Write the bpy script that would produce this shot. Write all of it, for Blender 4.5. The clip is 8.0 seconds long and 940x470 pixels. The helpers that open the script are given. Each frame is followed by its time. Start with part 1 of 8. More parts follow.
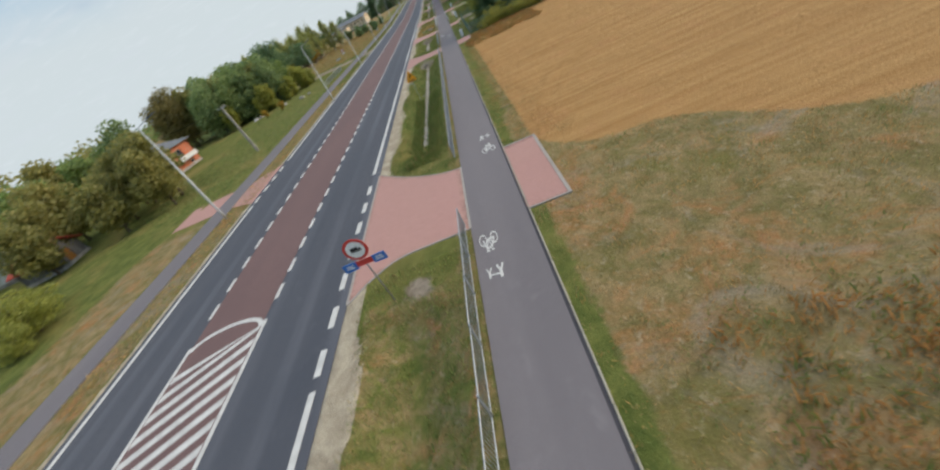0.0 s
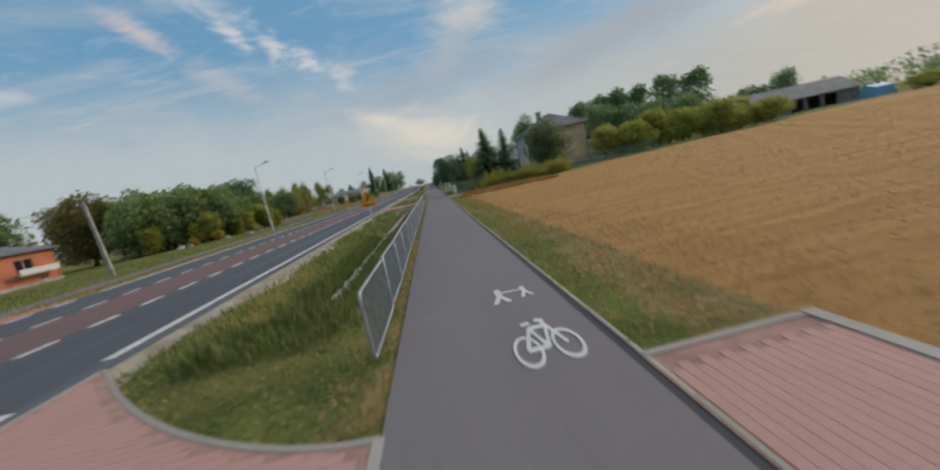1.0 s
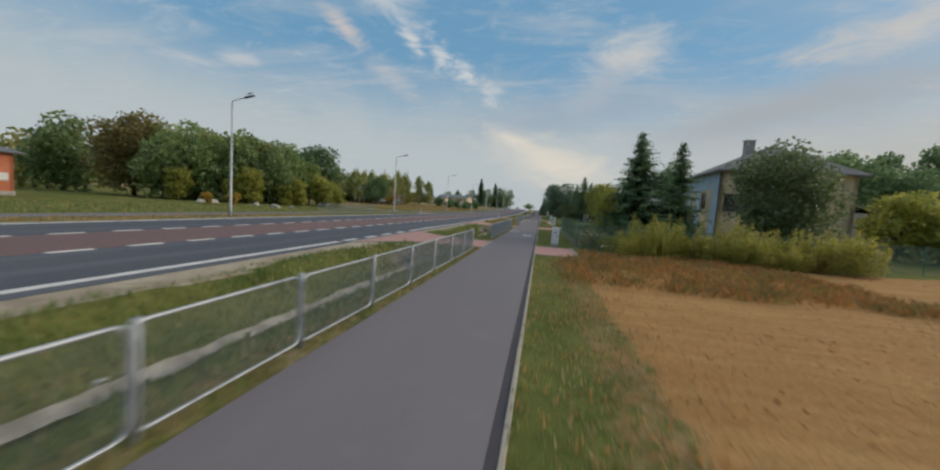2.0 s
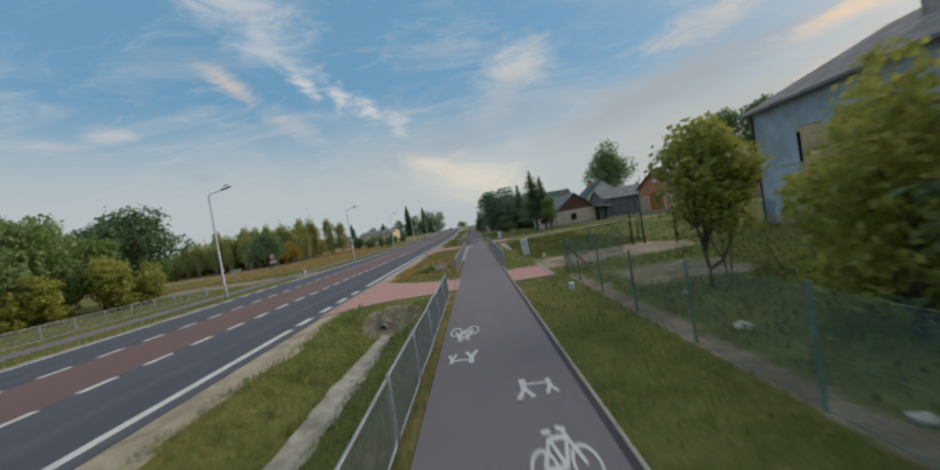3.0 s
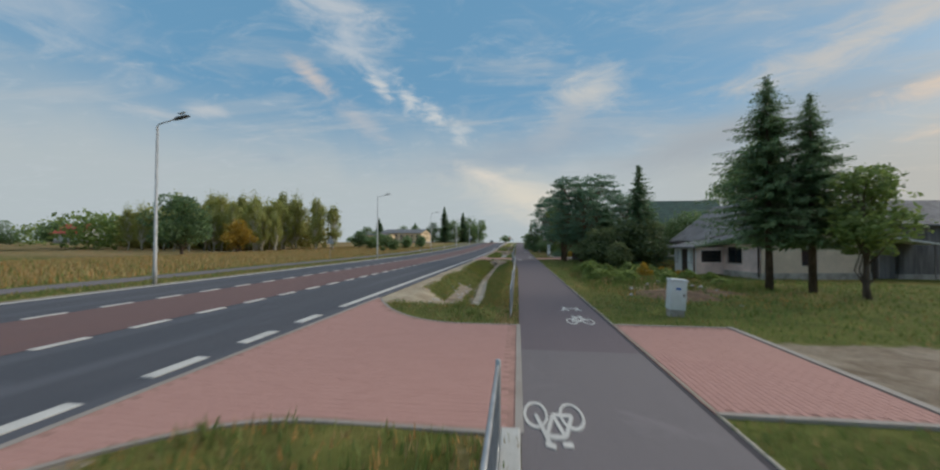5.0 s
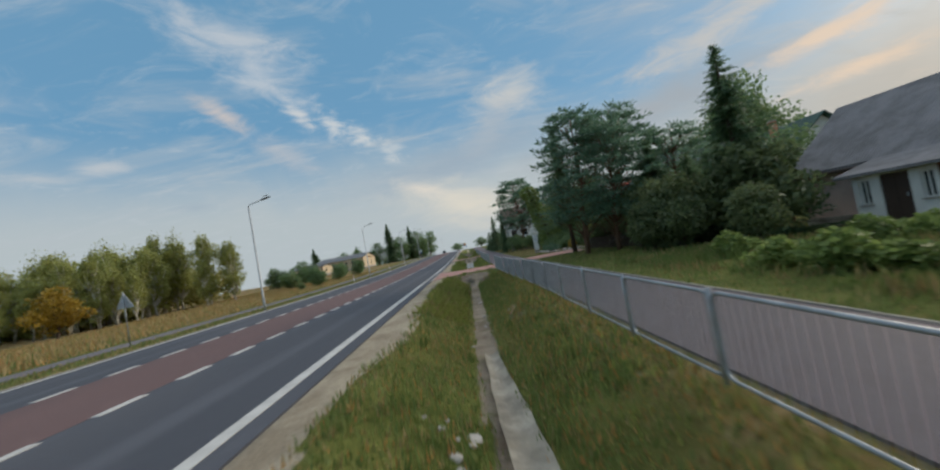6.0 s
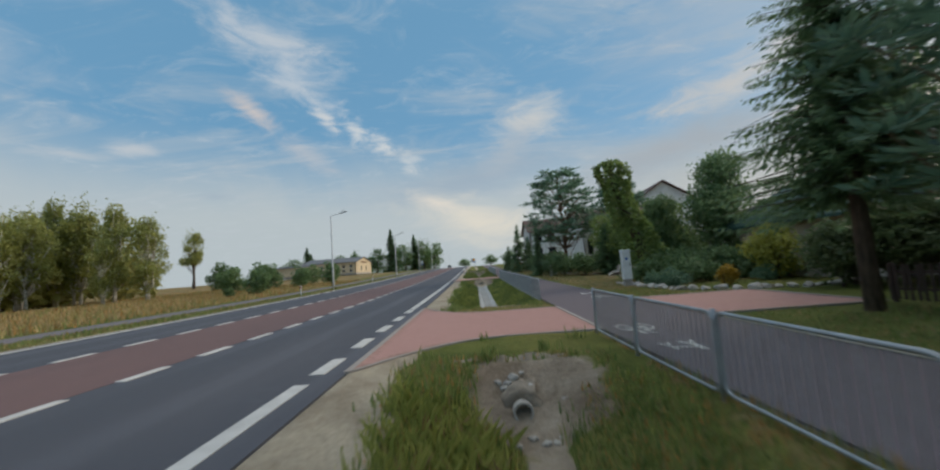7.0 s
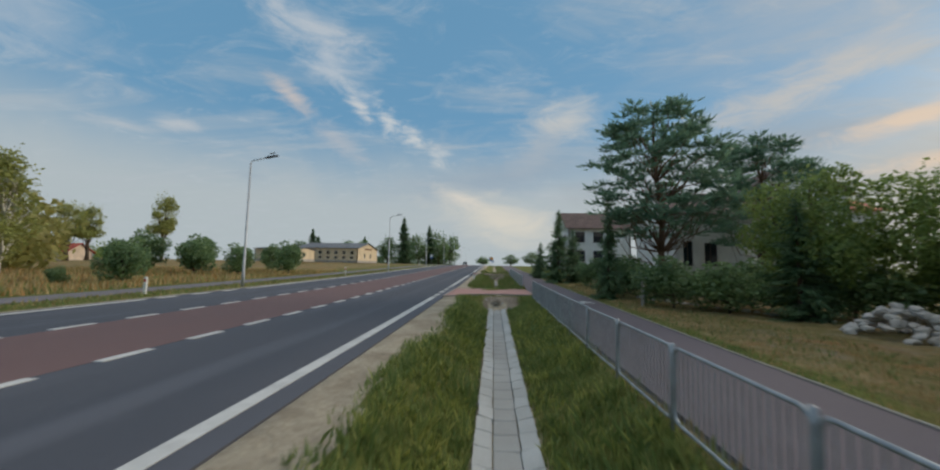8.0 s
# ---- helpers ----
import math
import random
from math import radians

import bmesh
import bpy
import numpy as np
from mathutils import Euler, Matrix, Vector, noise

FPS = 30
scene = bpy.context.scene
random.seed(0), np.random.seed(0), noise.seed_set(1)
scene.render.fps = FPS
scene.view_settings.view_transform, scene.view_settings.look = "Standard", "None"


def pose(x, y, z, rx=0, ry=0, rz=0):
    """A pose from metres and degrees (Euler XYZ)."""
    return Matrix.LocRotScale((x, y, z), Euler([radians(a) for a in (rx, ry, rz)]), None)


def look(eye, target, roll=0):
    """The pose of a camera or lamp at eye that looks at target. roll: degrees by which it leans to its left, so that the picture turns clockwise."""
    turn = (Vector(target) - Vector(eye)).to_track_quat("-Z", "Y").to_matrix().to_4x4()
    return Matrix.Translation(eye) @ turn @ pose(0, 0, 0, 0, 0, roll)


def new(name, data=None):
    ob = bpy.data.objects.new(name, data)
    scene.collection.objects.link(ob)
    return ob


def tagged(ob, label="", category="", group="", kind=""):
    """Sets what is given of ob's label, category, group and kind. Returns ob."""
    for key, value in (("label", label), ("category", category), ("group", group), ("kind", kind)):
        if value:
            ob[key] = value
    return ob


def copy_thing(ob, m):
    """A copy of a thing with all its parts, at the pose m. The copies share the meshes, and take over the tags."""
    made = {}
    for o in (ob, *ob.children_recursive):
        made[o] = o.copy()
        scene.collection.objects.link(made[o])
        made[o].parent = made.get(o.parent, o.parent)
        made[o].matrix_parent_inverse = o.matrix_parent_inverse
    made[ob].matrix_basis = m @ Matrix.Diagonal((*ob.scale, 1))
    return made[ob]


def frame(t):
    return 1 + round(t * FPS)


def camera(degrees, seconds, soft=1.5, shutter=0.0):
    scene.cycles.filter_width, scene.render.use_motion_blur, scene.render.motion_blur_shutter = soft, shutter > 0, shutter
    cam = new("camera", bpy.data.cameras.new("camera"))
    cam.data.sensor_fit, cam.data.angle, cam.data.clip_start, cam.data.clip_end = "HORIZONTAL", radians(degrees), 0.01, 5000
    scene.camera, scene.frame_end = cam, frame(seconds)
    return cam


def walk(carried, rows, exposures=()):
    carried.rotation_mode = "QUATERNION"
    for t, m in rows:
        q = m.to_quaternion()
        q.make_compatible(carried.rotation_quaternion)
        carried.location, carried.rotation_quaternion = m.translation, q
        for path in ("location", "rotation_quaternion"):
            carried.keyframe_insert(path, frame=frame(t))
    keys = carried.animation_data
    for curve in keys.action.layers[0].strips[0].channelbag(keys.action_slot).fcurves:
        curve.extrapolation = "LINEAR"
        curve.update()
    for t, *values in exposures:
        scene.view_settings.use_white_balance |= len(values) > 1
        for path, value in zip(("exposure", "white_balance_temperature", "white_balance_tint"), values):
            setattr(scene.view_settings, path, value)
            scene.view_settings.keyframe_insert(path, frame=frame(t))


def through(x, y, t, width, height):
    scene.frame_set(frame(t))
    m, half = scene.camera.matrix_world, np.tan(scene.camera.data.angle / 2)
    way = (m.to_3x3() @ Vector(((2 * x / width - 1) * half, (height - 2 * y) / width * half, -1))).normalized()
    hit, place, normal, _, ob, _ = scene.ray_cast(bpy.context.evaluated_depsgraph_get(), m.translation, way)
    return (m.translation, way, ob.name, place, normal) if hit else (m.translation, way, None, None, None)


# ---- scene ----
# ---------------------------------------------------------------- camera
cam = camera(103.3, 8.0, soft=2.2, shutter=0.12)

# seconds, eye, heading, tilt, lean (degrees)
PATH = [
    (0, 8.265, -30.700, 8.304, 10.66, -33.54, -27.67),
    (0.5, 6.038, -24.658, 5.204, -9.33, -23.36, -30.33),
    (1, 6.926, -14.938, 2.029, -4.13, -9.08, -12.19),
    (1.2, 7.925, -10.578, 1.487, 4.99, -6.72, -1.72),
    (2.3, 8.699, 16.576, 2.263, 10.77, -3.91, 3.95),
    (2.5, 8.267, 21.127, 2.450, 5.66, -2.86, -3.83),
    (3, 7.226, 33.054, 2.707, 0.84, -1.42, -9.34),
    (3.5, 6.839, 43.577, 2.729, 0.83, -0.08, -8.18),
    (4, 6.728, 55.383, 2.503, 4.80, 1.29, -1.67),
    (4.2, 6.793, 59.826, 2.515, 7.44, 1.44, 1.08),
    (5.3, 5.268, 82.041, 2.032, 7.09, 1.16, -1.46),
    (5.5, 4.671, 85.838, 1.920, 3.97, 1.62, -5.64),
    (6, 3.517, 95.626, 1.797, -0.71, 2.10, -10.58),
    (6.5, 2.942, 105.687, 1.646, -2.01, 3.13, -9.07),
    (7, 2.802, 115.726, 1.626, 0.36, 4.94, -4.25),
    (7.5, 3.040, 125.307, 1.760, 2.36, 5.51, -0.86),
    (8, 3.199, 134.288, 1.897, 3.71, 4.68, 1.09),
]
rows = []
for t, ex, ey, ez, heading, tilt, lean in PATH:
    h, p = radians(heading), radians(tilt)
    ahead = Vector((-math.sin(h) * math.cos(p), math.cos(h) * math.cos(p), math.sin(p)))
    rows.append((t, look((ex, ey, ez), Vector((ex, ey, ez)) + ahead * 5, lean)))
walk(cam, rows, exposures=[(0, 0.6, 6500, 10), (0.5, 0.39, 6500, 10), (1, 0.1, 6500, 10), (2.5, 0.12, 6550, 10), (4, 0.08, 6450, 9), (5.5, 0.10, 6430, 9), (7, 0.15, 6400, 9), (7.5, 0.05, 6400, 9), (8, 0.04, 6400, 9)])

# ---------------------------------------------------------------- sky and sun
SUN_EL, SUN_AZ = radians(9), radians(62)   # azimuth from +y towards +x


def sky_world():
    w = bpy.data.worlds.new("sky")
    scene.world = w
    w.use_nodes = True
    nt = w.node_tree
    nt.nodes.clear()
    N = nt.nodes.new
    lk = nt.links.new
    out, bg = N("ShaderNodeOutputWorld"), N("ShaderNodeBackground")
    sky = N("ShaderNodeTexSky")
    sky.sky_type, sky.sun_disc = "NISHITA", False
    sky.sun_elevation, sky.sun_rotation = radians(14), SUN_AZ
    sky.air_density, sky.dust_density, sky.ozone_density = 1.0, 1.2, 1.5
    co = N("ShaderNodeTexCoord")
    sep = N("ShaderNodeSeparateXYZ")
    lk(co.outputs["Generated"], sep.inputs[0])

    def math_(op, a, b=None, clamp=False):
        n = N("ShaderNodeMath")
        n.operation, n.use_clamp = op, clamp
        for i, v in enumerate((a, b)):
            if v is None:
                continue
            if isinstance(v, (int, float)):
                n.inputs[i].default_value = v
            else:
                lk(v, n.inputs[i])
        return n.outputs[0]

    # flat cloud layer: direction divided by height
    zz = math_("ADD", math_("MAXIMUM", sep.outputs["Z"], 0.0), 0.12)
    px, py = math_("DIVIDE", sep.outputs["X"], zz), math_("DIVIDE", sep.outputs["Y"], zz)
    comb = N("ShaderNodeCombineXYZ")
    lk(px, comb.inputs[0]), lk(py, comb.inputs[1])

    def noise_(scale, detail, rough, dist=0.0, mapped=None, off=(0, 0, 0), turn=0.0, stretch=(1, 1, 1)):
        mp = N("ShaderNodeMapping")
        mp.inputs["Location"].default_value = off
        mp.inputs["Rotation"].default_value = (0, 0, radians(turn))
        mp.inputs["Scale"].default_value = stretch
        lk(mapped or comb.outputs[0], mp.inputs[0])
        n = N("ShaderNodeTexNoise")
        n.inputs["Scale"].default_value, n.inputs["Detail"].default_value = scale, detail
        n.inputs["Roughness"].default_value, n.inputs["Distortion"].default_value = rough, dist
        lk(mp.outputs[0], n.inputs["Vector"])
        return n.outputs["Fac"]

    def ramp(v, a, b):
        n = N("ShaderNodeMapRange")
        n.interpolation_type = "SMOOTHSTEP"
        n.inputs["From Min"].default_value, n.inputs["From Max"].default_value = a, b
        lk(v, n.inputs["Value"])
        return n.outputs["Result"]

    def mix(f, a, b):
        n = N("ShaderNodeMix")
        n.data_type = "RGBA"
        if isinstance(f, (int, float)):
            n.inputs[0].default_value = f
        else:
            lk(f, n.inputs[0])
        for i, v in ((6, a), (7, b)):
            if isinstance(v, tuple):
                n.inputs[i].default_value = (*v, 1)
            else:
                lk(v, n.inputs[i])
        return n.outputs[2]

    az = math_("ARCTAN2", sep.outputs["X"], sep.outputs["Y"])
    el = math_("ARCSINE", sep.outputs["Z"])
    ae = N("ShaderNodeCombineXYZ")
    lk(az, ae.inputs[0]), lk(el, ae.inputs[1])

    def blob(a0, e0, sa, se, turn=0.0, rag=0.5, scale=9.0, lo=0.0, hi=1.15):
        """An uneven cloud round azimuth a0 and height e0 (degrees)."""
        mp = N("ShaderNodeMapping")
        mp.vector_type = "TEXTURE"
        mp.inputs["Location"].default_value = (radians(a0), radians(e0), 0)
        mp.inputs["Rotation"].default_value = (0, 0, radians(turn))
        mp.inputs["Scale"].default_value = (radians(sa), radians(se), 1)
        lk(ae.outputs[0], mp.inputs[0])
        ln = N("ShaderNodeVectorMath")
        ln.operation = "LENGTH"
        lk(mp.outputs[0], ln.inputs[0])
        core = math_("SUBTRACT", 1.0, ln.outputs["Value"])
        n = noise_(scale, 8, 0.64, 0.9, ae.outputs[0], (a0 * 0.37, e0 * 0.71, 0), -turn, (1, 2.6, 1))
        return ramp(math_("ADD", core, math_("MULTIPLY", math_("SUBTRACT", n, 0.5), rag * 4)), lo, hi)

    # haze that lightens the lower sky, with a ragged slanting upper rim
    rim = math_("ADD", el, math_("MULTIPLY", math_("SUBTRACT", noise_(2.2, 5, 0.6, 0.4, ae.outputs[0]), 0.5), 0.20))
    rim = math_("ADD", rim, math_("MULTIPLY", az, 0.02))
    haze = math_("SUBTRACT", 1.0, ramp(rim, 0.14, 0.37))
    right = ramp(az, 0.1, 1.0)
    veil = math_("MULTIPLY", ramp(noise_(1.1, 7, 0.62, 0.8, None, (3.1, 1.7, 0), 35, (1, 2.6, 1)), 0.47, 0.74), 0.62)
    wisp = math_("MULTIPLY", ramp(noise_(3.0, 8, 0.66, 1.1, None, (0.4, 5.2, 0), 40, (1, 2.0, 1)), 0.50, 0.80), 0.40)
    base = mix(0.78, sky.outputs[0], (1.35, 3.1, 4.85))
    haze_col = mix(right, (4.2, 4.6, 4.7), (4.3, 4.1, 3.7))
    c = mix(math_("MULTIPLY", haze, 0.93), base, haze_col)
    c = mix(veil, c, mix(right, (4.1, 4.5, 4.8), (4.3, 4.2, 3.9)))
    c = mix(wisp, c, mix(right, (4.8, 5.2, 5.5), (6.2, 5.4, 4.5)))
    # the veil thickens overhead to unseen bright cloud, added to brighten the ground
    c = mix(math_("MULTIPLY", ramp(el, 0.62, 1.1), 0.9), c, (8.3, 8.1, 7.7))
    # grey bank, tumbling white heads, a line of small bright puffs, a warm glow towards the sun
    grey, white, warm = (2.9, 3.6, 4.3), (6.6, 6.4, 6.0), (7.2, 5.6, 4.2)
    for a0, e0, sa, se, turn, rag, sc, amt, col in (
        (2, 13.5, 26, 4.5, 8, 0.30, 4, 0.9, grey),
        (30, 14.0, 28, 4.6, 10, 0.28, 4, 0.95, (3.3, 3.6, 3.9)),
        (60, 11, 24, 8, 4, 0.30, 3, 0.6, (5.4, 4.7, 3.9)),
        (40, 21, 17, 3.2, 14, 0.55, 7, 0.70, (5.7, 5.1, 4.4)),
        (48, 15.5, 13, 1.8, 10, 0.55, 9, 0.85, warm),
        (40, 29, 26, 9, 4, 0.40, 4, 0.45, (4.6, 4.6, 4.6)),
        (49, 11.0, 9, 1.3, 4, 0.5, 9, 0.85, warm),
        (1.0, 7.0, 15, 5.2, -14, 0.34, 6, 0.95, (6.2, 5.8, 5.0)),
        (-5, 10.2, 6, 1.5, -20, 0.40, 11, 0.75, (6.6, 6.0, 5.2)),
        (10.6, 21.4, 8.5, 4.0, 8, 0.42, 7, 0.9, (5.6, 5.4, 5.0)),
        (7.0, 17.5, 8, 3.4, 40, 0.42, 6, 0.7, (3.7, 4.1, 4.5)),
        (-21, 22.4, 4.2, 1.5, -48, 0.55, 15, 0.75, (6.0, 5.9, 5.7)),
        (-16.6, 20.6, 3.6, 2.0, -50, 0.75, 13, 0.62, white),
        (-12.6, 18.9, 3.2, 2.2, -40, 0.75, 13, 0.65, white),
        (-9.0, 16.4, 3.0, 1.9, -38, 0.75, 13, 0.55, white),
        (-24, 26, 11, 3.2, -28, 0.60, 10, 0.55, (5.8, 5.8, 5.8)),
        (-30.4, 22.4, 5.0, 1.9, -30, 0.50, 10, 0.75, (6.0, 5.1, 4.5)),
        (-24, 17.5, 7, 2.5, -30, 0.50, 9, 0.40, (5.6, 5.1, 4.8)),
        (-28, 31.0, 13, 3.6, -14, 0.55, 7, 0.60, (5.9, 5.8, 5.7)),
        (-43, 16.2, 3.4, 1.3, 0, 0.4, 11, 0.60, (5.6, 5.5, 5.4)),
        (-48, 15.0, 5.0, 1.0, 0, 0.4, 11, 0.50, (5.4, 5.3, 5.2)),
        (-35, 11.3, 3.5, 0.8, 0, 0.3, 12, 0.45, grey),
        (-62, 24, 18, 6, -10, 0.5, 5, 0.45, (5.2, 5.3, 5.4)),
    ):
        c = mix(math_("MULTIPLY", blob(a0, e0, sa, se, turn, rag, sc), amt), c, col)
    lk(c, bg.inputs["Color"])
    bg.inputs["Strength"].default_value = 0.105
    lk(bg.outputs[0], out.inputs[0])


sky_world()
sun = new("sun", bpy.data.lights.new("sun", "SUN"))
sun.data.energy, sun.data.angle, sun.data.color = 1.9, radians(25), (1.0, 0.84, 0.66)
sun.matrix_world = look((math.sin(SUN_AZ) * 50, math.cos(SUN_AZ) * 50, 50 * math.tan(radians(24))), (0, 0, 0))

# ---------------------------------------------------------------- materials
def material(name, rough=0.8, metal=0.0, spec=0.3):
    m = bpy.data.materials.new(name)
    m.use_nodes = True
    b = m.node_tree.nodes["Principled BSDF"]
    b.inputs["Roughness"].default_value, b.inputs["Metallic"].default_value = rough, metal
    b.inputs["Specular IOR Level"].default_value = spec
    return m, m.node_tree, b


class Nodes:
    """Short forms for building node trees."""

    def __init__(self, nt):
        self.nt = nt

    def node(self, kind):
        return self.nt.nodes.new(kind)

    def link(self, a, b):
        self.nt.links.new(a, b)

    def place(self):
        return self.node("ShaderNodeNewGeometry").outputs["Position"]

    def noise(self, scale, detail=4, rough=0.6, dist=0.0, vec=None, stretch=None):
        n = self.node("ShaderNodeTexNoise")
        n.inputs["Scale"].default_value, n.inputs["Detail"].default_value = scale, detail
        n.inputs["Roughness"].default_value, n.inputs["Distortion"].default_value = rough, dist
        vec = vec or self.place()
        if stretch:
            mp = self.node("ShaderNodeMapping")
            mp.inputs["Scale"].default_value = stretch
            self.link(vec, mp.inputs[0])
            vec = mp.outputs[0]
        self.link(vec, n.inputs["Vector"])
        return n.outputs["Fac"]

    def ramp(self, v, a, b, lo=0.0, hi=1.0):
        n = self.node("ShaderNodeMapRange")
        n.interpolation_type = "SMOOTHSTEP"
        n.inputs["From Min"].default_value, n.inputs["From Max"].default_value = a, b
        n.inputs["To Min"].default_value, n.inputs["To Max"].default_value = lo, hi
        self.link(v, n.inputs["Value"])
        return n.outputs["Result"]

    def mix(self, f, a, b, mode="MIX"):
        n = self.node("ShaderNodeMix")
        n.data_type, n.blend_type = "RGBA", mode
        if isinstance(f, (int, float)):
            n.inputs[0].default_value = f
        else:
            self.link(f, n.inputs[0])
        for i, v in ((6, a), (7, b)):
            if isinstance(v, tuple):
                n.inputs[i].default_value = (*v, 1)
            else:
                self.link(v, n.inputs[i])
        return n.outputs[2]

    def math(self, op, a, b=0.0):
        n = self.node("ShaderNodeMath")
        n.operation = op
        for i, v in enumerate((a, b)):
            if isinstance(v, (int, float)):
                n.inputs[i].default_value = v
            else:
                self.link(v, n.inputs[i])
        return n.outputs[0]

    def attr(self, name):
        n = self.node("ShaderNodeAttribute")
        n.attribute_name = name
        return n.outputs["Fac"]

    def bump(self, b, height, strength=0.3, dist=0.02):
        n = self.node("ShaderNodeBump")
        n.inputs["Strength"].default_value, n.inputs["Distance"].default_value = strength, dist
        self.link(height, n.inputs["Height"])
        self.link(n.outputs[0], b.inputs["Normal"])


def plain(name, col, rough=0.7, metal=0.0, vary=0.18, scale=3.0, fine=40.0, bump=0.15, dirt=None, spec=0.3, stretch=None):
    """A surface of one colour with stains and grain at two scales."""
    m, nt, b = material(name, rough, metal, spec)
    n = Nodes(nt)
    big, small = n.noise(scale, 5, 0.62, stretch=stretch), n.noise(fine, 3, 0.7, stretch=stretch)
    dark = tuple(c * (1 - vary * 1.6) for c in col)
    light = tuple(min(1, c * (1 + vary)) for c in col)
    c = n.mix(n.ramp(big, 0.3, 0.7), dark, light)
    c = n.mix(n.ramp(small, 0.35, 0.65, 0, 0.35), c, tuple(x * 0.6 for x in col))
    if dirt:
        c = n.mix(n.ramp(n.noise(scale * 0.6, 6, 0.7, 0.5), 0.52, 0.72, 0, 0.75), c, dirt)
    n.link(c, b.inputs["Base Color"])
    n.link(n.ramp(big, 0.2, 0.8, max(0.02, rough - 0.1), min(1, rough + 0.1)), b.inputs["Roughness"])
    n.bump(b, small, bump, 0.01)
    return m


def leafy(name, cols, gloss=0.5, through=0.5):
    """Foliage: each leaf takes its own tint; light passes through a little."""
    m, nt, b = material(name, gloss, 0, 0.5)
    n = Nodes(nt)
    rnd = n.node("ShaderNodeNewGeometry").outputs["Random Per Island"]
    obr = n.node("ShaderNodeObjectInfo").outputs["Random"]
    ra = n.node("ShaderNodeValToRGB")
    el = ra.color_ramp.elements
    while len(el) < len(cols):
        el.new(0.5)
    for i, col in enumerate(cols):
        el[i].position, el[i].color = i / (len(cols) - 1), (*col, 1)
    big = n.noise(0.55, 3, 0.6)
    n.link(n.math("ADD", n.math("MULTIPLY", rnd, 0.55), n.math("ADD", n.math("MULTIPLY", big, 0.5), n.math("MULTIPLY", n.math("SUBTRACT", obr, 0.5), 0.25))), ra.inputs[0])
    n.link(ra.outputs[0], b.inputs["Base Color"])
    tr = n.node("ShaderNodeBsdfTranslucent")
    n.link(ra.outputs[0], tr.inputs["Color"])
    mx = n.node("ShaderNodeMixShader")
    mx.inputs[0].default_value = through
    n.link(b.outputs[0], mx.inputs[1]), n.link(tr.outputs[0], mx.inputs[2])
    n.link(mx.outputs[0], nt.nodes["Material Output"].inputs["Surface"])
    return m


def ground_material():
    m, nt, b = material("meadow_soil", 0.95, 0, 0.1)
    n = Nodes(nt)
    big, mid, fine = n.noise(0.12, 5, 0.6, 0.4), n.noise(0.9, 6, 0.68, 0.5), n.noise(14, 5, 0.75)
    patch = n.noise(0.35, 6, 0.7, 0.9)
    green = n.mix(n.ramp(mid, 0.3, 0.7), (0.085, 0.115, 0.028), (0.19, 0.205, 0.058))
    green = n.mix(n.ramp(big, 0.45, 0.7, 0, 0.6), green, (0.30, 0.225, 0.085))
    dry = n.mix(n.ramp(mid, 0.3, 0.7), (0.17, 0.15, 0.055), (0.36, 0.265, 0.135))
    dry = n.mix(n.ramp(patch, 0.5, 0.7, 0, 0.85), dry, (0.42, 0.20, 0.085))
    dry = n.mix(n.ramp(patch, 0.5, 0.32, 0, 0.8), dry, (0.18, 0.165, 0.05))
    dry = n.mix(n.ramp(n.noise(0.22, 7, 0.72, 1.4), 0.52, 0.68, 0, 0.6), dry, (0.33, 0.28, 0.22))
    dry = n.mix(n.ramp(n.noise(0.5, 7, 0.75, 1.0, stretch=(0.6, 1.5, 1)), 0.55, 0.7, 0, 0.6), dry, (0.42, 0.17, 0.055))
    dry = n.mix(n.ramp(n.noise(2.6, 8, 0.8, 1.2), 0.48, 0.66, 0, 0.5), dry, (0.12, 0.105, 0.04))
    dry = n.mix(n.ramp(n.noise(3.4, 8, 0.8, 0.9), 0.53, 0.66, 0, 0.75), dry, (0.44, 0.37, 0.25))
    straw = n.noise(0.9, 7, 0.66, 0.5, stretch=(0.12, 2.4, 1))
    wheat = n.mix(n.ramp(straw, 0.3, 0.7), (0.375, 0.205, 0.078), (0.485, 0.29, 0.12))
    wheat = n.mix(n.ramp(patch, 0.50, 0.76, 0, 0.5), wheat, (0.47, 0.24, 0.11))
    sand = n.mix(n.ramp(mid, 0.3, 0.7), (0.34, 0.285, 0.215), (0.55, 0.48, 0.37))
    dirt = n.mix(n.ramp(mid, 0.3, 0.7), (0.20, 0.155, 0.115), (0.42, 0.36, 0.29))

    def edge(name):
        a = n.math("ADD", n.attr(name), n.math("MULTIPLY", n.math("SUBTRACT", n.noise(1.6, 6, 0.72, 0.7), 0.5), 0.9))
        return n.ramp(a, 0.36, 0.62)

    c = n.mix(edge("dry"), green, dry)
    c = n.mix(edge("wheat"), c, wheat)
    c = n.mix(edge("dirt"), c, dirt)
    c = n.mix(edge("sand"), c, sand)
    c = n.mix(n.ramp(fine, 0.3, 0.72, 0, 0.5), c, n.mix(1.0, c, (0.45, 0.45, 0.42), "MULTIPLY"))
    n.link(c, b.inputs["Base Color"])
    n.bump(b, n.math("ADD", fine, n.math("MULTIPLY", mid, 1.5)), 0.7, 0.08)
    return m


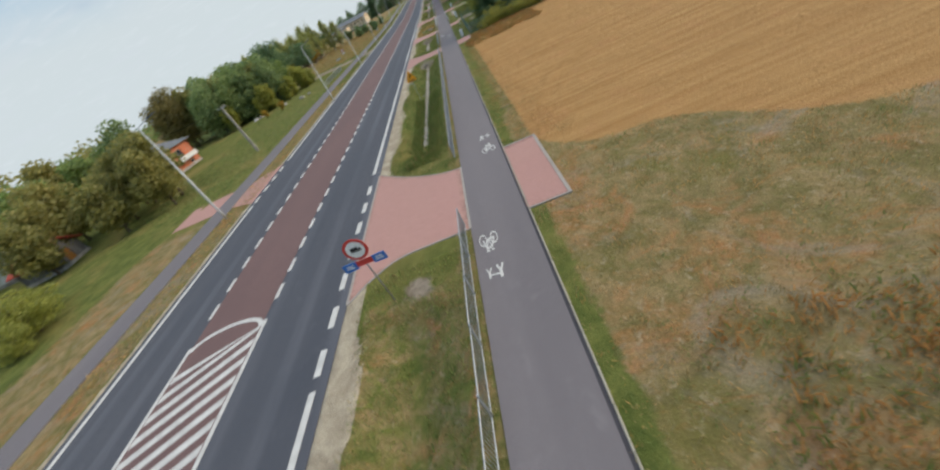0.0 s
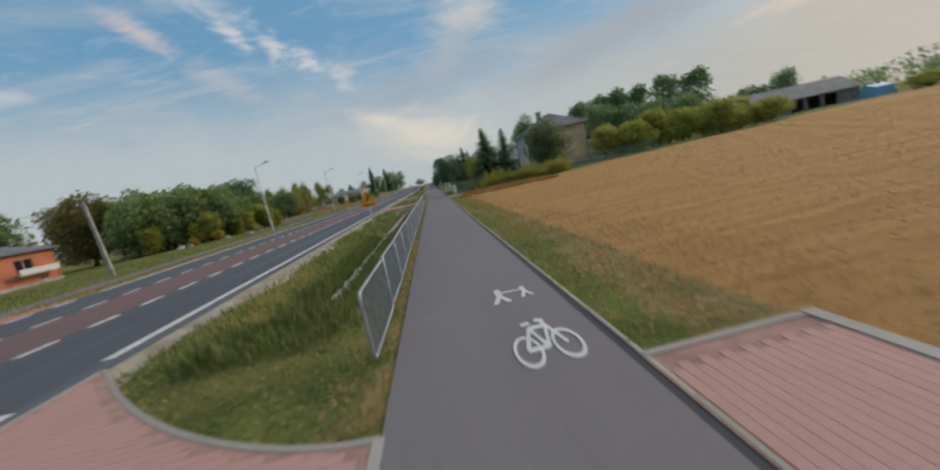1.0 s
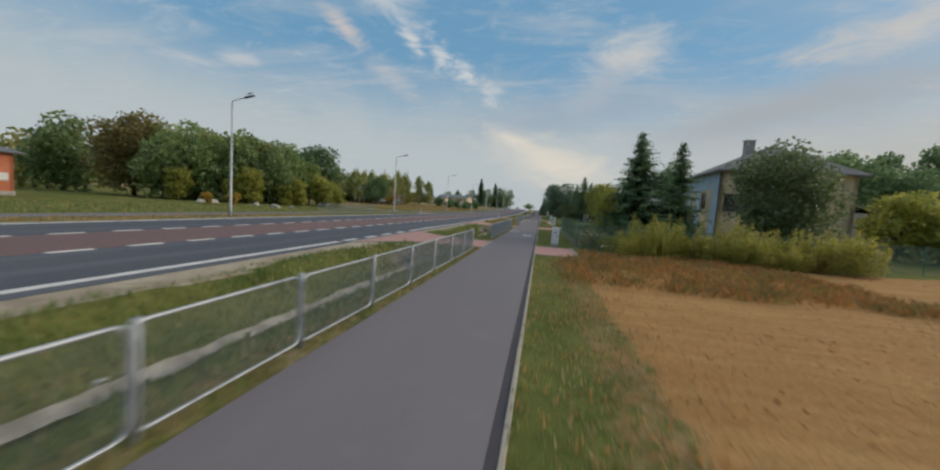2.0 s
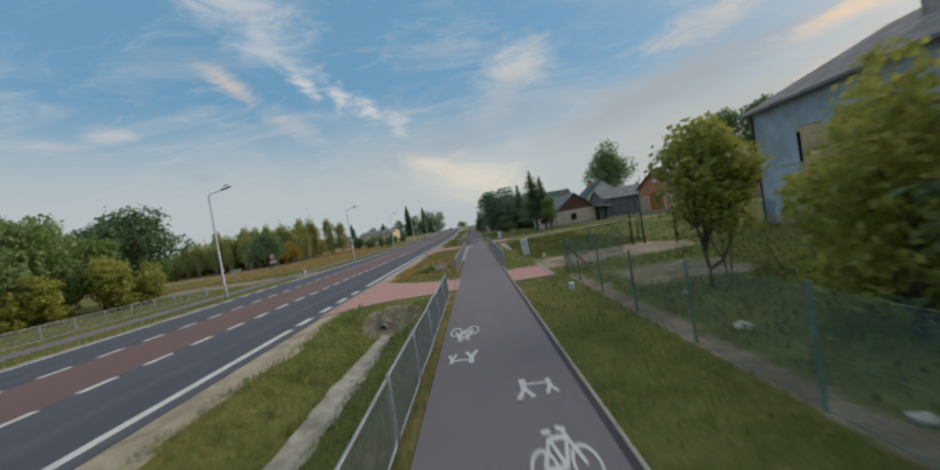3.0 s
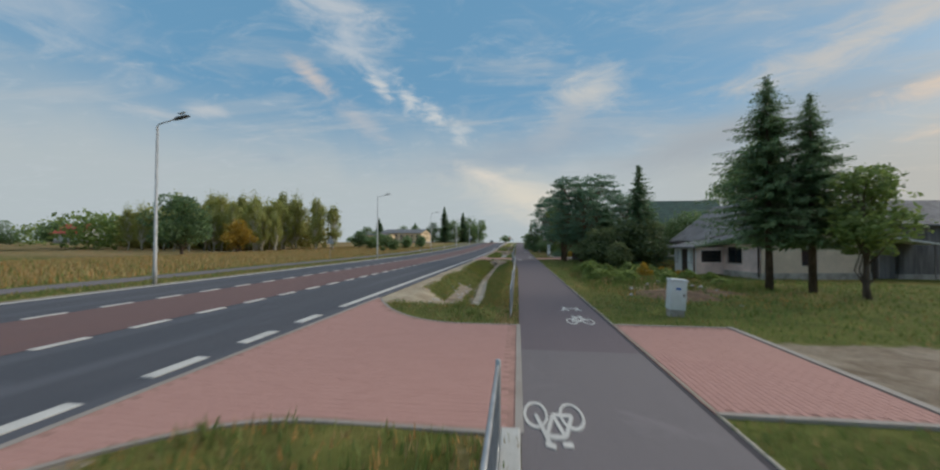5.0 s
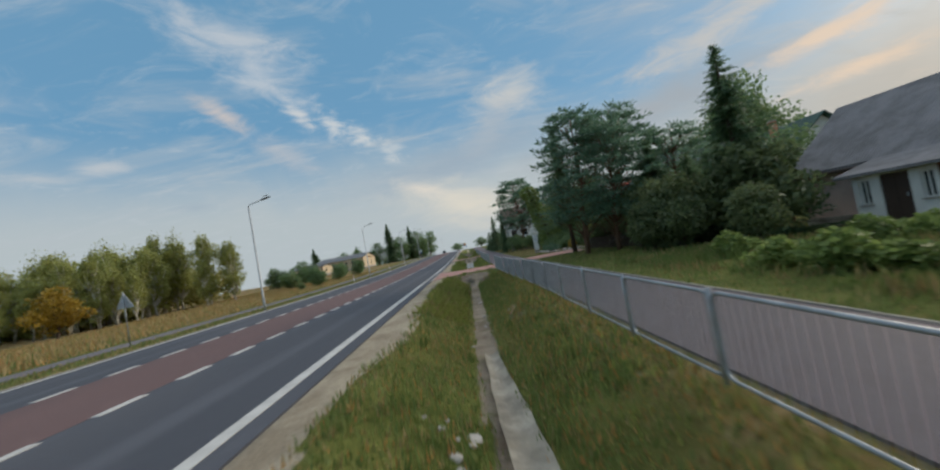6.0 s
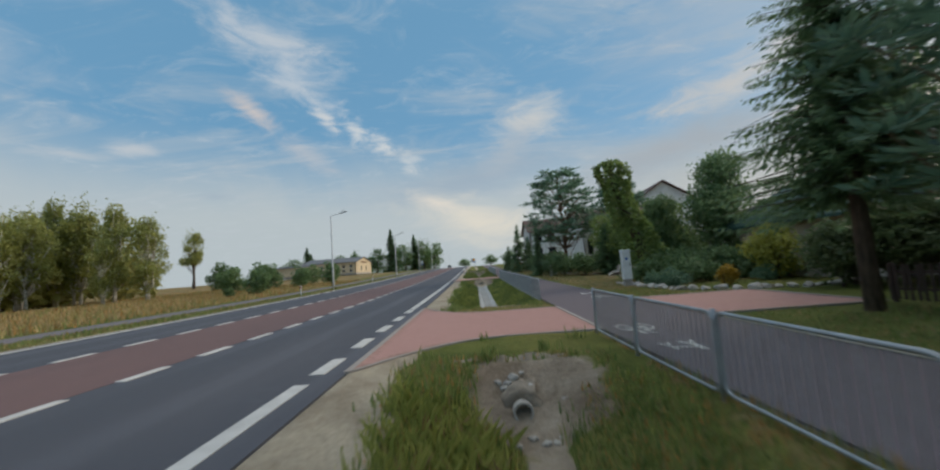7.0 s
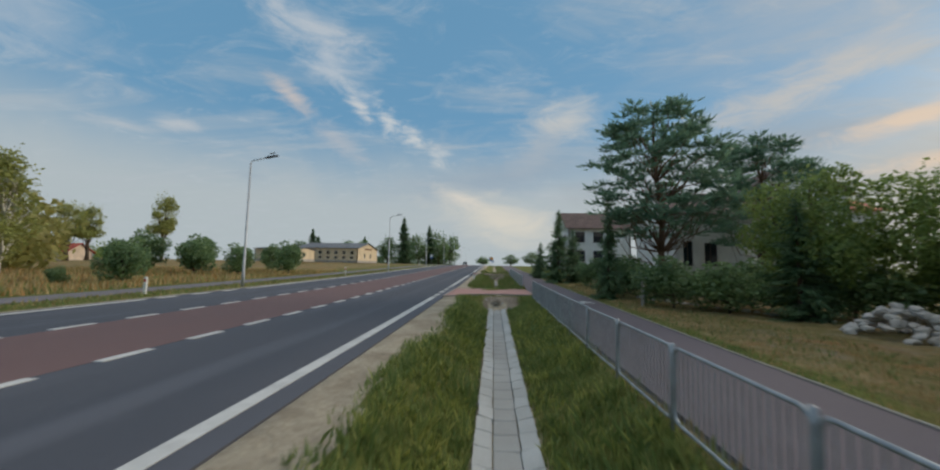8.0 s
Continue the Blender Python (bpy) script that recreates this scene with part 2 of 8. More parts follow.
def asphalt(name, col, tint, tracks=False):
    m, nt, b = material(name, 0.82, 0, 0.3)
    n = Nodes(nt)
    grit, big = n.noise(160, 2, 0.7), n.noise(0.25, 6, 0.65, stretch=(1.6, 0.22, 1))
    c = n.mix(n.ramp(big, 0.3, 0.72), col, tint)
    c = n.mix(n.ramp(n.noise(1.3, 6, 0.7, 0.6), 0.55, 0.75, 0, 0.4), c, tuple(x * 1.35 for x in tint))
    c = n.mix(n.ramp(grit, 0.4, 0.62, 0, 0.5), c, tuple(x * 0.45 for x in col))
    if tracks:
        sep = n.node("ShaderNodeSeparateXYZ")
        n.link(n.place(), sep.inputs[0])
        wv = n.math("SINE", n.math("MULTIPLY", n.math("ADD", sep.outputs[0], 0.15), 3.3))
        worn = n.math("MULTIPLY", n.ramp(wv, 0.1, 1.0), n.ramp(n.noise(0.5, 4, 0.6, stretch=(1, 0.1, 1)), 0.3, 0.7))
        c = n.mix(n.math("MULTIPLY", worn, 0.5), c, tuple(x * 1.3 for x in tint))
    n.link(c, b.inputs["Base Color"])
    n.link(n.ramp(big, 0.3, 0.7, 0.74, 0.9), b.inputs["Roughness"])
    n.bump(b, grit, 0.35, 0.006)
    return m


def pieces(name, cols, rough=0.85, island=False, spec=0.3):
    """Stones, pavers and boards: each piece a shade of its own, with grain."""
    m, nt, b = material(name, rough, 0, spec)
    n = Nodes(nt)
    rnd = n.node("ShaderNodeNewGeometry").outputs["Random Per Island"] if island else n.node("ShaderNodeObjectInfo").outputs["Random"]
    c = n.mix(rnd, cols[0], cols[1])
    c = n.mix(n.ramp(n.noise(0.8, 5, 0.65), 0.35, 0.7, 0, 0.55), c, cols[2])
    c = n.mix(n.ramp(n.noise(70, 3, 0.7), 0.4, 0.65, 0, 0.4), c, tuple(x * 0.6 for x in cols[0]))
    n.link(c, b.inputs["Base Color"])
    n.bump(b, n.noise(60, 3, 0.7), 0.3, 0.006)
    return m


M = {}
M["ground"] = ground_material()
M["asphalt"] = asphalt("road_asphalt", (0.074, 0.080, 0.100), (0.104, 0.109, 0.130), True)
M["red_asphalt"] = asphalt("red_asphalt", (0.158, 0.097, 0.095), (0.206, 0.130, 0.126))
M["path"] = asphalt("path_asphalt", (0.170, 0.155, 0.168), (0.210, 0.193, 0.206))
M["path_red"] = asphalt("purplish_asphalt", (0.142, 0.120, 0.136), (0.176, 0.150, 0.168))
M["dark_edge"] = asphalt("dark_edge_asphalt", (0.050, 0.048, 0.058), (0.075, 0.070, 0.082))
M["paint"] = plain("road_paint", (0.60, 0.60, 0.585), 0.7, vary=0.1, scale=2, fine=90, dirt=(0.42, 0.41, 0.40))
M["paver"] = pieces("red_paver", ((0.435, 0.245, 0.220), (0.465, 0.268, 0.240), (0.452, 0.257, 0.230)))
M["paver_bed"] = pieces("red_paver_bed", ((0.43, 0.245, 0.218), (0.46, 0.268, 0.238), (0.452, 0.262, 0.232)), island=True)
M["joint"] = plain("joint_sand", (0.40, 0.24, 0.205), 0.95)
M["dark_joint"] = plain("dark_joint_sand", (0.35, 0.205, 0.18), 0.95)
M["kerb"] = pieces("kerb_concrete", ((0.36, 0.36, 0.35), (0.46, 0.46, 0.44), (0.30, 0.29, 0.27)))
M["worn_kerb"] = pieces("worn_edging", ((0.31, 0.285, 0.265), (0.38, 0.355, 0.335), (0.27, 0.235, 0.20)))
M["path_kerb"] = pieces("dusty_path_kerb", ((0.33, 0.31, 0.265), (0.40, 0.375, 0.32), (0.27, 0.235, 0.165)))
M["slab"] = pieces("channel_slab", ((0.44, 0.45, 0.44), (0.53, 0.54, 0.53), (0.36, 0.345, 0.32)))
M["concrete"] = plain("concrete", (0.42, 0.40, 0.37), 0.9, vary=0.25, scale=1.5, dirt=(0.22, 0.19, 0.15))
M["zinc"] = plain("galvanised_steel", (0.39, 0.42, 0.45), 0.48, 0.55, vary=0.15, scale=5, fine=60, bump=0.05)
M["lamp_steel"] = plain("lamp_post_steel", (0.52, 0.54, 0.55), 0.5, 0.35, vary=0.1, scale=2, bump=0.05)
M["lamp_head"] = plain("lamp_head_grey", (0.10, 0.11, 0.12), 0.5, 0.2, vary=0.1)
M["white_box"] = plain("white_plastic", (0.68, 0.72, 0.74), 0.55, vary=0.08, scale=2, dirt=(0.45, 0.47, 0.46))
M["green_leaf"] = leafy("green_leaves", ((0.098, 0.150, 0.046), (0.205, 0.290, 0.088), (0.365, 0.450, 0.135)))
M["dark_leaf"] = leafy("dark_green_leaves", ((0.080, 0.138, 0.070), (0.162, 0.255, 0.115), (0.285, 0.395, 0.165)))
M["light_leaf"] = leafy("yellow_green_leaves", ((0.175, 0.215, 0.042), (0.345, 0.365, 0.080), (0.55, 0.50, 0.115)), through=0.5)
M["autumn_leaf"] = leafy("golden_leaves", ((0.20, 0.135, 0.022), (0.42, 0.285, 0.042), (0.58, 0.41, 0.07)), through=0.5)
M["brown_leaf"] = leafy("turning_leaves", ((0.125, 0.115, 0.042), (0.225, 0.195, 0.066), (0.35, 0.275, 0.09)))
M["olive_leaf"] = leafy("olive_leaves", ((0.160, 0.165, 0.052), (0.300, 0.290, 0.088), (0.46, 0.395, 0.13)))
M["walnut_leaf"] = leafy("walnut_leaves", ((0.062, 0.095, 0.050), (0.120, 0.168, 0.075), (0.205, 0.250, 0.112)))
M["goldenrod"] = leafy("goldenrod_leaves", ((0.20, 0.225, 0.052), (0.38, 0.375, 0.08), (0.66, 0.54, 0.12)))
M["birch_leaf"] = leafy("birch_leaves", ((0.19, 0.215, 0.075), (0.345, 0.37, 0.115), (0.52, 0.51, 0.165)), through=0.45)
M["alder_leaf"] = leafy("alder_leaves", ((0.125, 0.185, 0.085), (0.245, 0.330, 0.130), (0.410, 0.490, 0.190)))
M["nettle"] = leafy("nettle_leaves", ((0.050, 0.072, 0.024), (0.098, 0.128, 0.042), (0.190, 0.205, 0.072)))
M["needle"] = leafy("spruce_needles", ((0.056, 0.112, 0.058), (0.120, 0.205, 0.100), (0.225, 0.335, 0.155)), through=0.45)
M["pine_needle"] = leafy("pine_needles", ((0.065, 0.142, 0.104), (0.142, 0.246, 0.160), (0.246, 0.378, 0.227)), through=0.45)
M["grass"] = leafy("grass_blades", ((0.080, 0.135, 0.036), (0.175, 0.240, 0.066), (0.335, 0.350, 0.115)), 0.6, 0.33)
M["rank_grass"] = leafy("rank_grass_blades", ((0.17, 0.215, 0.055), (0.34, 0.375, 0.10), (0.56, 0.53, 0.175)), 0.6, 0.4)
M["dry_grass"] = leafy("dry_grass_blades", ((0.180, 0.150, 0.054), (0.360, 0.270, 0.120), (0.552, 0.408, 0.204)), 0.7, 0.3)
M["rust_grass"] = leafy("russet_weeds", ((0.31, 0.165, 0.055), (0.53, 0.29, 0.10), (0.72, 0.45, 0.18)), 0.7, 0.42)
M["orange_weed"] = leafy("dead_orange_weeds", ((0.36, 0.155, 0.042), (0.56, 0.255, 0.070), (0.70, 0.36, 0.12)), 0.7, 0.4)
M["straw"] = leafy("wheat_stubble", ((0.225, 0.125, 0.052), (0.345, 0.205, 0.084), (0.47, 0.305, 0.14)), 0.7, 0.3)
M["bark"] = plain("bark", (0.12, 0.09, 0.07), 0.95, vary=0.35, scale=4, fine=30, bump=0.8, stretch=(3, 3, 0.6))
M["pine_bark"] = plain("pine_bark", (0.19, 0.115, 0.075), 0.95, vary=0.35, scale=4, fine=30, bump=0.8, stretch=(3, 3, 0.6))
M["birch_bark"] = plain("birch_bark", (0.68, 0.65, 0.58), 0.9, vary=0.3, scale=3, fine=14, bump=0.4, dirt=(0.12, 0.10, 0.09), stretch=(1, 1, 3))
M["glass"], _, _b = material("window_glass", 0.06, 0, 0.6)
_b.inputs["Base Color"].default_value = (0.018, 0.024, 0.030, 1)

# ---------------------------------------------------------------- mesh helpers
rng = np.random.default_rng(7)


class Mesh:
    """Collects corners and faces, then becomes one mesh object."""

    def __init__(self):
        self.v, self.f = [], []

    def add(self, verts, faces):
        k = len(self.v)
        self.v.extend([tuple(map(float, p)) for p in verts])
        self.f.extend([tuple(i + k for i in q) for q in faces])
        return self

    def box(self, x0, x1, y0, y1, z0, z1, bev=0.0):
        if bev <= 0:
            v = [(x, y, z) for z in (z0, z1) for y in (y0, y1) for x in (x0, x1)]
            return self.add(v, [(0, 2, 3, 1), (4, 5, 7, 6), (0, 1, 5, 4), (1, 3, 7, 5), (3, 2, 6, 7), (2, 0, 4, 6)])
        b = bev
        ring = lambda d, z: [(x0 + d, y0 + d, z), (x1 - d, y0 + d, z), (x1 - d, y1 - d, z), (x0 + d, y1 - d, z)]
        v = ring(0, z0) + ring(0, z1 - b) + ring(b, z1)
        f = [(3, 2, 1, 0), (8, 9, 10, 11)]
        for r in (0, 4):
            f += [(r + i, r + (i + 1) % 4, r + 4 + (i + 1) % 4, r + 4 + i) for i in range(4)]
        return self.add(v, f)

    def tube(self, pts, rad, n=8, caps=True):
        pts = [Vector(p) for p in pts]
        rad = [rad] * len(pts) if isinstance(rad, (int, float)) else rad
        side = None
        v, f = [], []
        for i, p in enumerate(pts):
            d = (pts[min(i + 1, len(pts) - 1)] - pts[max(i - 1, 0)]).normalized()
            if side is None:
                side = d.orthogonal().normalized()
            side = (side - d * side.dot(d)).normalized()
            up = d.cross(side)
            v += [p + (side * math.cos(a) + up * math.sin(a)) * rad[i] for a in (2 * math.pi * k / n for k in range(n))]
        for i in range(len(pts) - 1):
            f += [(i * n + k, i * n + (k + 1) % n, (i + 1) * n + (k + 1) % n, (i + 1) * n + k) for k in range(n)]
        if caps:
            f += [tuple(range(n - 1, -1, -1)), tuple(range((len(pts) - 1) * n, len(pts) * n))]
        return self.add(v, f)

    def prism(self, outline, z0, z1):
        """A flat outline (counter-clockwise) raised from z0 to z1."""
        n = len(outline)
        v = [(x, y, z0) for x, y in outline] + [(x, y, z1) for x, y in outline]
        f = [tuple(range(n - 1, -1, -1)), tuple(range(n, 2 * n))]
        f += [(i, (i + 1) % n, n + (i + 1) % n, n + i) for i in range(n)]
        return self.add(v, f)

    def data(self, name, mat, smooth=False):
        me = bpy.data.meshes.new(name)
        me.from_pydata(self.v, [], self.f)
        if mat:
            me.materials.append(mat)
        if smooth:
            me.polygons.foreach_set("use_smooth", [True] * len(me.polygons))
        me.update()
        return me


def put(name, mesh, mat=None, parent=None, label="", at=None, smooth=False):
    """A mesh object, as a part of parent or on its own."""
    me = mesh if isinstance(mesh, bpy.types.Mesh) else mesh.data(name, mat, smooth)
    ob = new(name, me)
    ob.parent = parent
    if at is not None:
        ob.matrix_basis = at
    if label:
        tagged(ob, label)
    return ob


def base(name, label, category, at=None, group="", kind=""):
    """The empty at a thing's base, which carries its parts."""
    ob = tagged(new(name), label, category, group, kind)
    ob.empty_display_size = 0.2
    if at is not None:
        ob.matrix_basis = at
    return ob


def big_mesh(name, verts, faces, mat):
    """Many equal faces at once, from arrays."""
    me = bpy.data.meshes.new(name)
    n, k = len(faces), faces.shape[1]
    me.vertices.add(len(verts))
    me.vertices.foreach_set("co", np.ascontiguousarray(verts, dtype=np.float32).ravel())
    me.loops.add(n * k)
    me.loops.foreach_set("vertex_index", np.ascontiguousarray(faces, dtype=np.int32).ravel())
    me.polygons.add(n)
    me.polygons.foreach_set("loop_start", np.arange(0, n * k, k, dtype=np.int32))
    me.polygons.foreach_set("use_smooth", np.zeros(n, bool))
    me.update(calc_edges=True)
    me.validate()
    me.materials.append(mat)
    return me


def smooth01(v, a, b):
    t = np.clip((np.asarray(v, float) - a) / (b - a), 0, 1)
    return t * t * (3 - 2 * t)


# ---------------------------------------------------------------- plan of the ground
LINE_R, DASH_R, DASH_L, LINE_L = 0.0, -3.85, -7.98, -12.18      # road markings, x
ROAD_R, ROAD_L = 0.5, -12.62
PATH_R = 8.41
DITCH = [(-120, -21.8), (-8.0, 24.2), (33.2, 46.6), (57.6, 62.5), (89.2, 121.3), (130.6, 155.2), (162.5, 184), (191.5, 330)]
# driveways between road and path: near and far side at the path, flare at the road
# a far side also has the place where its flare sets in, and how sharply it curves
FLARE = {-12.0: (6.0, 1.6), 30.6: (4.6, 1.53), 52.6: (6.0, 1.67), 129.05: (3.6, 2.9), 86.3: (4.6, 2.15)}
DRIVES = [(-18.0, -12.0, 1.8, 3.9), (26.9, 30.6, 2.4, 3.04), (49.2, 52.6, 1.3, 4.47), (80.6, 86.3, 2.4, 4.22),
          (124.35, 129.05, 2.2, 2.75), (156.4, 161.2, 2.0, 2.0), (185.0, 190.0, 2.0, 2.0)]


def rise(y):
    return 2.0 * smooth01(y, 128, 275)


def path_l(y):
    return 6.04 - 0.45 * smooth01(y, 106, 122)


def ditch_depth(y):
    y = np.asarray(y, float)
    d = np.zeros_like(y)
    for a, b in DITCH:
        d = np.maximum(d, smooth01(y, a, a + 1.0) * (1 - smooth01(y, b - 0.55, b + 1.0)))
    return d * 0.72


def ditch_mid(y):
    """The ditch bottom swings towards the path behind the fourth driveway."""
    y = np.asarray(y, float)
    return 3.45 + 0.55 * smooth01(y, 86, 88) * (1 - smooth01(y, 92, 106)) + 0.6 * smooth01(y, 54, 58) * (1 - smooth01(y, 66, 70))


def sand_edge(y):
    """Inner edge of the sandy shoulder."""
    y = np.asarray(y, float)
    return 1.55 + 0.35 * np.sin(y * 0.7) * np.sin(y * 0.23) + 1.7 * smooth01(y, 89.4, 90.6) * (1 - smooth01(y, 91.2, 94.6))


def ditch_shape(x, y):
    x = np.asarray(x, float)
    c = ditch_mid(y)
    half = np.where((np.asarray(y) > 130) & (np.asarray(y) < 156), 0.46, 0.28)
    fall = np.minimum(np.clip((x - 1.75) / (c - half - 1.75), 0, 1), np.clip((5.4 - x) / (5.4 - c - half), 0, 1))
    return fall ** 0.85


def lumps(x, y, s):
    return (np.sin(x * 1.3 * s + 1.1) * np.cos(y * 1.1 * s + x * 0.4 * s) + 0.6 * np.sin(x * 2.9 * s - y * 2.3 * s + 0.7) + 0.4 * np.sin(y * 4.7 * s + x * 3.9 * s)) / 2


def ground_z(x, y):
    x, y = np.asarray(x, float), np.asarray(y, float)
    z = rise(y) - ditch_depth(y) * ditch_shape(x, y)
    # wide grassy hollow by the farm track
    z = z - 0.95 * smooth01(y, 56.5, 62) * (1 - smooth01(y, 74, 81)) * smooth01(x, 9.9, 11.6) * (1 - smooth01(x, 15.5, 19.5))
    z = z - 0.4 * smooth01(x, 13, 19) * smooth01(y, 98, 103) * (1 - smooth01(y, 117, 121))
    soft = smooth01(x, 10.6, 14) + (1 - smooth01(x, -22, -18)) + ((x > 1.7) & (x < 5.5)) * 0.55
    z = z + lumps(x, y, 0.8) * 0.05 * soft + lumps(x, y, 0.06) * 0.35 * (smooth01(x, 30, 60) + 1 - smooth01(x, -70, -35))
    # beds under the paved surfaces
    bed = ((x > ROAD_L - 0.02) & (x < ROAD_R + 0.01)) | ((x > path_l(y) + 0.08) & (x < PATH_R - 0.05)) | ((x > -17.5) & (x < -15.5))
    z = z - 0.09 * bed
    return z


def zone(x, y):
    """How dry, cropped, bare and sandy the ground is at a place."""
    dry = smooth01(x, 8.5, 9.8) * (1 - smooth01(y, -9, -3)) * 0.9
    dry = np.maximum(dry, 0.55 * smooth01(x, 8.9, 9.8) * (1 - smooth01(x, 10.6, 12.5)) * (1 - smooth01(y, 20, 26)))
    dry = np.maximum(dry, 0.75 * smooth01(x, -15.6, -15.2) * (1 - smooth01(x, -13.2, -12.9)) * (1 - smooth01(y, 30, 60)))
    dry = np.maximum(dry, 0.7 * smooth01(x, -26, -22) * (1 - smooth01(x, -17.8, -17.4)) * (1 - smooth01(y, -4, 4)))
    dry = np.maximum(dry, 0.5 * smooth01(x, 1.0, 1.6) * (1 - smooth01(x, 5.2, 5.6)) * (1 - smooth01(y, -21, -19)))
    dry = np.maximum(dry, smooth01(y, 95, 145) * (1 - smooth01(x, -26, -18.5)) * 0.95)
    dry = np.maximum(dry, 0.62 * smooth01(y, 131, 136) * smooth01(x, 8.6, 9.4) * (1 - smooth01(y, 175, 200)))
    dry = np.maximum(dry, 0.72 * smooth01(y, 54, 58) * (1 - smooth01(y, 76, 80)) * (x > 0.6) * (1 - smooth01(x, 5.4, 6)))
    dry = np.maximum(dry, 0.5 * ((x > 5.3) & (x < 6.3)))
    dry = np.maximum(dry, 0.4 * smooth01(x, 4.5, 5.0) * (1 - smooth01(x, 5.2, 5.8)) * smooth01(y, 86, 92) * (1 - smooth01(y, 118, 124)))
    edge = np.maximum(-13.0 - (x - 10.5) * 0.66, -45.0) + 0.6 * np.sin(x * 0.9)
    wheat = smooth01(x, 9.7, 10.7) * smooth01(y, edge - 1, edge + 1) * (1 - smooth01(y, 25.0 + (x - 10) * 0.25, 26.5 + (x - 10) * 0.25))
    sand = 0.95 * ((x > ROAD_R - 0.2) & (x < sand_edge(y)))
    sand = np.maximum(sand, 0.75 * ((x < ROAD_L + 0.2) & (x > -13.1)))
    sand = np.maximum(sand, 0.62 * (ditch_shape(x, y) > 0.93) * (ditch_depth(y) > 0.3) * (y > 128))
    dirt = 0.85 * smooth01(x, 10.0, 10.6) * (1 - smooth01(x, 17, 20)) * smooth01(y, 50.2, 52.0) * (1 - smooth01(y, 54.6, 56.6))
    dirt = np.maximum(dirt, 0.62 * smooth01(x, 10.6, 10.8) * (1 - smooth01(x, 11.2, 11.6)) * smooth01(y, 31, 34) * (1 - smooth01(y, 48, 50)))
    dirt = np.maximum(dirt, 0.95 * np.exp(-((x - 10.3 - 1.7 * smooth01(-y, -67.5, -64.6)) / 0.62) ** 2) * smooth01(y, 64.2, 65.0) * (1 - smooth01(y, 77, 80)))
    dirt = np.maximum(dirt, 0.8 * smooth01(x, 9, 10) * smooth01(y, 81.2, 82.2) * (1 - smooth01(y, 84.8, 86)) * (1 - smooth01(x, 70, 90)))
    dirt = np.maximum(dirt, 0.55 * smooth01(x, 10.5, 12) * (1 - smooth01(x, 15, 17)) * smooth01(y, 91, 94) * (1 - smooth01(y, 98, 101)))
    dirt = np.maximum(dirt, 0.95 * (1 - smooth01(x, -18.5, -17.8)) * smooth01(x, -46, -40) * smooth01(y, 75.5 - 0.25 * (x + 18), 77 - 0.25 * (x + 18)) * (1 - smooth01(y, 80.5 - 0.35 * (x + 18), 83 - 0.35 * (x + 18))))
    dirt = np.maximum(dirt, 0.95 * smooth01(x, -15.6, -15.3) * (1 - smooth01(x, -12.7, -12.5)) * smooth01(y, 75, 76) * (1 - smooth01(y, 80.5, 82)))
    dirt = np.maximum(dirt, 0.85 * (x > 2.0) * (ditch_shape(x, y) > 0.55) * (x < 3.3) * smooth01(y, 89.5, 91) * (1 - smooth01(y, 98, 101)))
    dirt = np.maximum(dirt, 0.6 * (ditch_shape(x, y) > 0.97) * (ditch_depth(y) > 0.3) * (y > 86) * (y < 128))
    dirt = np.maximum(dirt, 0.55 * smooth01(x, 11.2, 12.5) * (1 - smooth01(x, 15, 18)) * smooth01(y, 43, 45) * (1 - smooth01(y, 47.5, 49)))
    dirt = np.maximum(dirt, 0.9 * np.exp(-((x - 3.7) / 0.75) ** 2 - ((y + 20.4) / 0.7) ** 2))
    dirt = np.maximum(dirt, 0.8 * np.exp(-((x - 4.6) / 0.55) ** 2 - ((y - 107.5) / 1.6) ** 2))
    dirt = np.maximum(dirt, 0.75 * smooth01(x, 2.4, 3.0) * (1 - smooth01(x, 4.4, 5.0)) * smooth01(y, 130.0, 130.3) * (1 - smooth01(y, 131.3, 131.6)))
    dry = np.maximum(dry, 0.85 * smooth01(x, 9.2, 10) * (1 - smooth01(x, 18, 21)) * smooth01(y, 19, 21) * (1 - smooth01(y, 28.5, 30.5)))
    for a, b in DITCH[1:]:
        dirt = np.maximum(dirt, 0.9 * np.exp(-((x - 3.65) / 1.15) ** 4) * smooth01(y, b - 0.9, b - 0.3) * (1 - smooth01(y, b + 0.7, b + 1.2)))
    return dry, wheat, sand, dirt


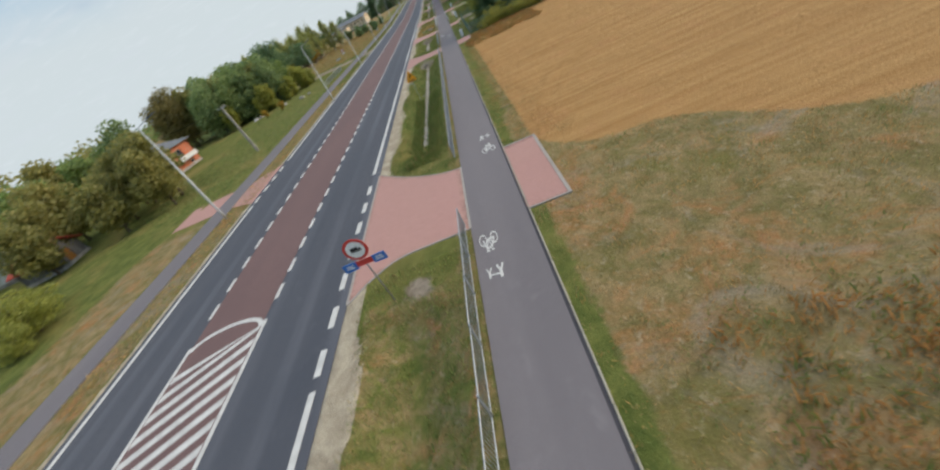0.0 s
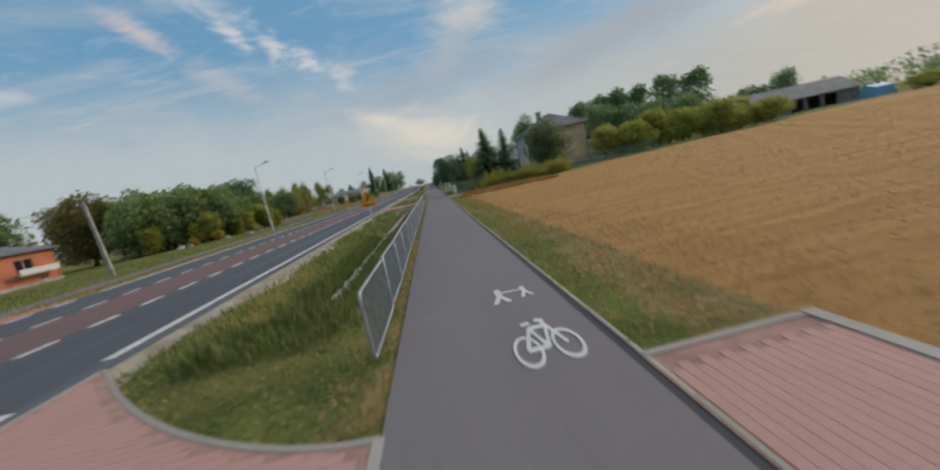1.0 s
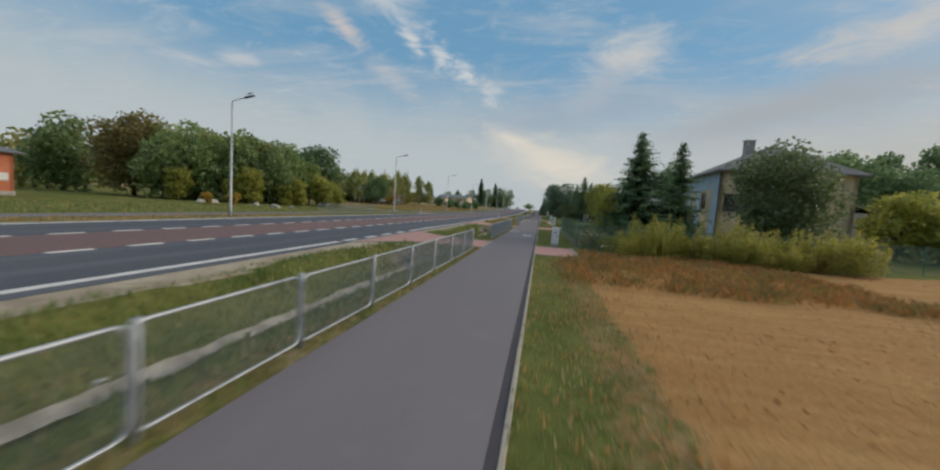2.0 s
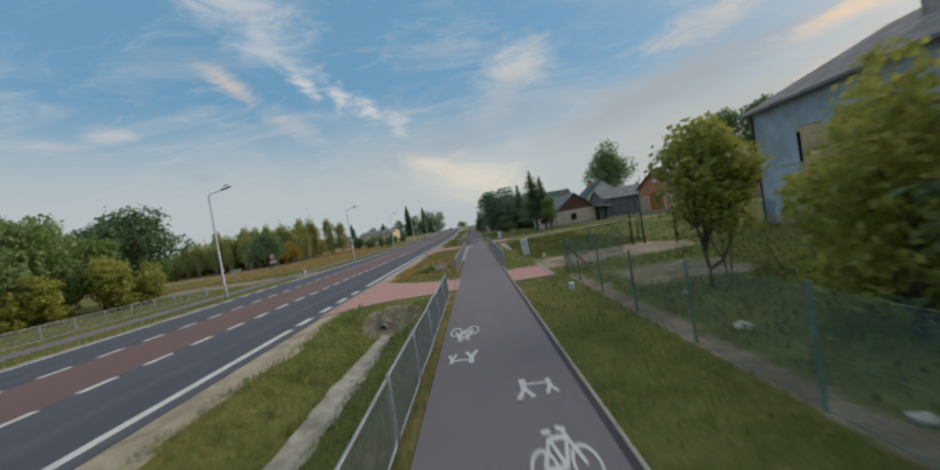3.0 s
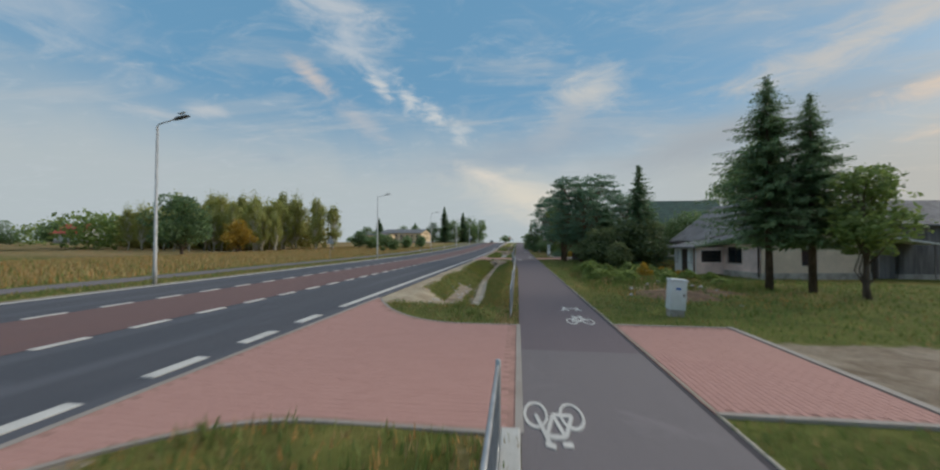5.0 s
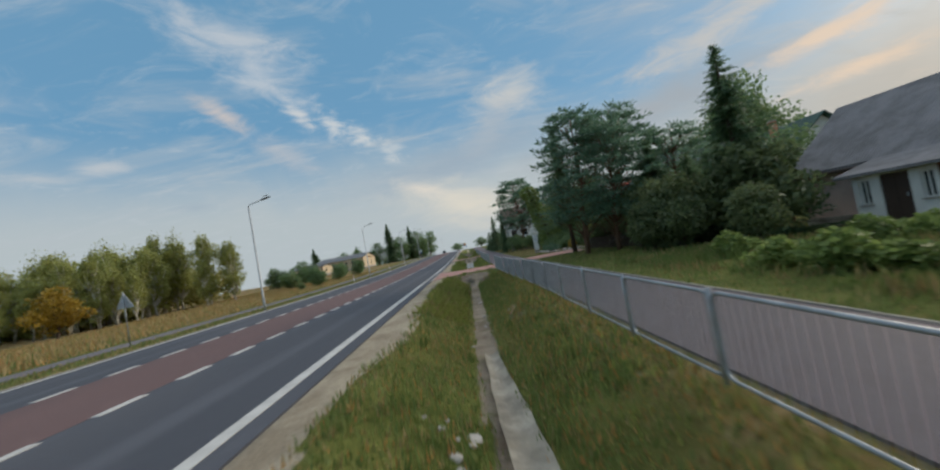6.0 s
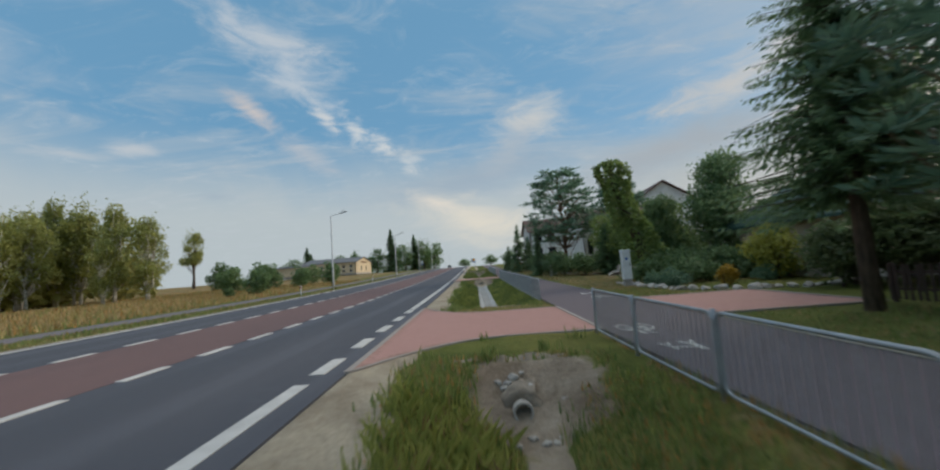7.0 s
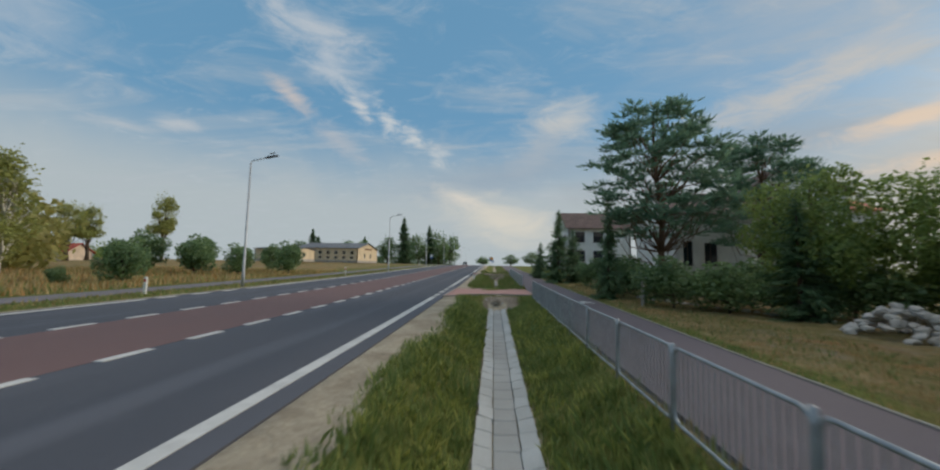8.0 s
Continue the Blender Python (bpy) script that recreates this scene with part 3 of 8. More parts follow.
def make_ground():
    def steps(*runs):
        out = []
        for a, b, d in runs:
            out += list(np.arange(a, b, d))
        return np.array(out + [runs[-1][1]])

    xs = steps((-2600, -600, 400), (-600, -120, 40), (-120, -40, 5), (-40, -18, 1), (-18, -12, 0.4), (-12, 0.4, 3.1), (0.4, 6.0, 0.16),
               (6.0, 8.4, 0.8), (8.4, 20, 0.3), (20, 50, 1.2), (50, 120, 5), (120, 600, 40), (600, 2600, 400))
    ys = steps((-2600, -600, 400), (-600, -100, 50), (-100, -45, 2.5), (-45, 200, 0.42), (200, 340, 2.5), (340, 600, 20), (600, 3000, 300))
    X, Y = np.meshgrid(xs, ys)
    Z = ground_z(X, Y)
    nx, ny = len(xs), len(ys)
    idx = np.arange(nx * ny).reshape(ny, nx)
    F = np.stack([idx[:-1, :-1], idx[:-1, 1:], idx[1:, 1:], idx[1:, :-1]], -1).reshape(-1, 4)
    me = big_mesh("ground", np.stack([X, Y, Z], -1).reshape(-1, 3), F, M["ground"])
    for name, val in zip(("dry", "wheat", "sand", "dirt"), zone(X, Y)):
        me.attributes.new(name, "FLOAT", "POINT").data.foreach_set("value", np.asarray(val, np.float32).ravel())
    me.polygons.foreach_set("use_smooth", np.ones(len(F), bool))
    return tagged(new("ground", me), "grassy verges, dry meadow and stubble field with a ditch", "ground", kind="structure")


make_ground()


def strip(xl, xr, y0, y1, top, thick=0.12, step=4.0):
    """A slab along the road; xl and xr are numbers or functions of y."""
    ys = np.linspace(y0, y1, max(2, int(abs(y1 - y0) / step) + 1))
    left = xl if callable(xl) else (lambda y: xl)
    right = xr if callable(xr) else (lambda y: xr)
    m = Mesh()
    v = []
    for y in ys:
        z = float(rise(y)) + top
        a, b = float(left(y)), float(right(y))
        v += [(a, y, z - thick), (a, y, z), (b, y, z), (b, y, z - thick)]
    f = []
    for i in range(len(ys) - 1):
        k = 4 * i
        f += [(k + 1, k + 2, k + 6, k + 5), (k, k + 1, k + 5, k + 4), (k + 2, k + 3, k + 7, k + 6)]
    f += [(3, 2, 1, 0), tuple(len(v) - 4 + i for i in range(4))]
    return m.add(v, f)


# ---------------------------------------------------------------- road
Y0, Y1 = -110, 420
road = put("road", strip(ROAD_L, ROAD_R, Y0, Y1, 0.0), M["asphalt"])
tagged(road, "dark grey asphalt main road with a red middle strip", "road", kind="structure")
put("red_strip", strip(DASH_L + 0.1, DASH_R - 0.1, Y0, Y1, 0.005, 0.02), M["red_asphalt"], road, "dull red asphalt middle strip")


def paint_line(x, y0, y1, w=0.12, top=0.012):
    return put("edge_line", strip(x - w, x + w, y0, y1, top, 0.01), M["paint"], road, "white painted line")


dash_me = Mesh().box(-0.10, 0.10, -0.52, 0.52, -0.004, 0.012).data("lane_dash", M["paint"])
wide_me = Mesh().box(-0.13, 0.13, -0.55, 0.55, -0.004, 0.012).data("edge_dash", M["paint"])
for x, start in ((DASH_R, -16.8), (DASH_L, -16.3)):
    for i in range(134):
        y = start + 2.0 * i
        put("lane_dash", dash_me, parent=road, at=pose(x, y, float(rise(y)) + 0.003))
    far = Mesh()
    for i in range(134, 215):
        y = start + 2.0 * i
        far.box(x - 0.10, x + 0.10, y - 0.52, y + 0.52, float(rise(y)), float(rise(y)) + 0.014)
    tagged(put("far_dashes", far, M["paint"], road, "white dashes further along the road"), kind="stuff")
    paint_line(x, Y0, -18.6, 0.09)
gaps_r = [(-23.4, -7.4), (24.3, 33.4), (46.5, 56.2), (79, 88.4), (121.6, 131.9), (154.5, 163), (183, 192)]
gaps_l = [(-2.5, 7.0), (60, 70), (150, 158)]
for x, gaps in ((LINE_R, gaps_r), (LINE_L, gaps_l)):
    y = Y0
    for a, b in gaps + [(Y1, Y1)]:
        paint_line(x, y, a)
        k = a + 1.1
        while k < b - 0.6:
            put("edge_dash", wide_me, parent=road, at=pose(x, k, float(rise(k)) + 0.003))
            k += 2.1
        y = b
# hatched island with a rounded end
hatch = Mesh()
for i in range(48):
    ya = -58 + i * 0.86
    p = [(DASH_L + 0.15, ya), (DASH_L + 0.15, ya - 0.38), (DASH_R - 0.15, ya + 1.9), (DASH_R - 0.15, ya + 2.28)]
    p = [(x, min(y, -18.9)) for x, y in p]
    if p[0][1] < -19.5:
        hatch.prism(p, 0.004, 0.013)
put("hatching", hatch, M["paint"], road, "white diagonal hatching")
arc = [(0.5 * (DASH_L + DASH_R) + 2.02 * math.cos(a), -18.9 + 0.95 * math.sin(a)) for a in np.linspace(0, math.pi, 15)]
arc_in = [(0.5 * (DASH_L + DASH_R) + (x - 0.5 * (DASH_L + DASH_R)) * 0.88, -18.9 + (y + 18.9) * 0.76) for x, y in arc]
nose = Mesh()
for i in range(14):
    nose.prism([arc_in[i], arc[i], arc[i + 1], arc_in[i + 1]], 0.004, 0.013)
put("island_nose", nose, M["paint"], road, "white curved end of the hatched island")

# ---------------------------------------------------------------- cycle path and footway
path = put("pavement", strip(path_l, PATH_R, Y0, 84.0, 0.03), M["path"])
tagged(path, "smooth grey asphalt cycle and foot path", "path", kind="structure")
path_2 = put("pavement", strip(path_l, PATH_R, 84.0, 330, 0.03), M["path_red"])
tagged(path_2, "smooth purplish asphalt cycle and foot path", "path", kind="structure")
footway = put("footway", strip(-17.6, -15.4, Y0, 330, 0.02), M["path"])
tagged(footway, "grey asphalt footway on the far side of the road", "path", kind="structure")


def ring(m, cx, cy, r, w, n=22, z0=-0.004, z1=0.008):
    for i in range(n):
        a, b = 2 * math.pi * i / n, 2 * math.pi * (i + 1) / n
        m.prism([(cx + (r - w) * math.cos(a), cy + (r - w) * math.sin(a)), (cx + r * math.cos(a), cy + r * math.sin(a)),
                 (cx + r * math.cos(b), cy + r * math.sin(b)), (cx + (r - w) * math.cos(b), cy + (r - w) * math.sin(b))], z0, z1)


def bar(m, a, b, w, z0=-0.004, z1=0.008):
    d = Vector((b[0] - a[0], b[1] - a[1])).normalized() * w
    m.prism([(a[0] + d.y, a[1] - d.x), (b[0] + d.y, b[1] - d.x), (b[0] - d.y, b[1] + d.x), (a[0] - d.y, a[1] + d.x)], z0, z1)


# bicycle seen from above as the paint shows it: two wheels and a frame
bike = Mesh()
ring(bike, -0.36, 0.0, 0.25, 0.055), ring(bike, 0.36, 0.0, 0.25, 0.055)
for a, b in (((-0.36, 0.0), (-0.14, 0.36)), ((-0.14, 0.36), (0.2, 0.36)), ((-0.14, 0.36), (0.02, 0.0)), ((0.02, 0.0), (0.2, 0.36)),
             ((0.36, 0.0), (0.16, 0.46)), ((-0.24, 0.46), (-0.06, 0.46)), ((0.06, 0.5), (0.24, 0.46)), ((-0.36, 0.0), (0.02, 0.0))):
    bar(bike, a, b, 0.035)
bike_me = bike.data("bicycle_mark", M["paint"])
# paired walking mark, kept to plain strokes
walkers = Mesh()
for cx, s in ((-0.28, 1.0), (0.32, 0.72)):
    for a, b, w in (((cx, 0.1), (cx, 0.42 * s + 0.1), 0.075 * s), ((cx, 0.12), (cx - 0.17 * s, -0.28 * s), 0.055 * s), ((cx, 0.12), (cx + 0.17 * s, -0.26 * s), 0.055 * s)):
        bar(walkers, a, b, w)
bar(walkers, (-0.26, 0.3), (0.3, 0.22), 0.04)
walk_me = walkers.data("footpath_mark", M["paint"])
for x, y, turned in ((7.78, -10.6, 0), (6.66, -19.75, 180), (7.78, 37.5, 0), (6.55, 42.0, 180), (6.45, 80.5, 180), (7.72, 87.5, 0),
                     (7.85, 131.7, 0), (6.25, 123.6, 180), (7.7, 153.5, 0)):
    s = 1 if turned == 0 else -1
    put("bicycle_mark", bike_me, parent=path, at=pose(x, y - 0.60 * s, 0.034 + float(rise(y)), 0, 0, turned) @ Matrix.Diagonal((0.62, 1.5, 1, 1)))
    put("footpath_mark", walk_me, parent=path, at=pose(x, y + 1.25 * s, 0.034 + float(rise(y)), 0, 0, turned) @ Matrix.Diagonal((0.68, 0.85, 1, 1)))

# ---------------------------------------------------------------- driveways of red pavers
def drive_edges(yn, yf, fn, ff):
    def near(x, yn=yn, fn=fn):
        return yn - fn * np.clip((3.6 - x) / 3.0, 0, 1) ** 2.2

    def far(x, yf=yf, ff=ff):
        x0, p = FLARE.get(yf, (3.6, 2.2))
        return yf + ff * np.clip((x0 - x) / (x0 - 0.6), 0, 1) ** p
    return near, far


def edging(name, pts, parent, w=0.04, top=0.034, z=0.0):
    m = Mesh()
    for (xa, ya), (xb, yb) in zip(pts[:-1], pts[1:]):
        bar(m, (xa, ya), (xb, yb), w, z - 0.1, z + top)
    return put(name, m, M["worn_kerb"], parent, "worn concrete edging")


for k, (yn, yf, fn, ff) in enumerate(DRIVES):
    near, far = drive_edges(yn, yf, fn, ff)
    zr = float(rise(0.5 * (yn + yf)))
    xr = float(path_l(yn)) - 0.02
    xs_ = np.linspace(ROAD_R + 0.02, xr, 24)
    outline = [(x, float(near(x))) for x in xs_] + [(x, float(far(x))) for x in xs_[::-1]]
    drv = put("driveway", Mesh().prism(outline, zr - 0.12, zr + 0.026), M["joint"])
    tagged(drv, "driveway of faded red concrete pavers with pale edging", "driveway", kind="structure")
    edging("edging", [(x, float(near(x))) for x in xs_], drv, z=zr)
    edging("edging", [(x, float(far(x))) for x in xs_], drv, z=zr)
    edging("edging", [(xr, yn), (xr, yf)], drv, 0.05, 0.040, zr)
    edging("edging", [(ROAD_R + 0.02, float(near(0.52))), (ROAD_R + 0.02, float(far(0.52)))], drv, 0.06, 0.030, zr)

# dark strip between the path and its kerb
put("sealed_edge", strip(PATH_R - 0.01, PATH_R + 0.098, Y0, 330, 0.024), M["dark_edge"], path, "dark strip along the kerb")
# kerb stones along the right side of the path
kerb_me = Mesh().box(0.0, 0.06, -0.492, 0.492, -0.15, 0.042, 0.012).data("kerb_stone", M["path_kerb"])
kerb_line = base("path_kerb", "line of narrow concrete kerb stones beside the path", "kerb", kind="structure")
for i in range(255):
    y = -45 + i
    put("kerb_stone", kerb_me, parent=kerb_line, at=pose(PATH_R + 0.10, y, float(rise(y)) + rng.uniform(-0.006, 0.004), 0, 0, rng.uniform(-0.3, 0.3)))
# flush concrete strip beside the carriageway, and the pale kerb on the road side of the path
strip_me = Mesh().box(-0.15, 0.15, -0.494, 0.494, -0.1, 0.018, 0.008).data("kerb_stone", M["kerb"])
flush = base("road_kerb", "flush strip of pale concrete slabs beside the carriageway", "kerb", kind="structure")
for i in range(27):
    put("kerb_stone", strip_me, parent=flush, at=pose(ROAD_R + 0.19, 53.6 + i, rng.uniform(-0.003, 0.003), 0, 0, rng.uniform(-0.2, 0.2)))
pale_me = Mesh().box(-0.11, 0.11, -0.494, 0.494, -0.1, 0.05, 0.012).data("kerb_stone", M["slab"])
pale = base("path_kerb", "pale concrete kerb between the path and the railing", "kerb", kind="structure")
for i in range(18):
    put("kerb_stone", pale_me, parent=pale, at=pose(float(path_l(63)) - 0.12, 63.2 + i, rng.uniform(-0.004, 0.004), 0, 0, rng.uniform(-0.3, 0.3)))

# ---------------------------------------------------------------- street furniture
def rounded(w, h, r, n=5):
    """Closed outline of a rounded rectangle standing in the y-z plane."""
    pts = []
    for cy, cz, a0 in ((w / 2 - r, h - r, 0), (-w / 2 + r, h - r, 90), (-w / 2 + r, r, 180), (w / 2 - r, r, 270)):
        for k in range(n):
            a = radians(a0 + 90 * k / (n - 1))
            pts.append((0, cy + r * math.cos(a), cz + r * math.sin(a)))
    return pts


def make_barrier():
    """A 2 m length of steel pedestrian railing."""
    ob = base("pedestrian_railing", "galvanised steel railing panel with upright bars beside the path", "railing", group="railing panels")
    fr = rounded(1.90, 0.86, 0.10)
    put("frame", Mesh().tube([(x, y, z + 0.10) for x, y, z in fr + fr[:2]], 0.021, 8, False), M["zinc"], ob, smooth=True)
    bar_me = Mesh().tube([(0, 0, 0.12), (0, 0, 0.95)], 0.0085, 5).data("bar", M["zinc"])
    for i in range(18):
        put("bar", bar_me, parent=ob, at=pose(0, -0.85 + i * 0.10, 0))
    put("post", Mesh().tube([(0, 1.0, -0.3), (0, 1.0, 0.99), (0, 1.0, 1.0)], [0.03, 0.03, 0.02], 8), M["zinc"], ob, smooth=True)
    return ob


rail = make_barrier()
rail_first = True


def railing(x, y0, y1):
    global rail_first
    n = round((y1 - y0) / 2.0)
    pitch = (y1 - y0) / n
    for i in range(n):
        y = y0 + pitch * (i + 0.5)
        xx = x(y) if callable(x) else x
        z = float(rise(y)) - 0.02
        m = pose(xx, y, z, 0, rng.uniform(-1.2, 1.2), rng.uniform(-0.7, 0.7)) @ Matrix.Diagonal((1, pitch / 2.0, 1, 1))
        if rail_first:
            rail.matrix_basis = m
            rail_first = False
        else:
            copy_thing(rail, m)


left_of_path = lambda y: float(path_l(y)) - 0.24
for a, b in ((-44.5, -17.7), (-10.6, 25.5), (31.8, 47.8), (54.3, 80.2), (87.0, 124.0), (131.0, 155.0), (162.4, 184.4)):
    railing(left_of_path, a, b)
railing(8.66, 54.5, 78.5)


def make_lamp():
    ob = base("street_lamp", "tall pale steel street lamp with a single arm", "street lamp", group="street lamps")
    put("pole", Mesh().tube([(0, 0, 0), (0, 0, 0.9), (0, 0, 0.95), (0, 0, 8.35)], [0.10, 0.10, 0.085, 0.055], 12), M["lamp_steel"], ob, smooth=True)
    put("door", Mesh().box(0.07, 0.098, -0.05, 0.05, 0.45, 0.85), M["lamp_steel"], ob)
    arm = [(0, 0, 8.2), (0.02, 0, 8.42), (0.14, 0, 8.5), (1.15, 0, 8.72)]
    put("arm", Mesh().tube(arm, 0.035, 8), M["lamp_steel"], ob, smooth=True)
    head = put("lamp_head", Mesh().add(
        [(1.0, -0.07, 8.66), (1.2, -0.15, 8.70), (1.75, -0.14, 8.82), (1.9, -0.06, 8.85), (1.9, 0.06, 8.85), (1.75, 0.14, 8.82), (1.2, 0.15, 8.70), (1.0, 0.07, 8.66),
         (1.0, -0.05, 8.72), (1.2, -0.11, 8.79), (1.75, -0.1, 8.88), (1.86, -0.05, 8.88), (1.86, 0.05, 8.88), (1.75, 0.1, 8.88), (1.2, 0.11, 8.79), (1.0, 0.05, 8.72)],
        [tuple(range(7, -1, -1)), tuple(range(8, 16))] + [(i, (i + 1) % 8, 8 + (i + 1) % 8, 8 + i) for i in range(8)]), M["lamp_head"], ob, "dark flat lamp head")
    put("lens", Mesh().prism([(1.3, -0.09), (1.7, -0.09), (1.7, 0.09), (1.3, 0.09)], 0, 0.012), M["white_box"], head, at=pose(0, 0, 8.715, 0, -11, 0))
    return ob


lamp = make_lamp()
for i, (x, y, s) in enumerate(((-14.6, -2.8, 1.0), (-12.95, 32.1, 0.96), (-13.1, 62.3, 1.0), (-12.95, 93.6, 1.0), (-13.1, 125.3, 1.0), (-13.3, 158.0, 1.0), (-13.0, 191.0, 1.0),
                               (-13.0, 223, 1.0), (-13.0, 255, 1.0), (-13.0, 287, 1.0), (-13.0, 319, 1.0), (-13.0, 351, 1.0))):
    m = pose(x, y, float(rise(y)) - 0.02, 0, 0, rng.uniform(-2, 2)) @ Matrix.Scale(s, 4)
    if i == 0:
        lamp.matrix_basis = m
    else:
        copy_thing(lamp, m)

M["red_sign"] = plain("red_sign_face", (0.55, 0.045, 0.035), 0.45, vary=0.08)
M["white_sign"] = plain("white_sign_face", (0.78, 0.78, 0.76), 0.45, vary=0.06)
M["blue_sign"] = plain("blue_sign_face", (0.045, 0.16, 0.48), 0.45, vary=0.06)
M["orange_sign"] = plain("orange_sign_face", (0.80, 0.33, 0.015), 0.45, vary=0.06)
M["black_sign"] = plain("black_sign_print", (0.02, 0.02, 0.02), 0.5, vary=0.05)
M["sign_back"] = plain("grey_sign_back", (0.52, 0.55, 0.60), 0.5, 0.3, vary=0.1)


def disc(m, r, y0, y1, cz, n=28, cx=0.0):
    """A round plate facing -y."""
    v = [(cx + r * math.cos(2 * math.pi * k / n), y, cz + r * math.sin(2 * math.pi * k / n)) for y in (y0, y1) for k in range(n)]
    f = [tuple(range(n)), tuple(range(2 * n - 1, n - 1, -1))] + [(k, n + k, n + (k + 1) % n, (k + 1) % n) for k in range(n)]
    return m.add(v, f)


def tri_plate(m, s, y0, y1, cz, cx=0.0):
    p = [(cx - s / 2, cz), (cx + s / 2, cz), (cx, cz + s * 0.866)]
    v = [(x, y0, z) for x, z in p] + [(x, y1, z) for x, z in p]
    return m.add(v, [(0, 1, 2), (5, 4, 3), (0, 3, 4, 1), (1, 4, 5, 2), (2, 5, 3, 0)])


def sign_post(name, label, x, y, h, lean=0.0, turn=0.0):
    ob = base(name, label, "traffic sign", pose(x, y, float(ground_z(x, y)), 0, lean, turn))
    put("post", Mesh().tube([(0, 0, -0.2), (0, 0, h - 0.01), (0, 0, h)], [0.03, 0.03, 0.02], 8), M["zinc"], ob, smooth=True)
    return ob


# prohibition sign with boards below, by the first driveway
s1 = sign_post("traffic_sign", "red-rimmed round sign over blue and orange boards on a post", 2.75, -20.6, 3.0, 0, 0)
plate = put("plate", disc(Mesh(), 0.42, -0.05, -0.03, 2.65), M["red_sign"], s1, "red ring")
put("face", disc(Mesh(), 0.32, -0.056, -0.05, 2.65), M["white_sign"], plate, "white face")
put("emblem", Mesh().box(-0.17, 0.10, -0.062, -0.056, 2.60, 2.75).box(0.11, 0.20, -0.062, -0.056, 2.60, 2.69).box(-0.18, 0.2, -0.062, -0.056, 2.56, 2.585), M["black_sign"], plate, "black lorry shape")
put("warning_board", Mesh().box(-0.30, 0.30, -0.05, -0.03, 1.98, 2.20, 0.0), M["red_sign"], s1, "orange-red board")
for dx in (-0.55, 0.55):
    b_ = put("side_board", Mesh().box(dx - 0.25, dx + 0.25, -0.05, -0.03, 1.9, 2.22), M["blue_sign"], s1, "blue board")
    put("print", Mesh().box(dx - 0.16, dx + 0.16, -0.056, -0.05, 2.0, 2.04).box(dx - 0.12, dx + 0.12, -0.056, -0.05, 2.09, 2.13), M["white_sign"], b_)
put("crossbar", Mesh().tube([(-0.8, -0.01, 2.1), (0.8, -0.01, 2.1)], 0.018, 6), M["zinc"], s1)

# orange road-works sign
s2 = sign_post("traffic_sign", "orange warning triangle on an orange board on a thin post", 2.9, 8.6, 2.0)
put("board", Mesh().box(-0.47, 0.47, -0.05, -0.03, 2.0, 2.22), M["orange_sign"], s2, "orange board")
put("board_print", Mesh().box(-0.3, 0.3, -0.056, -0.05, 2.08, 2.14), M["black_sign"], s2, "black bar of print")
tp = put("plate", tri_plate(Mesh(), 0.95, -0.05, -0.03, 2.24), M["orange_sign"], s2, "orange triangle")
put("emblem", Mesh().box(-0.05, 0.03, -0.056, -0.05, 2.36, 2.55).box(-0.05, 0.13, -0.056, -0.05, 2.53, 2.6).box(0.06, 0.13, -0.056, -0.05, 2.6, 2.76), M["black_sign"], tp, "black bend symbol")

# speed sign with a plate across the road
s3 = sign_post("traffic_sign", "round red-rimmed sign with a white plate on a post", -21.1, 84.3, 3.1)
plate = put("plate", disc(Mesh(), 0.42, -0.05, -0.03, 2.85), M["red_sign"], s3, "red ring")
put("face", disc(Mesh(), 0.31, -0.056, -0.05, 2.85), M["white_sign"], plate, "white face")
put("print", Mesh().box(-0.18, -0.04, -0.062, -0.056, 2.74, 2.96).box(0.03, 0.18, -0.062, -0.056, 2.74, 2.96), M["black_sign"], plate, "black bars of print")
put("lower_plate", Mesh().box(-0.45, 0.45, -0.05, -0.03, 2.02, 2.36), M["white_sign"], s3, "white plate")
put("lower_print", Mesh().box(-0.3, 0.3, -0.056, -0.05, 2.15, 2.22), M["black_sign"], s3)
# triangular sign seen from behind
s4 = sign_post("traffic_sign", "triangular sign seen from its grey back", -14.6, 115.2, 2.9, 0, 180)
put("plate", tri_plate(Mesh(), 0.95, -0.05, -0.03, 2.05), M["sign_back"], s4)
put("bracket", Mesh().box(-0.25, 0.25, -0.03, -0.01, 2.3, 2.34), M["zinc"], s4)
# low white board at the track on the far side
s5 = sign_post("direction_sign", "pale board on a thin post beside the gravel track", -20.9, 75.8, 2.1)
put("board", Mesh().box(-0.62, 0.62, -0.05, -0.03, 1.72, 2.08), M["sign_back"], s5)
# far signs near the crest
for x, y in ((2.6, 236), (1.9, 262), (-14.6, 240), (3.0, 300)):
    s_ = sign_post("traffic_sign", "small distant sign on a post beside the road", x, y, 3.0)
    put("plate", disc(Mesh(), 0.42, -0.05, -0.03, 2.75), M["orange_sign"] if y == 236 else M["white_sign"], s_)
    put("lower_plate", Mesh().box(-0.4, 0.4, -0.05, -0.03, 2.0, 2.3), M["blue_sign"], s_)

# white delineator posts with red reflectors
for i, (x, y) in enumerate(((1.9, 70.5), (-13.9, 176.5), (-14.2, 152.0), (1.3, 171.0), (-14.0, 78.0), (1.2, 205.0))):
    ob = base("delineator_post", "white plastic marker post with a reflector", "marker post", pose(x, y, float(ground_z(x, y)) - 0.03, 0, 0, 8), group="marker posts")
    put("body", Mesh().box(-0.06, 0.06, -0.05, 0.05, 0, 0.92, 0.03), M["white_sign"], ob)
    put("reflector", Mesh().box(-0.05, 0.05, -0.056, -0.05, 0.66, 0.80), M["red_sign"], ob, "red reflector")


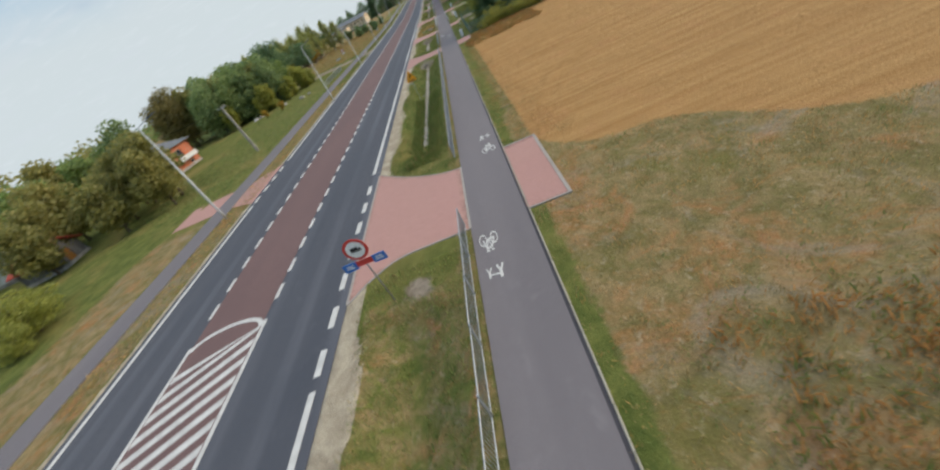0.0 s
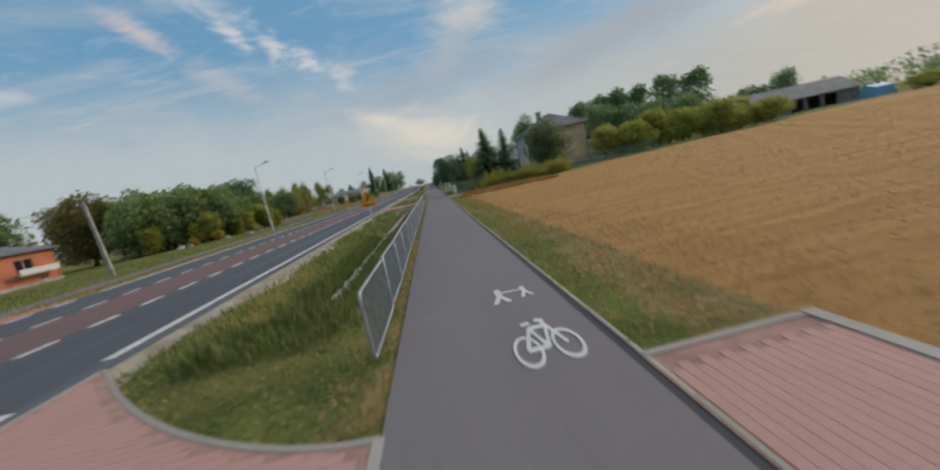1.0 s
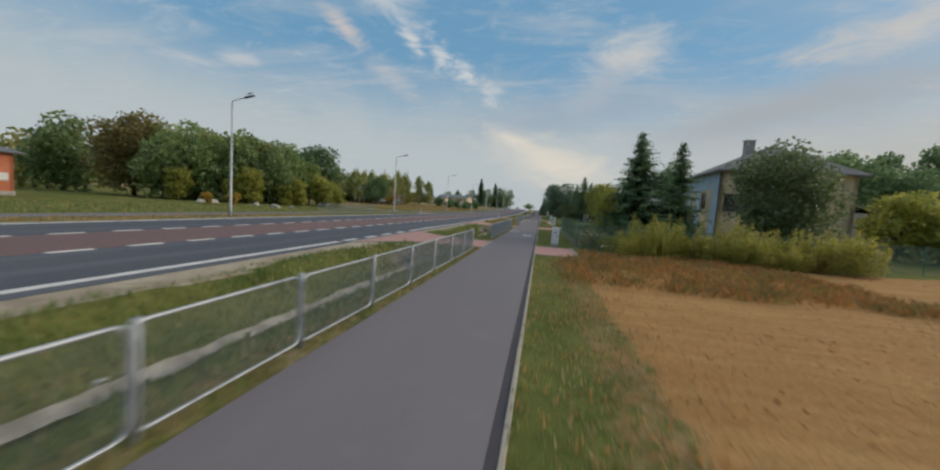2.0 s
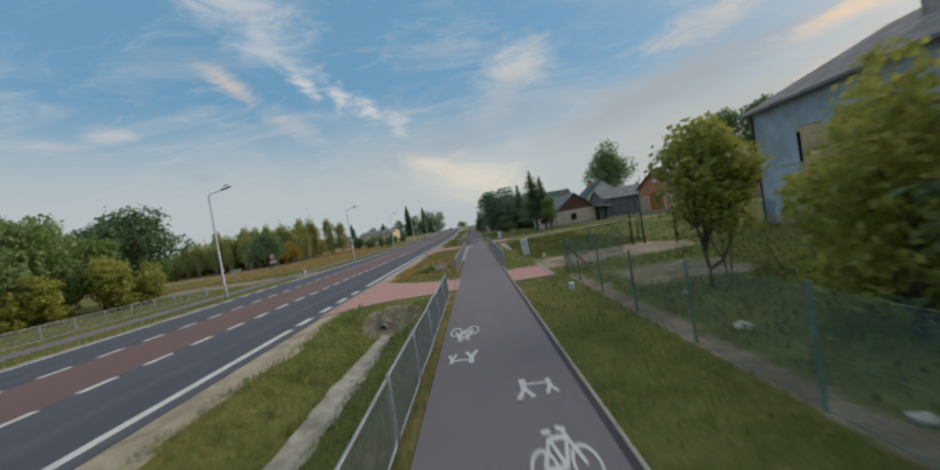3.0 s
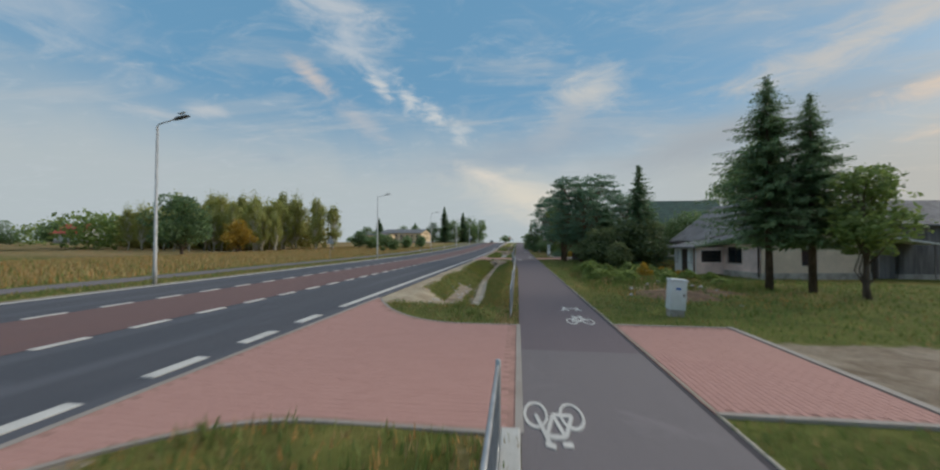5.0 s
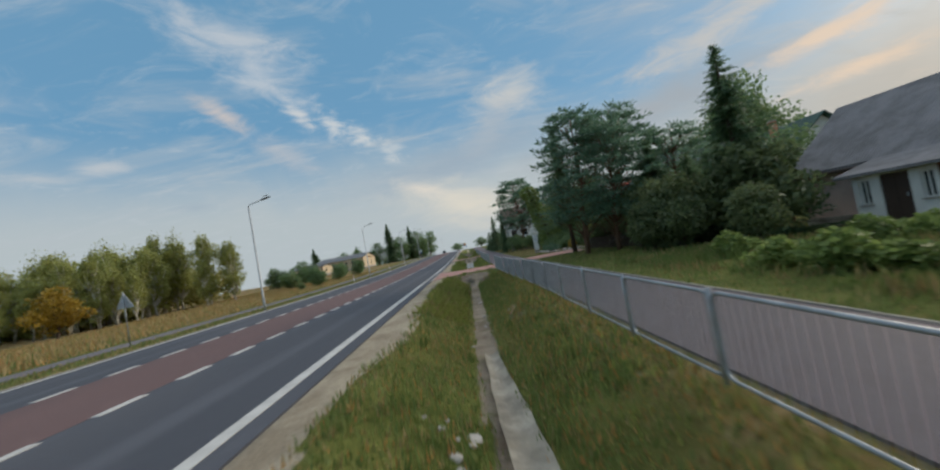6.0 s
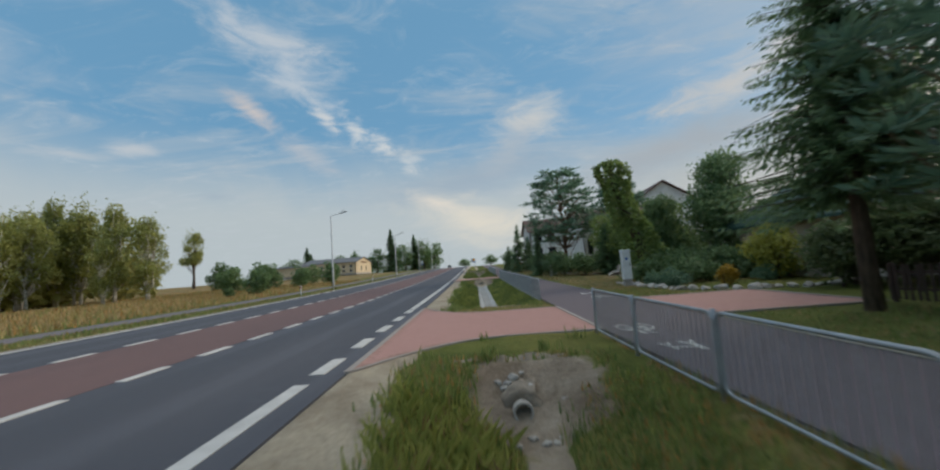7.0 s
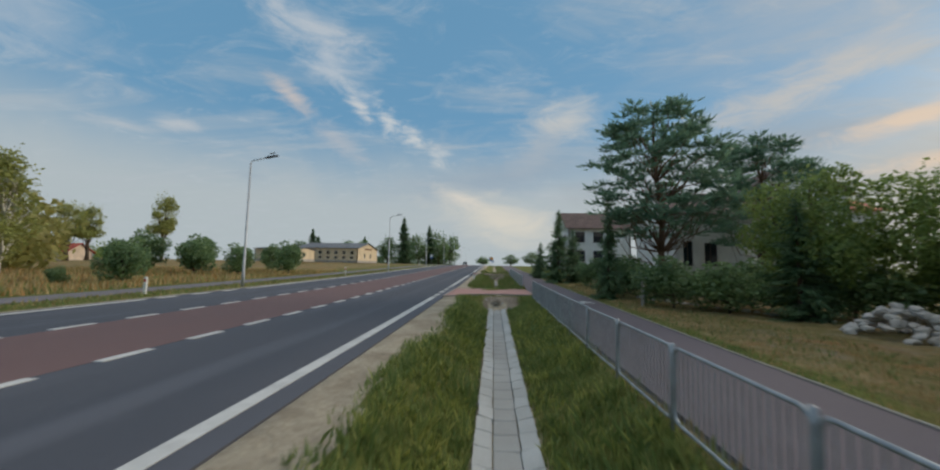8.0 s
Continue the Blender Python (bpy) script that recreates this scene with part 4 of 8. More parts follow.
def cabinet(x, y, w, d, h, lean, label):
    ob = base("utility_cabinet", label, "cabinet", pose(x, y, float(ground_z(x, y)) - 0.02, 0, lean, rng.uniform(-6, 6)), group="utility cabinets")
    put("plinth", Mesh().box(-w / 2 + 0.02, w / 2 - 0.02, -d / 2 + 0.02, d / 2 - 0.02, -0.1, h * 0.22), M["concrete"], ob)
    put("body", Mesh().box(-w / 2, w / 2, -d / 2, d / 2, h * 0.2, h * 0.95, 0.01), M["white_box"], ob)
    put("lid", Mesh().box(-w / 2 - 0.02, w / 2 + 0.02, -d / 2 - 0.02, d / 2 + 0.02, h * 0.95, h, 0.025), M["white_box"], ob)
    door = put("door", Mesh().box(-w / 2 + 0.03, w / 2 - 0.03, -d / 2 - 0.012, -d / 2, h * 0.26, h * 0.92), M["white_box"], ob)
    put("lock", Mesh().box(w / 2 - 0.1, w / 2 - 0.06, -d / 2 - 0.022, -d / 2 - 0.012, h * 0.55, h * 0.62), M["black_sign"], door)
    put("badge", Mesh().box(-w * 0.22, w * 0.1, -d / 2 - 0.016, -d / 2 - 0.012, h * 0.72, h * 0.78), M["blue_sign"], door, "small blue badge")
    return ob


cabinet(9.55, 30.35, 0.36, 0.32, 1.12, 0, "white plastic meter cabinet standing in the verge")
cabinet(10.44, 58.2, 0.40, 0.34, 1.30, -3, "white plastic meter cabinet standing in the grass")
cabinet(10.72, 88.25, 0.44, 0.34, 1.15, 4, "white plastic meter cabinet beside the farm track")
cabinet(10.85, 135.7, 0.42, 0.30, 1.95, 0, "tall pale grey utility cabinet beside the driveway")

# old concrete power pole with a wire
pp = base("power_pole", "old grey concrete power pole with insulators", "power pole", pose(-21.6, 19.5, -0.05, 0, -2))
put("pole", Mesh().add([(-0.16, -0.12, 0), (0.16, -0.12, 0), (0.16, 0.12, 0), (-0.16, 0.12, 0), (-0.10, -0.08, 6.6), (0.10, -0.08, 6.6), (0.10, 0.08, 6.6), (-0.10, 0.08, 6.6)],
                       [(3, 2, 1, 0), (4, 5, 6, 7), (0, 1, 5, 4), (1, 2, 6, 5), (2, 3, 7, 6), (3, 0, 4, 7)]), M["concrete"], pp)
put("crossarm", Mesh().box(-0.6, 0.6, -0.04, 0.04, 6.35, 6.43), M["zinc"], pp)
for dx in (-0.5, 0.0, 0.5):
    put("insulator", Mesh().tube([(dx, 0, 6.43), (dx, 0, 6.5), (dx, 0, 6.56)], [0.03, 0.05, 0.03], 8), M["white_sign"], pp)
for k, (a, b) in enumerate((((-22.2, 19.5, 6.3), (-60, 20, 7.5)), ((-21.2, 19.5, 6.3), (-58, 34, 7.0)))):
    pts = [Vector(a).lerp(Vector(b), t) - Vector((0, 0, 1.6 * t * (1 - t))) for t in np.linspace(0, 1, 14)]
    put("wire", Mesh().tube(pts, 0.012, 4), M["black_sign"], pp, at=pp.matrix_basis.inverted())

# ---------------------------------------------------------------- ditch: channel slabs and culverts
chan = base("drain_channel", "pale concrete channel slabs along the ditch bottom", "channel", kind="structure")
side_me = Mesh().add([(-0.125, -0.245, 0), (0.125, -0.245, 0.05), (0.125, 0.245, 0.05), (-0.125, 0.245, 0), (-0.125, -0.245, 0.06), (0.125, -0.245, 0.12), (0.125, 0.245, 0.12), (-0.125, 0.245, 0.06)],
                     [(3, 2, 1, 0), (4, 5, 6, 7), (0, 1, 5, 4), (1, 2, 6, 5), (2, 3, 7, 6), (3, 0, 4, 7)]).data("slab", M["slab"])
mid_me = Mesh().box(-0.19, 0.19, -0.245, 0.245, 0, 0.05, 0.01).data("channel_stone", M["kerb"])
for i in range(47):
    y = 131.9 + 0.5 * i
    z = float(rise(y)) - 0.72
    put("slab", side_me, parent=chan, at=pose(3.42 - 0.33 + rng.uniform(-.012, .012), y, z, 0, rng.uniform(-2, 2), 180 + rng.uniform(-1.5, 1.5)))
    put("slab", side_me, parent=chan, at=pose(3.42 + 0.33 + rng.uniform(-.012, .012), y, z, 0, rng.uniform(-2, 2), rng.uniform(-1.5, 1.5)))
    put("channel_stone", mid_me, parent=chan, at=pose(3.42, y, z - 0.01, 0, rng.uniform(-1, 1), 0))
thin_me = Mesh().box(-0.11, 0.11, -0.235, 0.235, 0, 0.05, 0.02).data("channel_stone", M["concrete"])


def silted_runnel(y0, y1, w, rough=0.16):
    """A shallow cast trough, silted up and uneven along its edges."""
    m, nv = Mesh(), 5
    ys = np.arange(y0, y1, 0.22)
    V = []
    for y in ys:
        c = float(ditch_mid(y)) + 0.13
        z = float(rise(y)) - 0.70
        for q in (-1.0, -0.55, 0.0, 0.55, 1.0):
            e = 1 + rough * noise.noise(Vector((y * 1.3, q * 2, 0.3)))
            V.append((c + q * w * 0.5 * e * (1 - 0.35 * smooth01(y, y1 - 4, y1)), y, z + 0.07 * q * q + 0.08 * rough * noise.noise(Vector((q * 3, y * 2.6, 1.7)))))
    m.add(V, [(j * nv + i, j * nv + i + 1, (j + 1) * nv + i + 1, (j + 1) * nv + i) for j in range(len(ys) - 1) for i in range(nv - 1)])
    m.add([(x, y, z - 0.12) for x, y, z in V], [(j * nv + i + nv, j * nv + i + nv + 1, j * nv + i + 1, j * nv + i) for j in range(len(ys) - 1) for i in range(nv - 1)])
    tagged(put("drain_runnel", m, M["silt"], smooth=True), "silted pale concrete runnel in the ditch bottom", "channel", kind="structure")


M["silt"] = plain("silted_concrete", (0.36, 0.33, 0.275), 0.95, vary=0.3, scale=1.8, fine=22, bump=0.6, dirt=(0.29, 0.26, 0.20))
silted_runnel(89.6, 104.5, 0.46)
silted_runnel(57.8, 62.5, 0.75, 0.7)
silted_runnel(-4.5, 23.6, 0.40, 0.6)
silted_runnel(34.0, 46.4, 0.7, 0.3)
run = base("drain_runnel", "narrow worn concrete runnel in the ditch bottom", "channel", kind="structure")
for y0, y1 in ((163, 183),):
    k = y0
    while k < y1:
        put("channel_stone", thin_me, parent=run, at=pose(float(ditch_mid(k)) + 0.05 + 0.06 * math.sin(k), k, float(rise(k)) - 0.715 + rng.uniform(-0.01, 0.01), rng.uniform(-2, 2), rng.uniform(-2, 2), rng.uniform(-3, 3)))
        k += 0.5
M["packed_soil"] = plain("packed_soil", (0.34, 0.29, 0.235), 0.95, vary=0.35, scale=2.5, fine=26, bump=0.9, dirt=(0.20, 0.16, 0.12))
M["bore_shade"] = plain("painted_bore_shade", (0.03, 0.03, 0.028), 0.9)


def culvert(y, facing, x=3.5):
    """A pipe mouth flush with a rough rubble and mortar slope; facing -1 looks back along the road."""
    zb = float(rise(y)) - 0.72
    ob = base("culvert", "pipe mouth in a rough mortared rubble slope under the driveway", "culvert", pose(x, y, zb, 0, 0, 0 if facing < 0 else 180))
    apron = Mesh()
    nu, nv = 22, 12
    V = []
    for j in range(nv + 1):
        t = j / nv
        for i in range(nu + 1):
            q = -1 + 2 * i / nu
            w = 0.62 + 0.55 * t ** 0.8 + 0.10 * math.sin(t * 7 + y) + 0.07 * math.sin(t * 13 + 3 * q)
            px = q * w - 0.12 * t
            p = Vector((px * 2.3 + y, t * 3.1, 0.4))
            lump = 0.07 * noise.noise(p * 1.6) + 0.035 * noise.noise(p * 4.3)
            edge = max(0.0, abs(q) - 0.75) / 0.25
            pz = 0.02 + 0.74 * t ** 0.85 + lump - 0.10 * edge
            py = -0.12 + 1.15 * t ** 1.15 + 0.05 * noise.noise(p * 2.2)
            if (px / 0.30) ** 2 + ((pz - 0.24) / 0.30) ** 2 < 1:
                py = min(py, 0.02)
            V.append((px, py, pz))
    apron.add(V, [(j * (nu + 1) + i, j * (nu + 1) + i + 1, (j + 1) * (nu + 1) + i + 1, (j + 1) * (nu + 1) + i) for j in range(nv) for i in range(nu)])
    put("apron", apron, M["packed_soil"], ob, "pale weathered rubble slope around the pipe", smooth=True)
    n, r0, r1 = 20, 0.115, 0.145
    rings = [(r1, -0.02), (r1, -0.16), (r0, -0.16), (r0, 0.9)]
    pv = [(r * math.cos(2 * math.pi * k / n), yy, 0.24 + r * math.sin(2 * math.pi * k / n)) for r, yy in rings for k in range(n)]
    put("pipe", Mesh().add(pv, [(g * n + k, g * n + (k + 1) % n, (g + 1) * n + (k + 1) % n, (g + 1) * n + k) for g in range(3) for k in range(n)]), M["concrete"], ob, "grey concrete pipe", smooth=False)
    # near-black disc across the bore paints its shade; the pipe runs on behind
    put("pipe_inside", disc(Mesh(), r0 - 0.002, 0.28, 0.3, 0.24), M["bore_shade"], ob)
    for k in range(9):
        a, q = rng.uniform(0.2, 2.9), rng.uniform(0.36, 0.8)
        put("stone", rock_me(k % 9), M["concrete"], ob, at=pose(q * math.cos(a), -0.06 + 0.95 * max(0.0, q * math.sin(a) * 0.9 - 0.05), 0.12 + q * 0.72 * math.sin(a), 0, 0, rng.uniform(0, 360)) @ Matrix.Scale(rng.uniform(0.05, 0.11), 4))
    for k in range(6):
        put("stone", rock_me(k), M["concrete"], ob, at=pose(rng.uniform(-0.45, 0.45), rng.uniform(-0.7, -0.15), 0.02, 0, 0, rng.uniform(0, 360)) @ Matrix.Scale(rng.uniform(0.04, 0.09), 4))


_rocks = {}


def rock_me(k, mat="concrete"):
    """A rough field stone, about 2 m across at scale 1."""
    if (k, mat) not in _rocks:
        bm = bmesh.new()
        bmesh.ops.create_icosphere(bm, subdivisions=2, radius=1)
        for v in bm.verts:
            v.co *= 0.8 + 0.42 * noise.noise(v.co * 1.1 + Vector((k * 3.7, 1, k)))
            v.co.z *= 0.68
        me = bpy.data.meshes.new("stone")
        bm.to_mesh(me)
        bm.free()
        me.materials.append(M[mat])
        _rocks[(k, mat)] = me
    return _rocks[(k, mat)]


for y, fc in ((121.35, -1), (46.7, -1), (62.5, -1), (155.3, -1), (24.2, -1), (184.1, -1)):
    culvert(y, fc, 4.1 if y == 62.5 else 3.34)


def marker_stub(x, y, h):
    """A short white plastic marker with a rounded cap."""
    ob = base("marker_post", "short white plastic marker standing in the grass", "marker post", pose(x, y, float(ground_z(x, y)) - 0.03, rng.uniform(-4, 4), rng.uniform(-4, 4), rng.uniform(0, 90)))
    put("stub", Mesh().tube([(0, 0, 0), (0, 0, h * 0.85), (0, 0, h)], [0.10, 0.09, 0.07], 10), M["white_box"], ob, smooth=False)
    put("cap", Mesh().tube([(0, 0, h * 0.98), (0, 0, h * 1.12), (0, 0, h * 1.18)], [0.11, 0.105, 0.05], 10), M["white_box"], ob)


for x, y, h in ((11.3, 56.6, 0.24), (14.2, 60.3, 0.26), (10.2, 45.8, 0.22)):
    marker_stub(x, y, h)

# ---------------------------------------------------------------- plants
def kites(c, u, v, a, b):
    """One four-sided leaf at each centre c, along u (half length a) and v (half width b)."""
    a, b = a[:, None], b[:, None]
    P = np.stack([c - u * a, c + v * b - u * a * 0.1, c + u * a, c - v * b - u * a * 0.1], 1).reshape(-1, 3)
    F = np.arange(len(P)).reshape(-1, 4)
    return P, F


def unit(p):
    return p / np.maximum(np.linalg.norm(p, axis=-1, keepdims=True), 1e-9)


def rand_dirs(r, n):
    return unit(r.normal(size=(n, 3)))


def leaf_mesh(name, c, size, mat, r, flat=0.0, droop=0.0):
    u = rand_dirs(r, len(c))
    u[:, 2] = u[:, 2] * (1 - flat) - droop
    u = unit(u)
    v = unit(np.cross(u, rand_dirs(r, len(c))))
    s = size * r.uniform(0.6, 1.3, len(c))
    P, F = kites(c, u, v, s, s * 0.55)
    return big_mesh(name, P, F, mat)


def wavy(p0, p1, r, n=5, amp=0.06):
    p0, p1 = np.array(p0, float), np.array(p1, float)
    L = np.linalg.norm(p1 - p0)
    out = [p0 + (p1 - p0) * t + r.normal(size=3) * amp * L * math.sin(math.pi * t) for t in np.linspace(0, 1, n)]
    return [tuple(p) for p in out]


def broadleaf(seed, h=10.0, rad=4.0, mat="green_leaf", bark="bark", n=4200, size=0.17, lobes=20, low=0.25, trunks=1, name="tree",
              label="leafy deciduous tree", cat="tree", at=None, weep=0.0, trunk_r=0.022):
    r = np.random.default_rng(seed)
    ob = base(name, label, cat, at)
    cz, hz = h * (1 + low) / 2, h * (1 - low) / 2
    C, R = [], []
    for i in range(lobes):
        d = rand_dirs(r, 1)[0]
        k = r.uniform(0.25, 0.80) ** 0.8
        shape = 1.0 - 0.35 * max(0, d[2])
        C.append((d[0] * rad * k * shape, d[1] * rad * k * shape, cz + d[2] * hz * min(0.86, k + 0.1)))
        R.append(rad * r.uniform(0.27, 0.47))
    C, R = np.array(C), np.array(R)
    wood = Mesh()
    for k in range(trunks):
        off = (r.uniform(-0.3, 0.3) * (trunks > 1), r.uniform(-0.3, 0.3) * (trunks > 1))
        top = (off[0] * 4 + r.uniform(-.3, .3), off[1] * 4 + r.uniform(-.3, .3), h * 0.86)
        tr = wavy((off[0], off[1], -0.15), top, r, 8, 0.018)
        wood.tube(tr, [h * trunk_r * (1.25 if i == 0 else 1 - 0.88 * i / 7) / (1 + 0.4 * (trunks > 1)) for i in range(8)], 8)
        for i in range(k, lobes, trunks):
            j = int(np.clip((C[i][2] / h - 0.12) * 8 * 0.75, 1, 5))
            wood.tube(wavy(tr[j], C[i], r, 4, 0.07), [h * 0.0085, h * 0.006, h * 0.004, h * 0.002], 4, False)
    put("trunk", wood, M[bark], ob, smooth=True)
    pts = []
    for c, q in zip(C, R):
        m = int(n / lobes * (q / R.mean()) ** 2)
        d = rand_dirs(r, m)
        k = r.uniform(0.35, 1.0, m) ** 0.45 * (1 + 0.22 * np.sin(d[:, 0] * 5 + seed) * np.cos(d[:, 1] * 6 + d[:, 2] * 5))
        p = c + d * (k * q)[:, None] * np.array([1, 1, 0.8])
        if weep:
            p[:, 2] -= weep * r.uniform(0, 1, m) ** 2 * q
        pts.append(p)
    m = int(n * 0.3)
    d = rand_dirs(r, m) * (r.uniform(0.15, 1, (m, 1)) ** 0.4)
    pts.append(np.array([0, 0, cz]) + d * np.array([rad * 0.72, rad * 0.72, hz * 0.82]) * (1 + 0.25 * np.sin(d[:, :1] * 9 + seed) * np.cos(d[:, 1:2] * 8)))
    pts = np.concatenate(pts)
    pts = pts[pts[:, 2] > h * low * 0.35]
    crown = new("crown", leaf_mesh("crown", pts, size, M[mat], r, 0.15, 0.25 * bool(weep)))
    crown.parent = ob
    return ob


def spruce(seed, h=9.0, rad=2.6, mat="needle", label="dark green spruce", at=None, low=0.05, gap=0.25, size=0.25, name="spruce_tree", sparse=1.0):
    """Drooping boughs of uneven length with upturned tips, each carrying hanging sprays of needles."""
    r = np.random.default_rng(seed)
    ob = base(name, label, "tree", at)
    put("trunk", Mesh().tube([(0, 0, -0.2), (0, 0, h * 0.5), (0, 0, h * 0.99)], [h * 0.018, h * 0.011, 0.012], 8), M["bark"], ob, smooth=True)
    c, u, v, a, b = [], [], [], [], []
    twigs = Mesh()
    z = h * low
    step = max(0.10, size * 0.46)
    lop = r.uniform(0, 2 * math.pi)
    while z < h * 0.985:
        t = z / h
        L0 = rad * (1 - t) ** 0.82 + 0.08
        for k in range(int(r.integers(6, 10))):
            if r.random() > sparse:
                continue
            ang = r.uniform(0, 2 * math.pi)
            L = L0 * r.uniform(0.42, 1.16) * (1 + 0.14 * math.cos(ang - lop) + 0.1 * math.sin(3 * ang + z * 1.7))
            d = np.array([math.cos(ang), math.sin(ang), 0])
            side = np.array([-d[1], d[0], 0])
            m = max(3, int(L / step))
            s = np.linspace(0.10, 1, m)
            fall = r.uniform(0.22, 0.62) * (1.15 - t)
            zz = z + r.uniform(-0.9, 0.9) * gap - L * (fall * s - (fall * 0.55) * s ** 3) + 0.12 * L * (t > 0.7)
            bend = r.uniform(-0.16, 0.16) * L
            P = d[None] * (s * L)[:, None] + side[None] * (bend * s ** 2)[:, None] + np.stack([0 * s, 0 * s, zz], 1)
            if L > 0.8 and k % 2 == 0:
                twigs.tube([tuple(P[0]), tuple(P[-1])], [0.018, 0.006], 3, False)
            for sg, sag in ((-1, 0.35), (1, 0.35), (0, 0.95)):
                out = r.uniform(0.45, 1.0, m)[:, None] * sg
                dirn = unit(d[None] * r.uniform(0.35, 0.9, m)[:, None] + side[None] * out + np.array([0, 0, -sag]) * r.uniform(0.3, 1.5, m)[:, None])
                ln = size * (1.15 - 0.6 * s) * r.uniform(0.6, 1.35, m) * min(1.15, 0.45 + L0 * 0.4)
                c.append(P + dirn * ln[:, None] * 0.8 + r.normal(size=(m, 3)) * 0.03), u.append(dirn), a.append(ln)
                v.append(unit(np.cross(dirn, np.array([0, 0, 1.0]) + r.normal(size=(m, 3)) * 0.8))), b.append(ln * r.uniform(0.16, 0.30, m))
        z += gap * r.uniform(0.6, 1.25) * (1 - 0.35 * t)
    P, F = kites(*(np.concatenate(q) for q in (c, u, v, a, b)))
    crown = new("crown", big_mesh("crown", P, F, M[mat]))
    crown.parent = ob
    tagged(put("branch", twigs, M["bark"], ob), kind="stuff")
    return ob


def pine(seed, h=11.0, rad=3.6, label="tall pine with open crown", at=None, low=0.35, tufts=150, mat="pine_needle", size=0.24, lean=0.05, name="pine_tree"):
    r = np.random.default_rng(seed)
    ob = base(name, label, "tree", at)
    wood = Mesh()
    tr = wavy((0, 0, -0.2), (lean * h, 0, h * 0.97), r, 9, 0.015)
    wood.tube(tr, [h * 0.017 * (1 - 0.85 * i / 8) + 0.01 for i in range(9)], 8)
    c, u, v, a, b = [], [], [], [], []
    for k in range(tufts):
        t = r.uniform(low, 1.0)
        env = rad * (0.35 + 0.65 * math.sin(math.pi * min(1, (t - low) / (1 - low) * 0.72 + 0.24)))
        ang, q = r.uniform(0, 2 * math.pi), env * math.sqrt(r.uniform(0.12, 1))
        j = min(8, max(1, int(t * 8)))
        p = np.array([tr[j][0] + q * math.cos(ang), tr[j][1] + q * math.sin(ang), h * (t * 0.98) + 0.12 * q])
        if k % 3 == 0:
            wood.tube(wavy(tr[max(1, j - 1)], p, r, 4, 0.08), [0.05, 0.035, 0.022, 0.01], 4, False)
        m = 34
        d = rand_dirs(r, m)
        d[:, 2] = d[:, 2] * 0.55 + 0.1
        rr = r.uniform(0.2, 1.0, m)[:, None] * r.uniform(0.45, 0.85)
        c.append(p + d * rr * np.array([1.25, 1.25, 0.6])), u.append(unit(d + np.array([0, 0, 0.3])))
        v.append(unit(np.cross(d, rand_dirs(r, m)))), a.append(size * r.uniform(0.6, 1.2, m)), b.append(size * r.uniform(0.14, 0.26, m))
    put("trunk", wood, M["pine_bark"], ob, smooth=True)
    P, F = kites(*(np.concatenate(q) for q in (c, u, v, a, b)))
    crown = new("crown", big_mesh("crown", P, F, M[mat]))
    crown.parent = ob
    return ob


def spot(x, y, turn=0.0, s=1.0, sz=None, sink=0.05):
    return pose(x, y, float(ground_z(x, y)) - sink, 0, 0, turn) @ Matrix.Diagonal((s, s, sz or s, 1))


def repeat(proto, places):
    """Puts a prototype at the first place and copies at the others: x, y, scale, height scale."""
    for x, y, s, sz in places[1:]:
        copy_thing(proto, spot(x, y, (x * 37 + y * 53) % 360, s, sz))
    x, y, s, sz = places[0]
    proto.matrix_basis = spot(x, y, (x * 37 + y * 53) % 360, s, sz)


# --- far side of the road -------------------------------------------------
chest = broadleaf(11, 12.4, 6.0, "brown_leaf", n=13000, size=0.24, lobes=54, low=0.02, label="large round chestnut tree with browning leaves")
chest.matrix_basis = spot(-55.5, 58, 0, 1.0, 1.08)
oakA = broadleaf(12, 10, 4.2, "green_leaf", n=2500, size=0.31, lobes=24, low=0.12, label="dense green roadside tree")
repeat(oakA, [(-43, 63, 0.9, 0.95),  (-43, 63, 1.0, 1.05), (-39, 66, 0.95, 1.0), (-48, 58, 1.0, 0.95), (-36, 69, 0.8, 0.95), (-55, 20, 1.1, 0.9), (-64, 38, 1.1, 0.9), (-52, -2, 1.1, 0.8), (-70, 10, 1.2, 0.85), (-64, -12, 1.2, 0.8), (-90, -4, 1.3, 0.85), (-90, 26, 1.3, 0.9), (-46, 70, 1.1, 1.15), (-41, 74.5, 0.9, 0.92), (-52, 77, 1.1, 1.1), (-47, 64, 0.95, 0.85), (-36, 75, 0.8, 0.8), (-58, 86, 1.1, 0.95), (-62, 66, 1.0, 0.9),
              (-44, 60, 0.6, 0.5), (-75, 45, 1.0, 0.8), (-80, 62, 1.1, 0.9), (-70, 30, 0.9, 0.75)])
woodA = broadleaf(76, 10.5, 4.3, "alder_leaf", n=3500, size=0.30, lobes=30, low=0.0, label="dense woodland tree leafy down to the ground")
repeat(woodA, [(-34.5, 63.5, 0.75, 0.9), (-38, 60.5, 0.85, 0.98), (-41.5, 58.0, 0.9, 1.0), (-45.5, 55.0, 0.95, 1.0), (-36, 67.0, 0.9, 1.0), (-40.5, 64, 1.0, 1.1),
               (-47, 61, 1.1, 1.15), (-38.5, 71.5, 0.9, 1.05), (-70, 58, 1.3, 1.2)])
woodB = broadleaf(77, 9.0, 3.9, "olive_leaf", n=3400, size=0.29, lobes=26, low=0.02, label="olive green woodland tree leafy down to the ground")
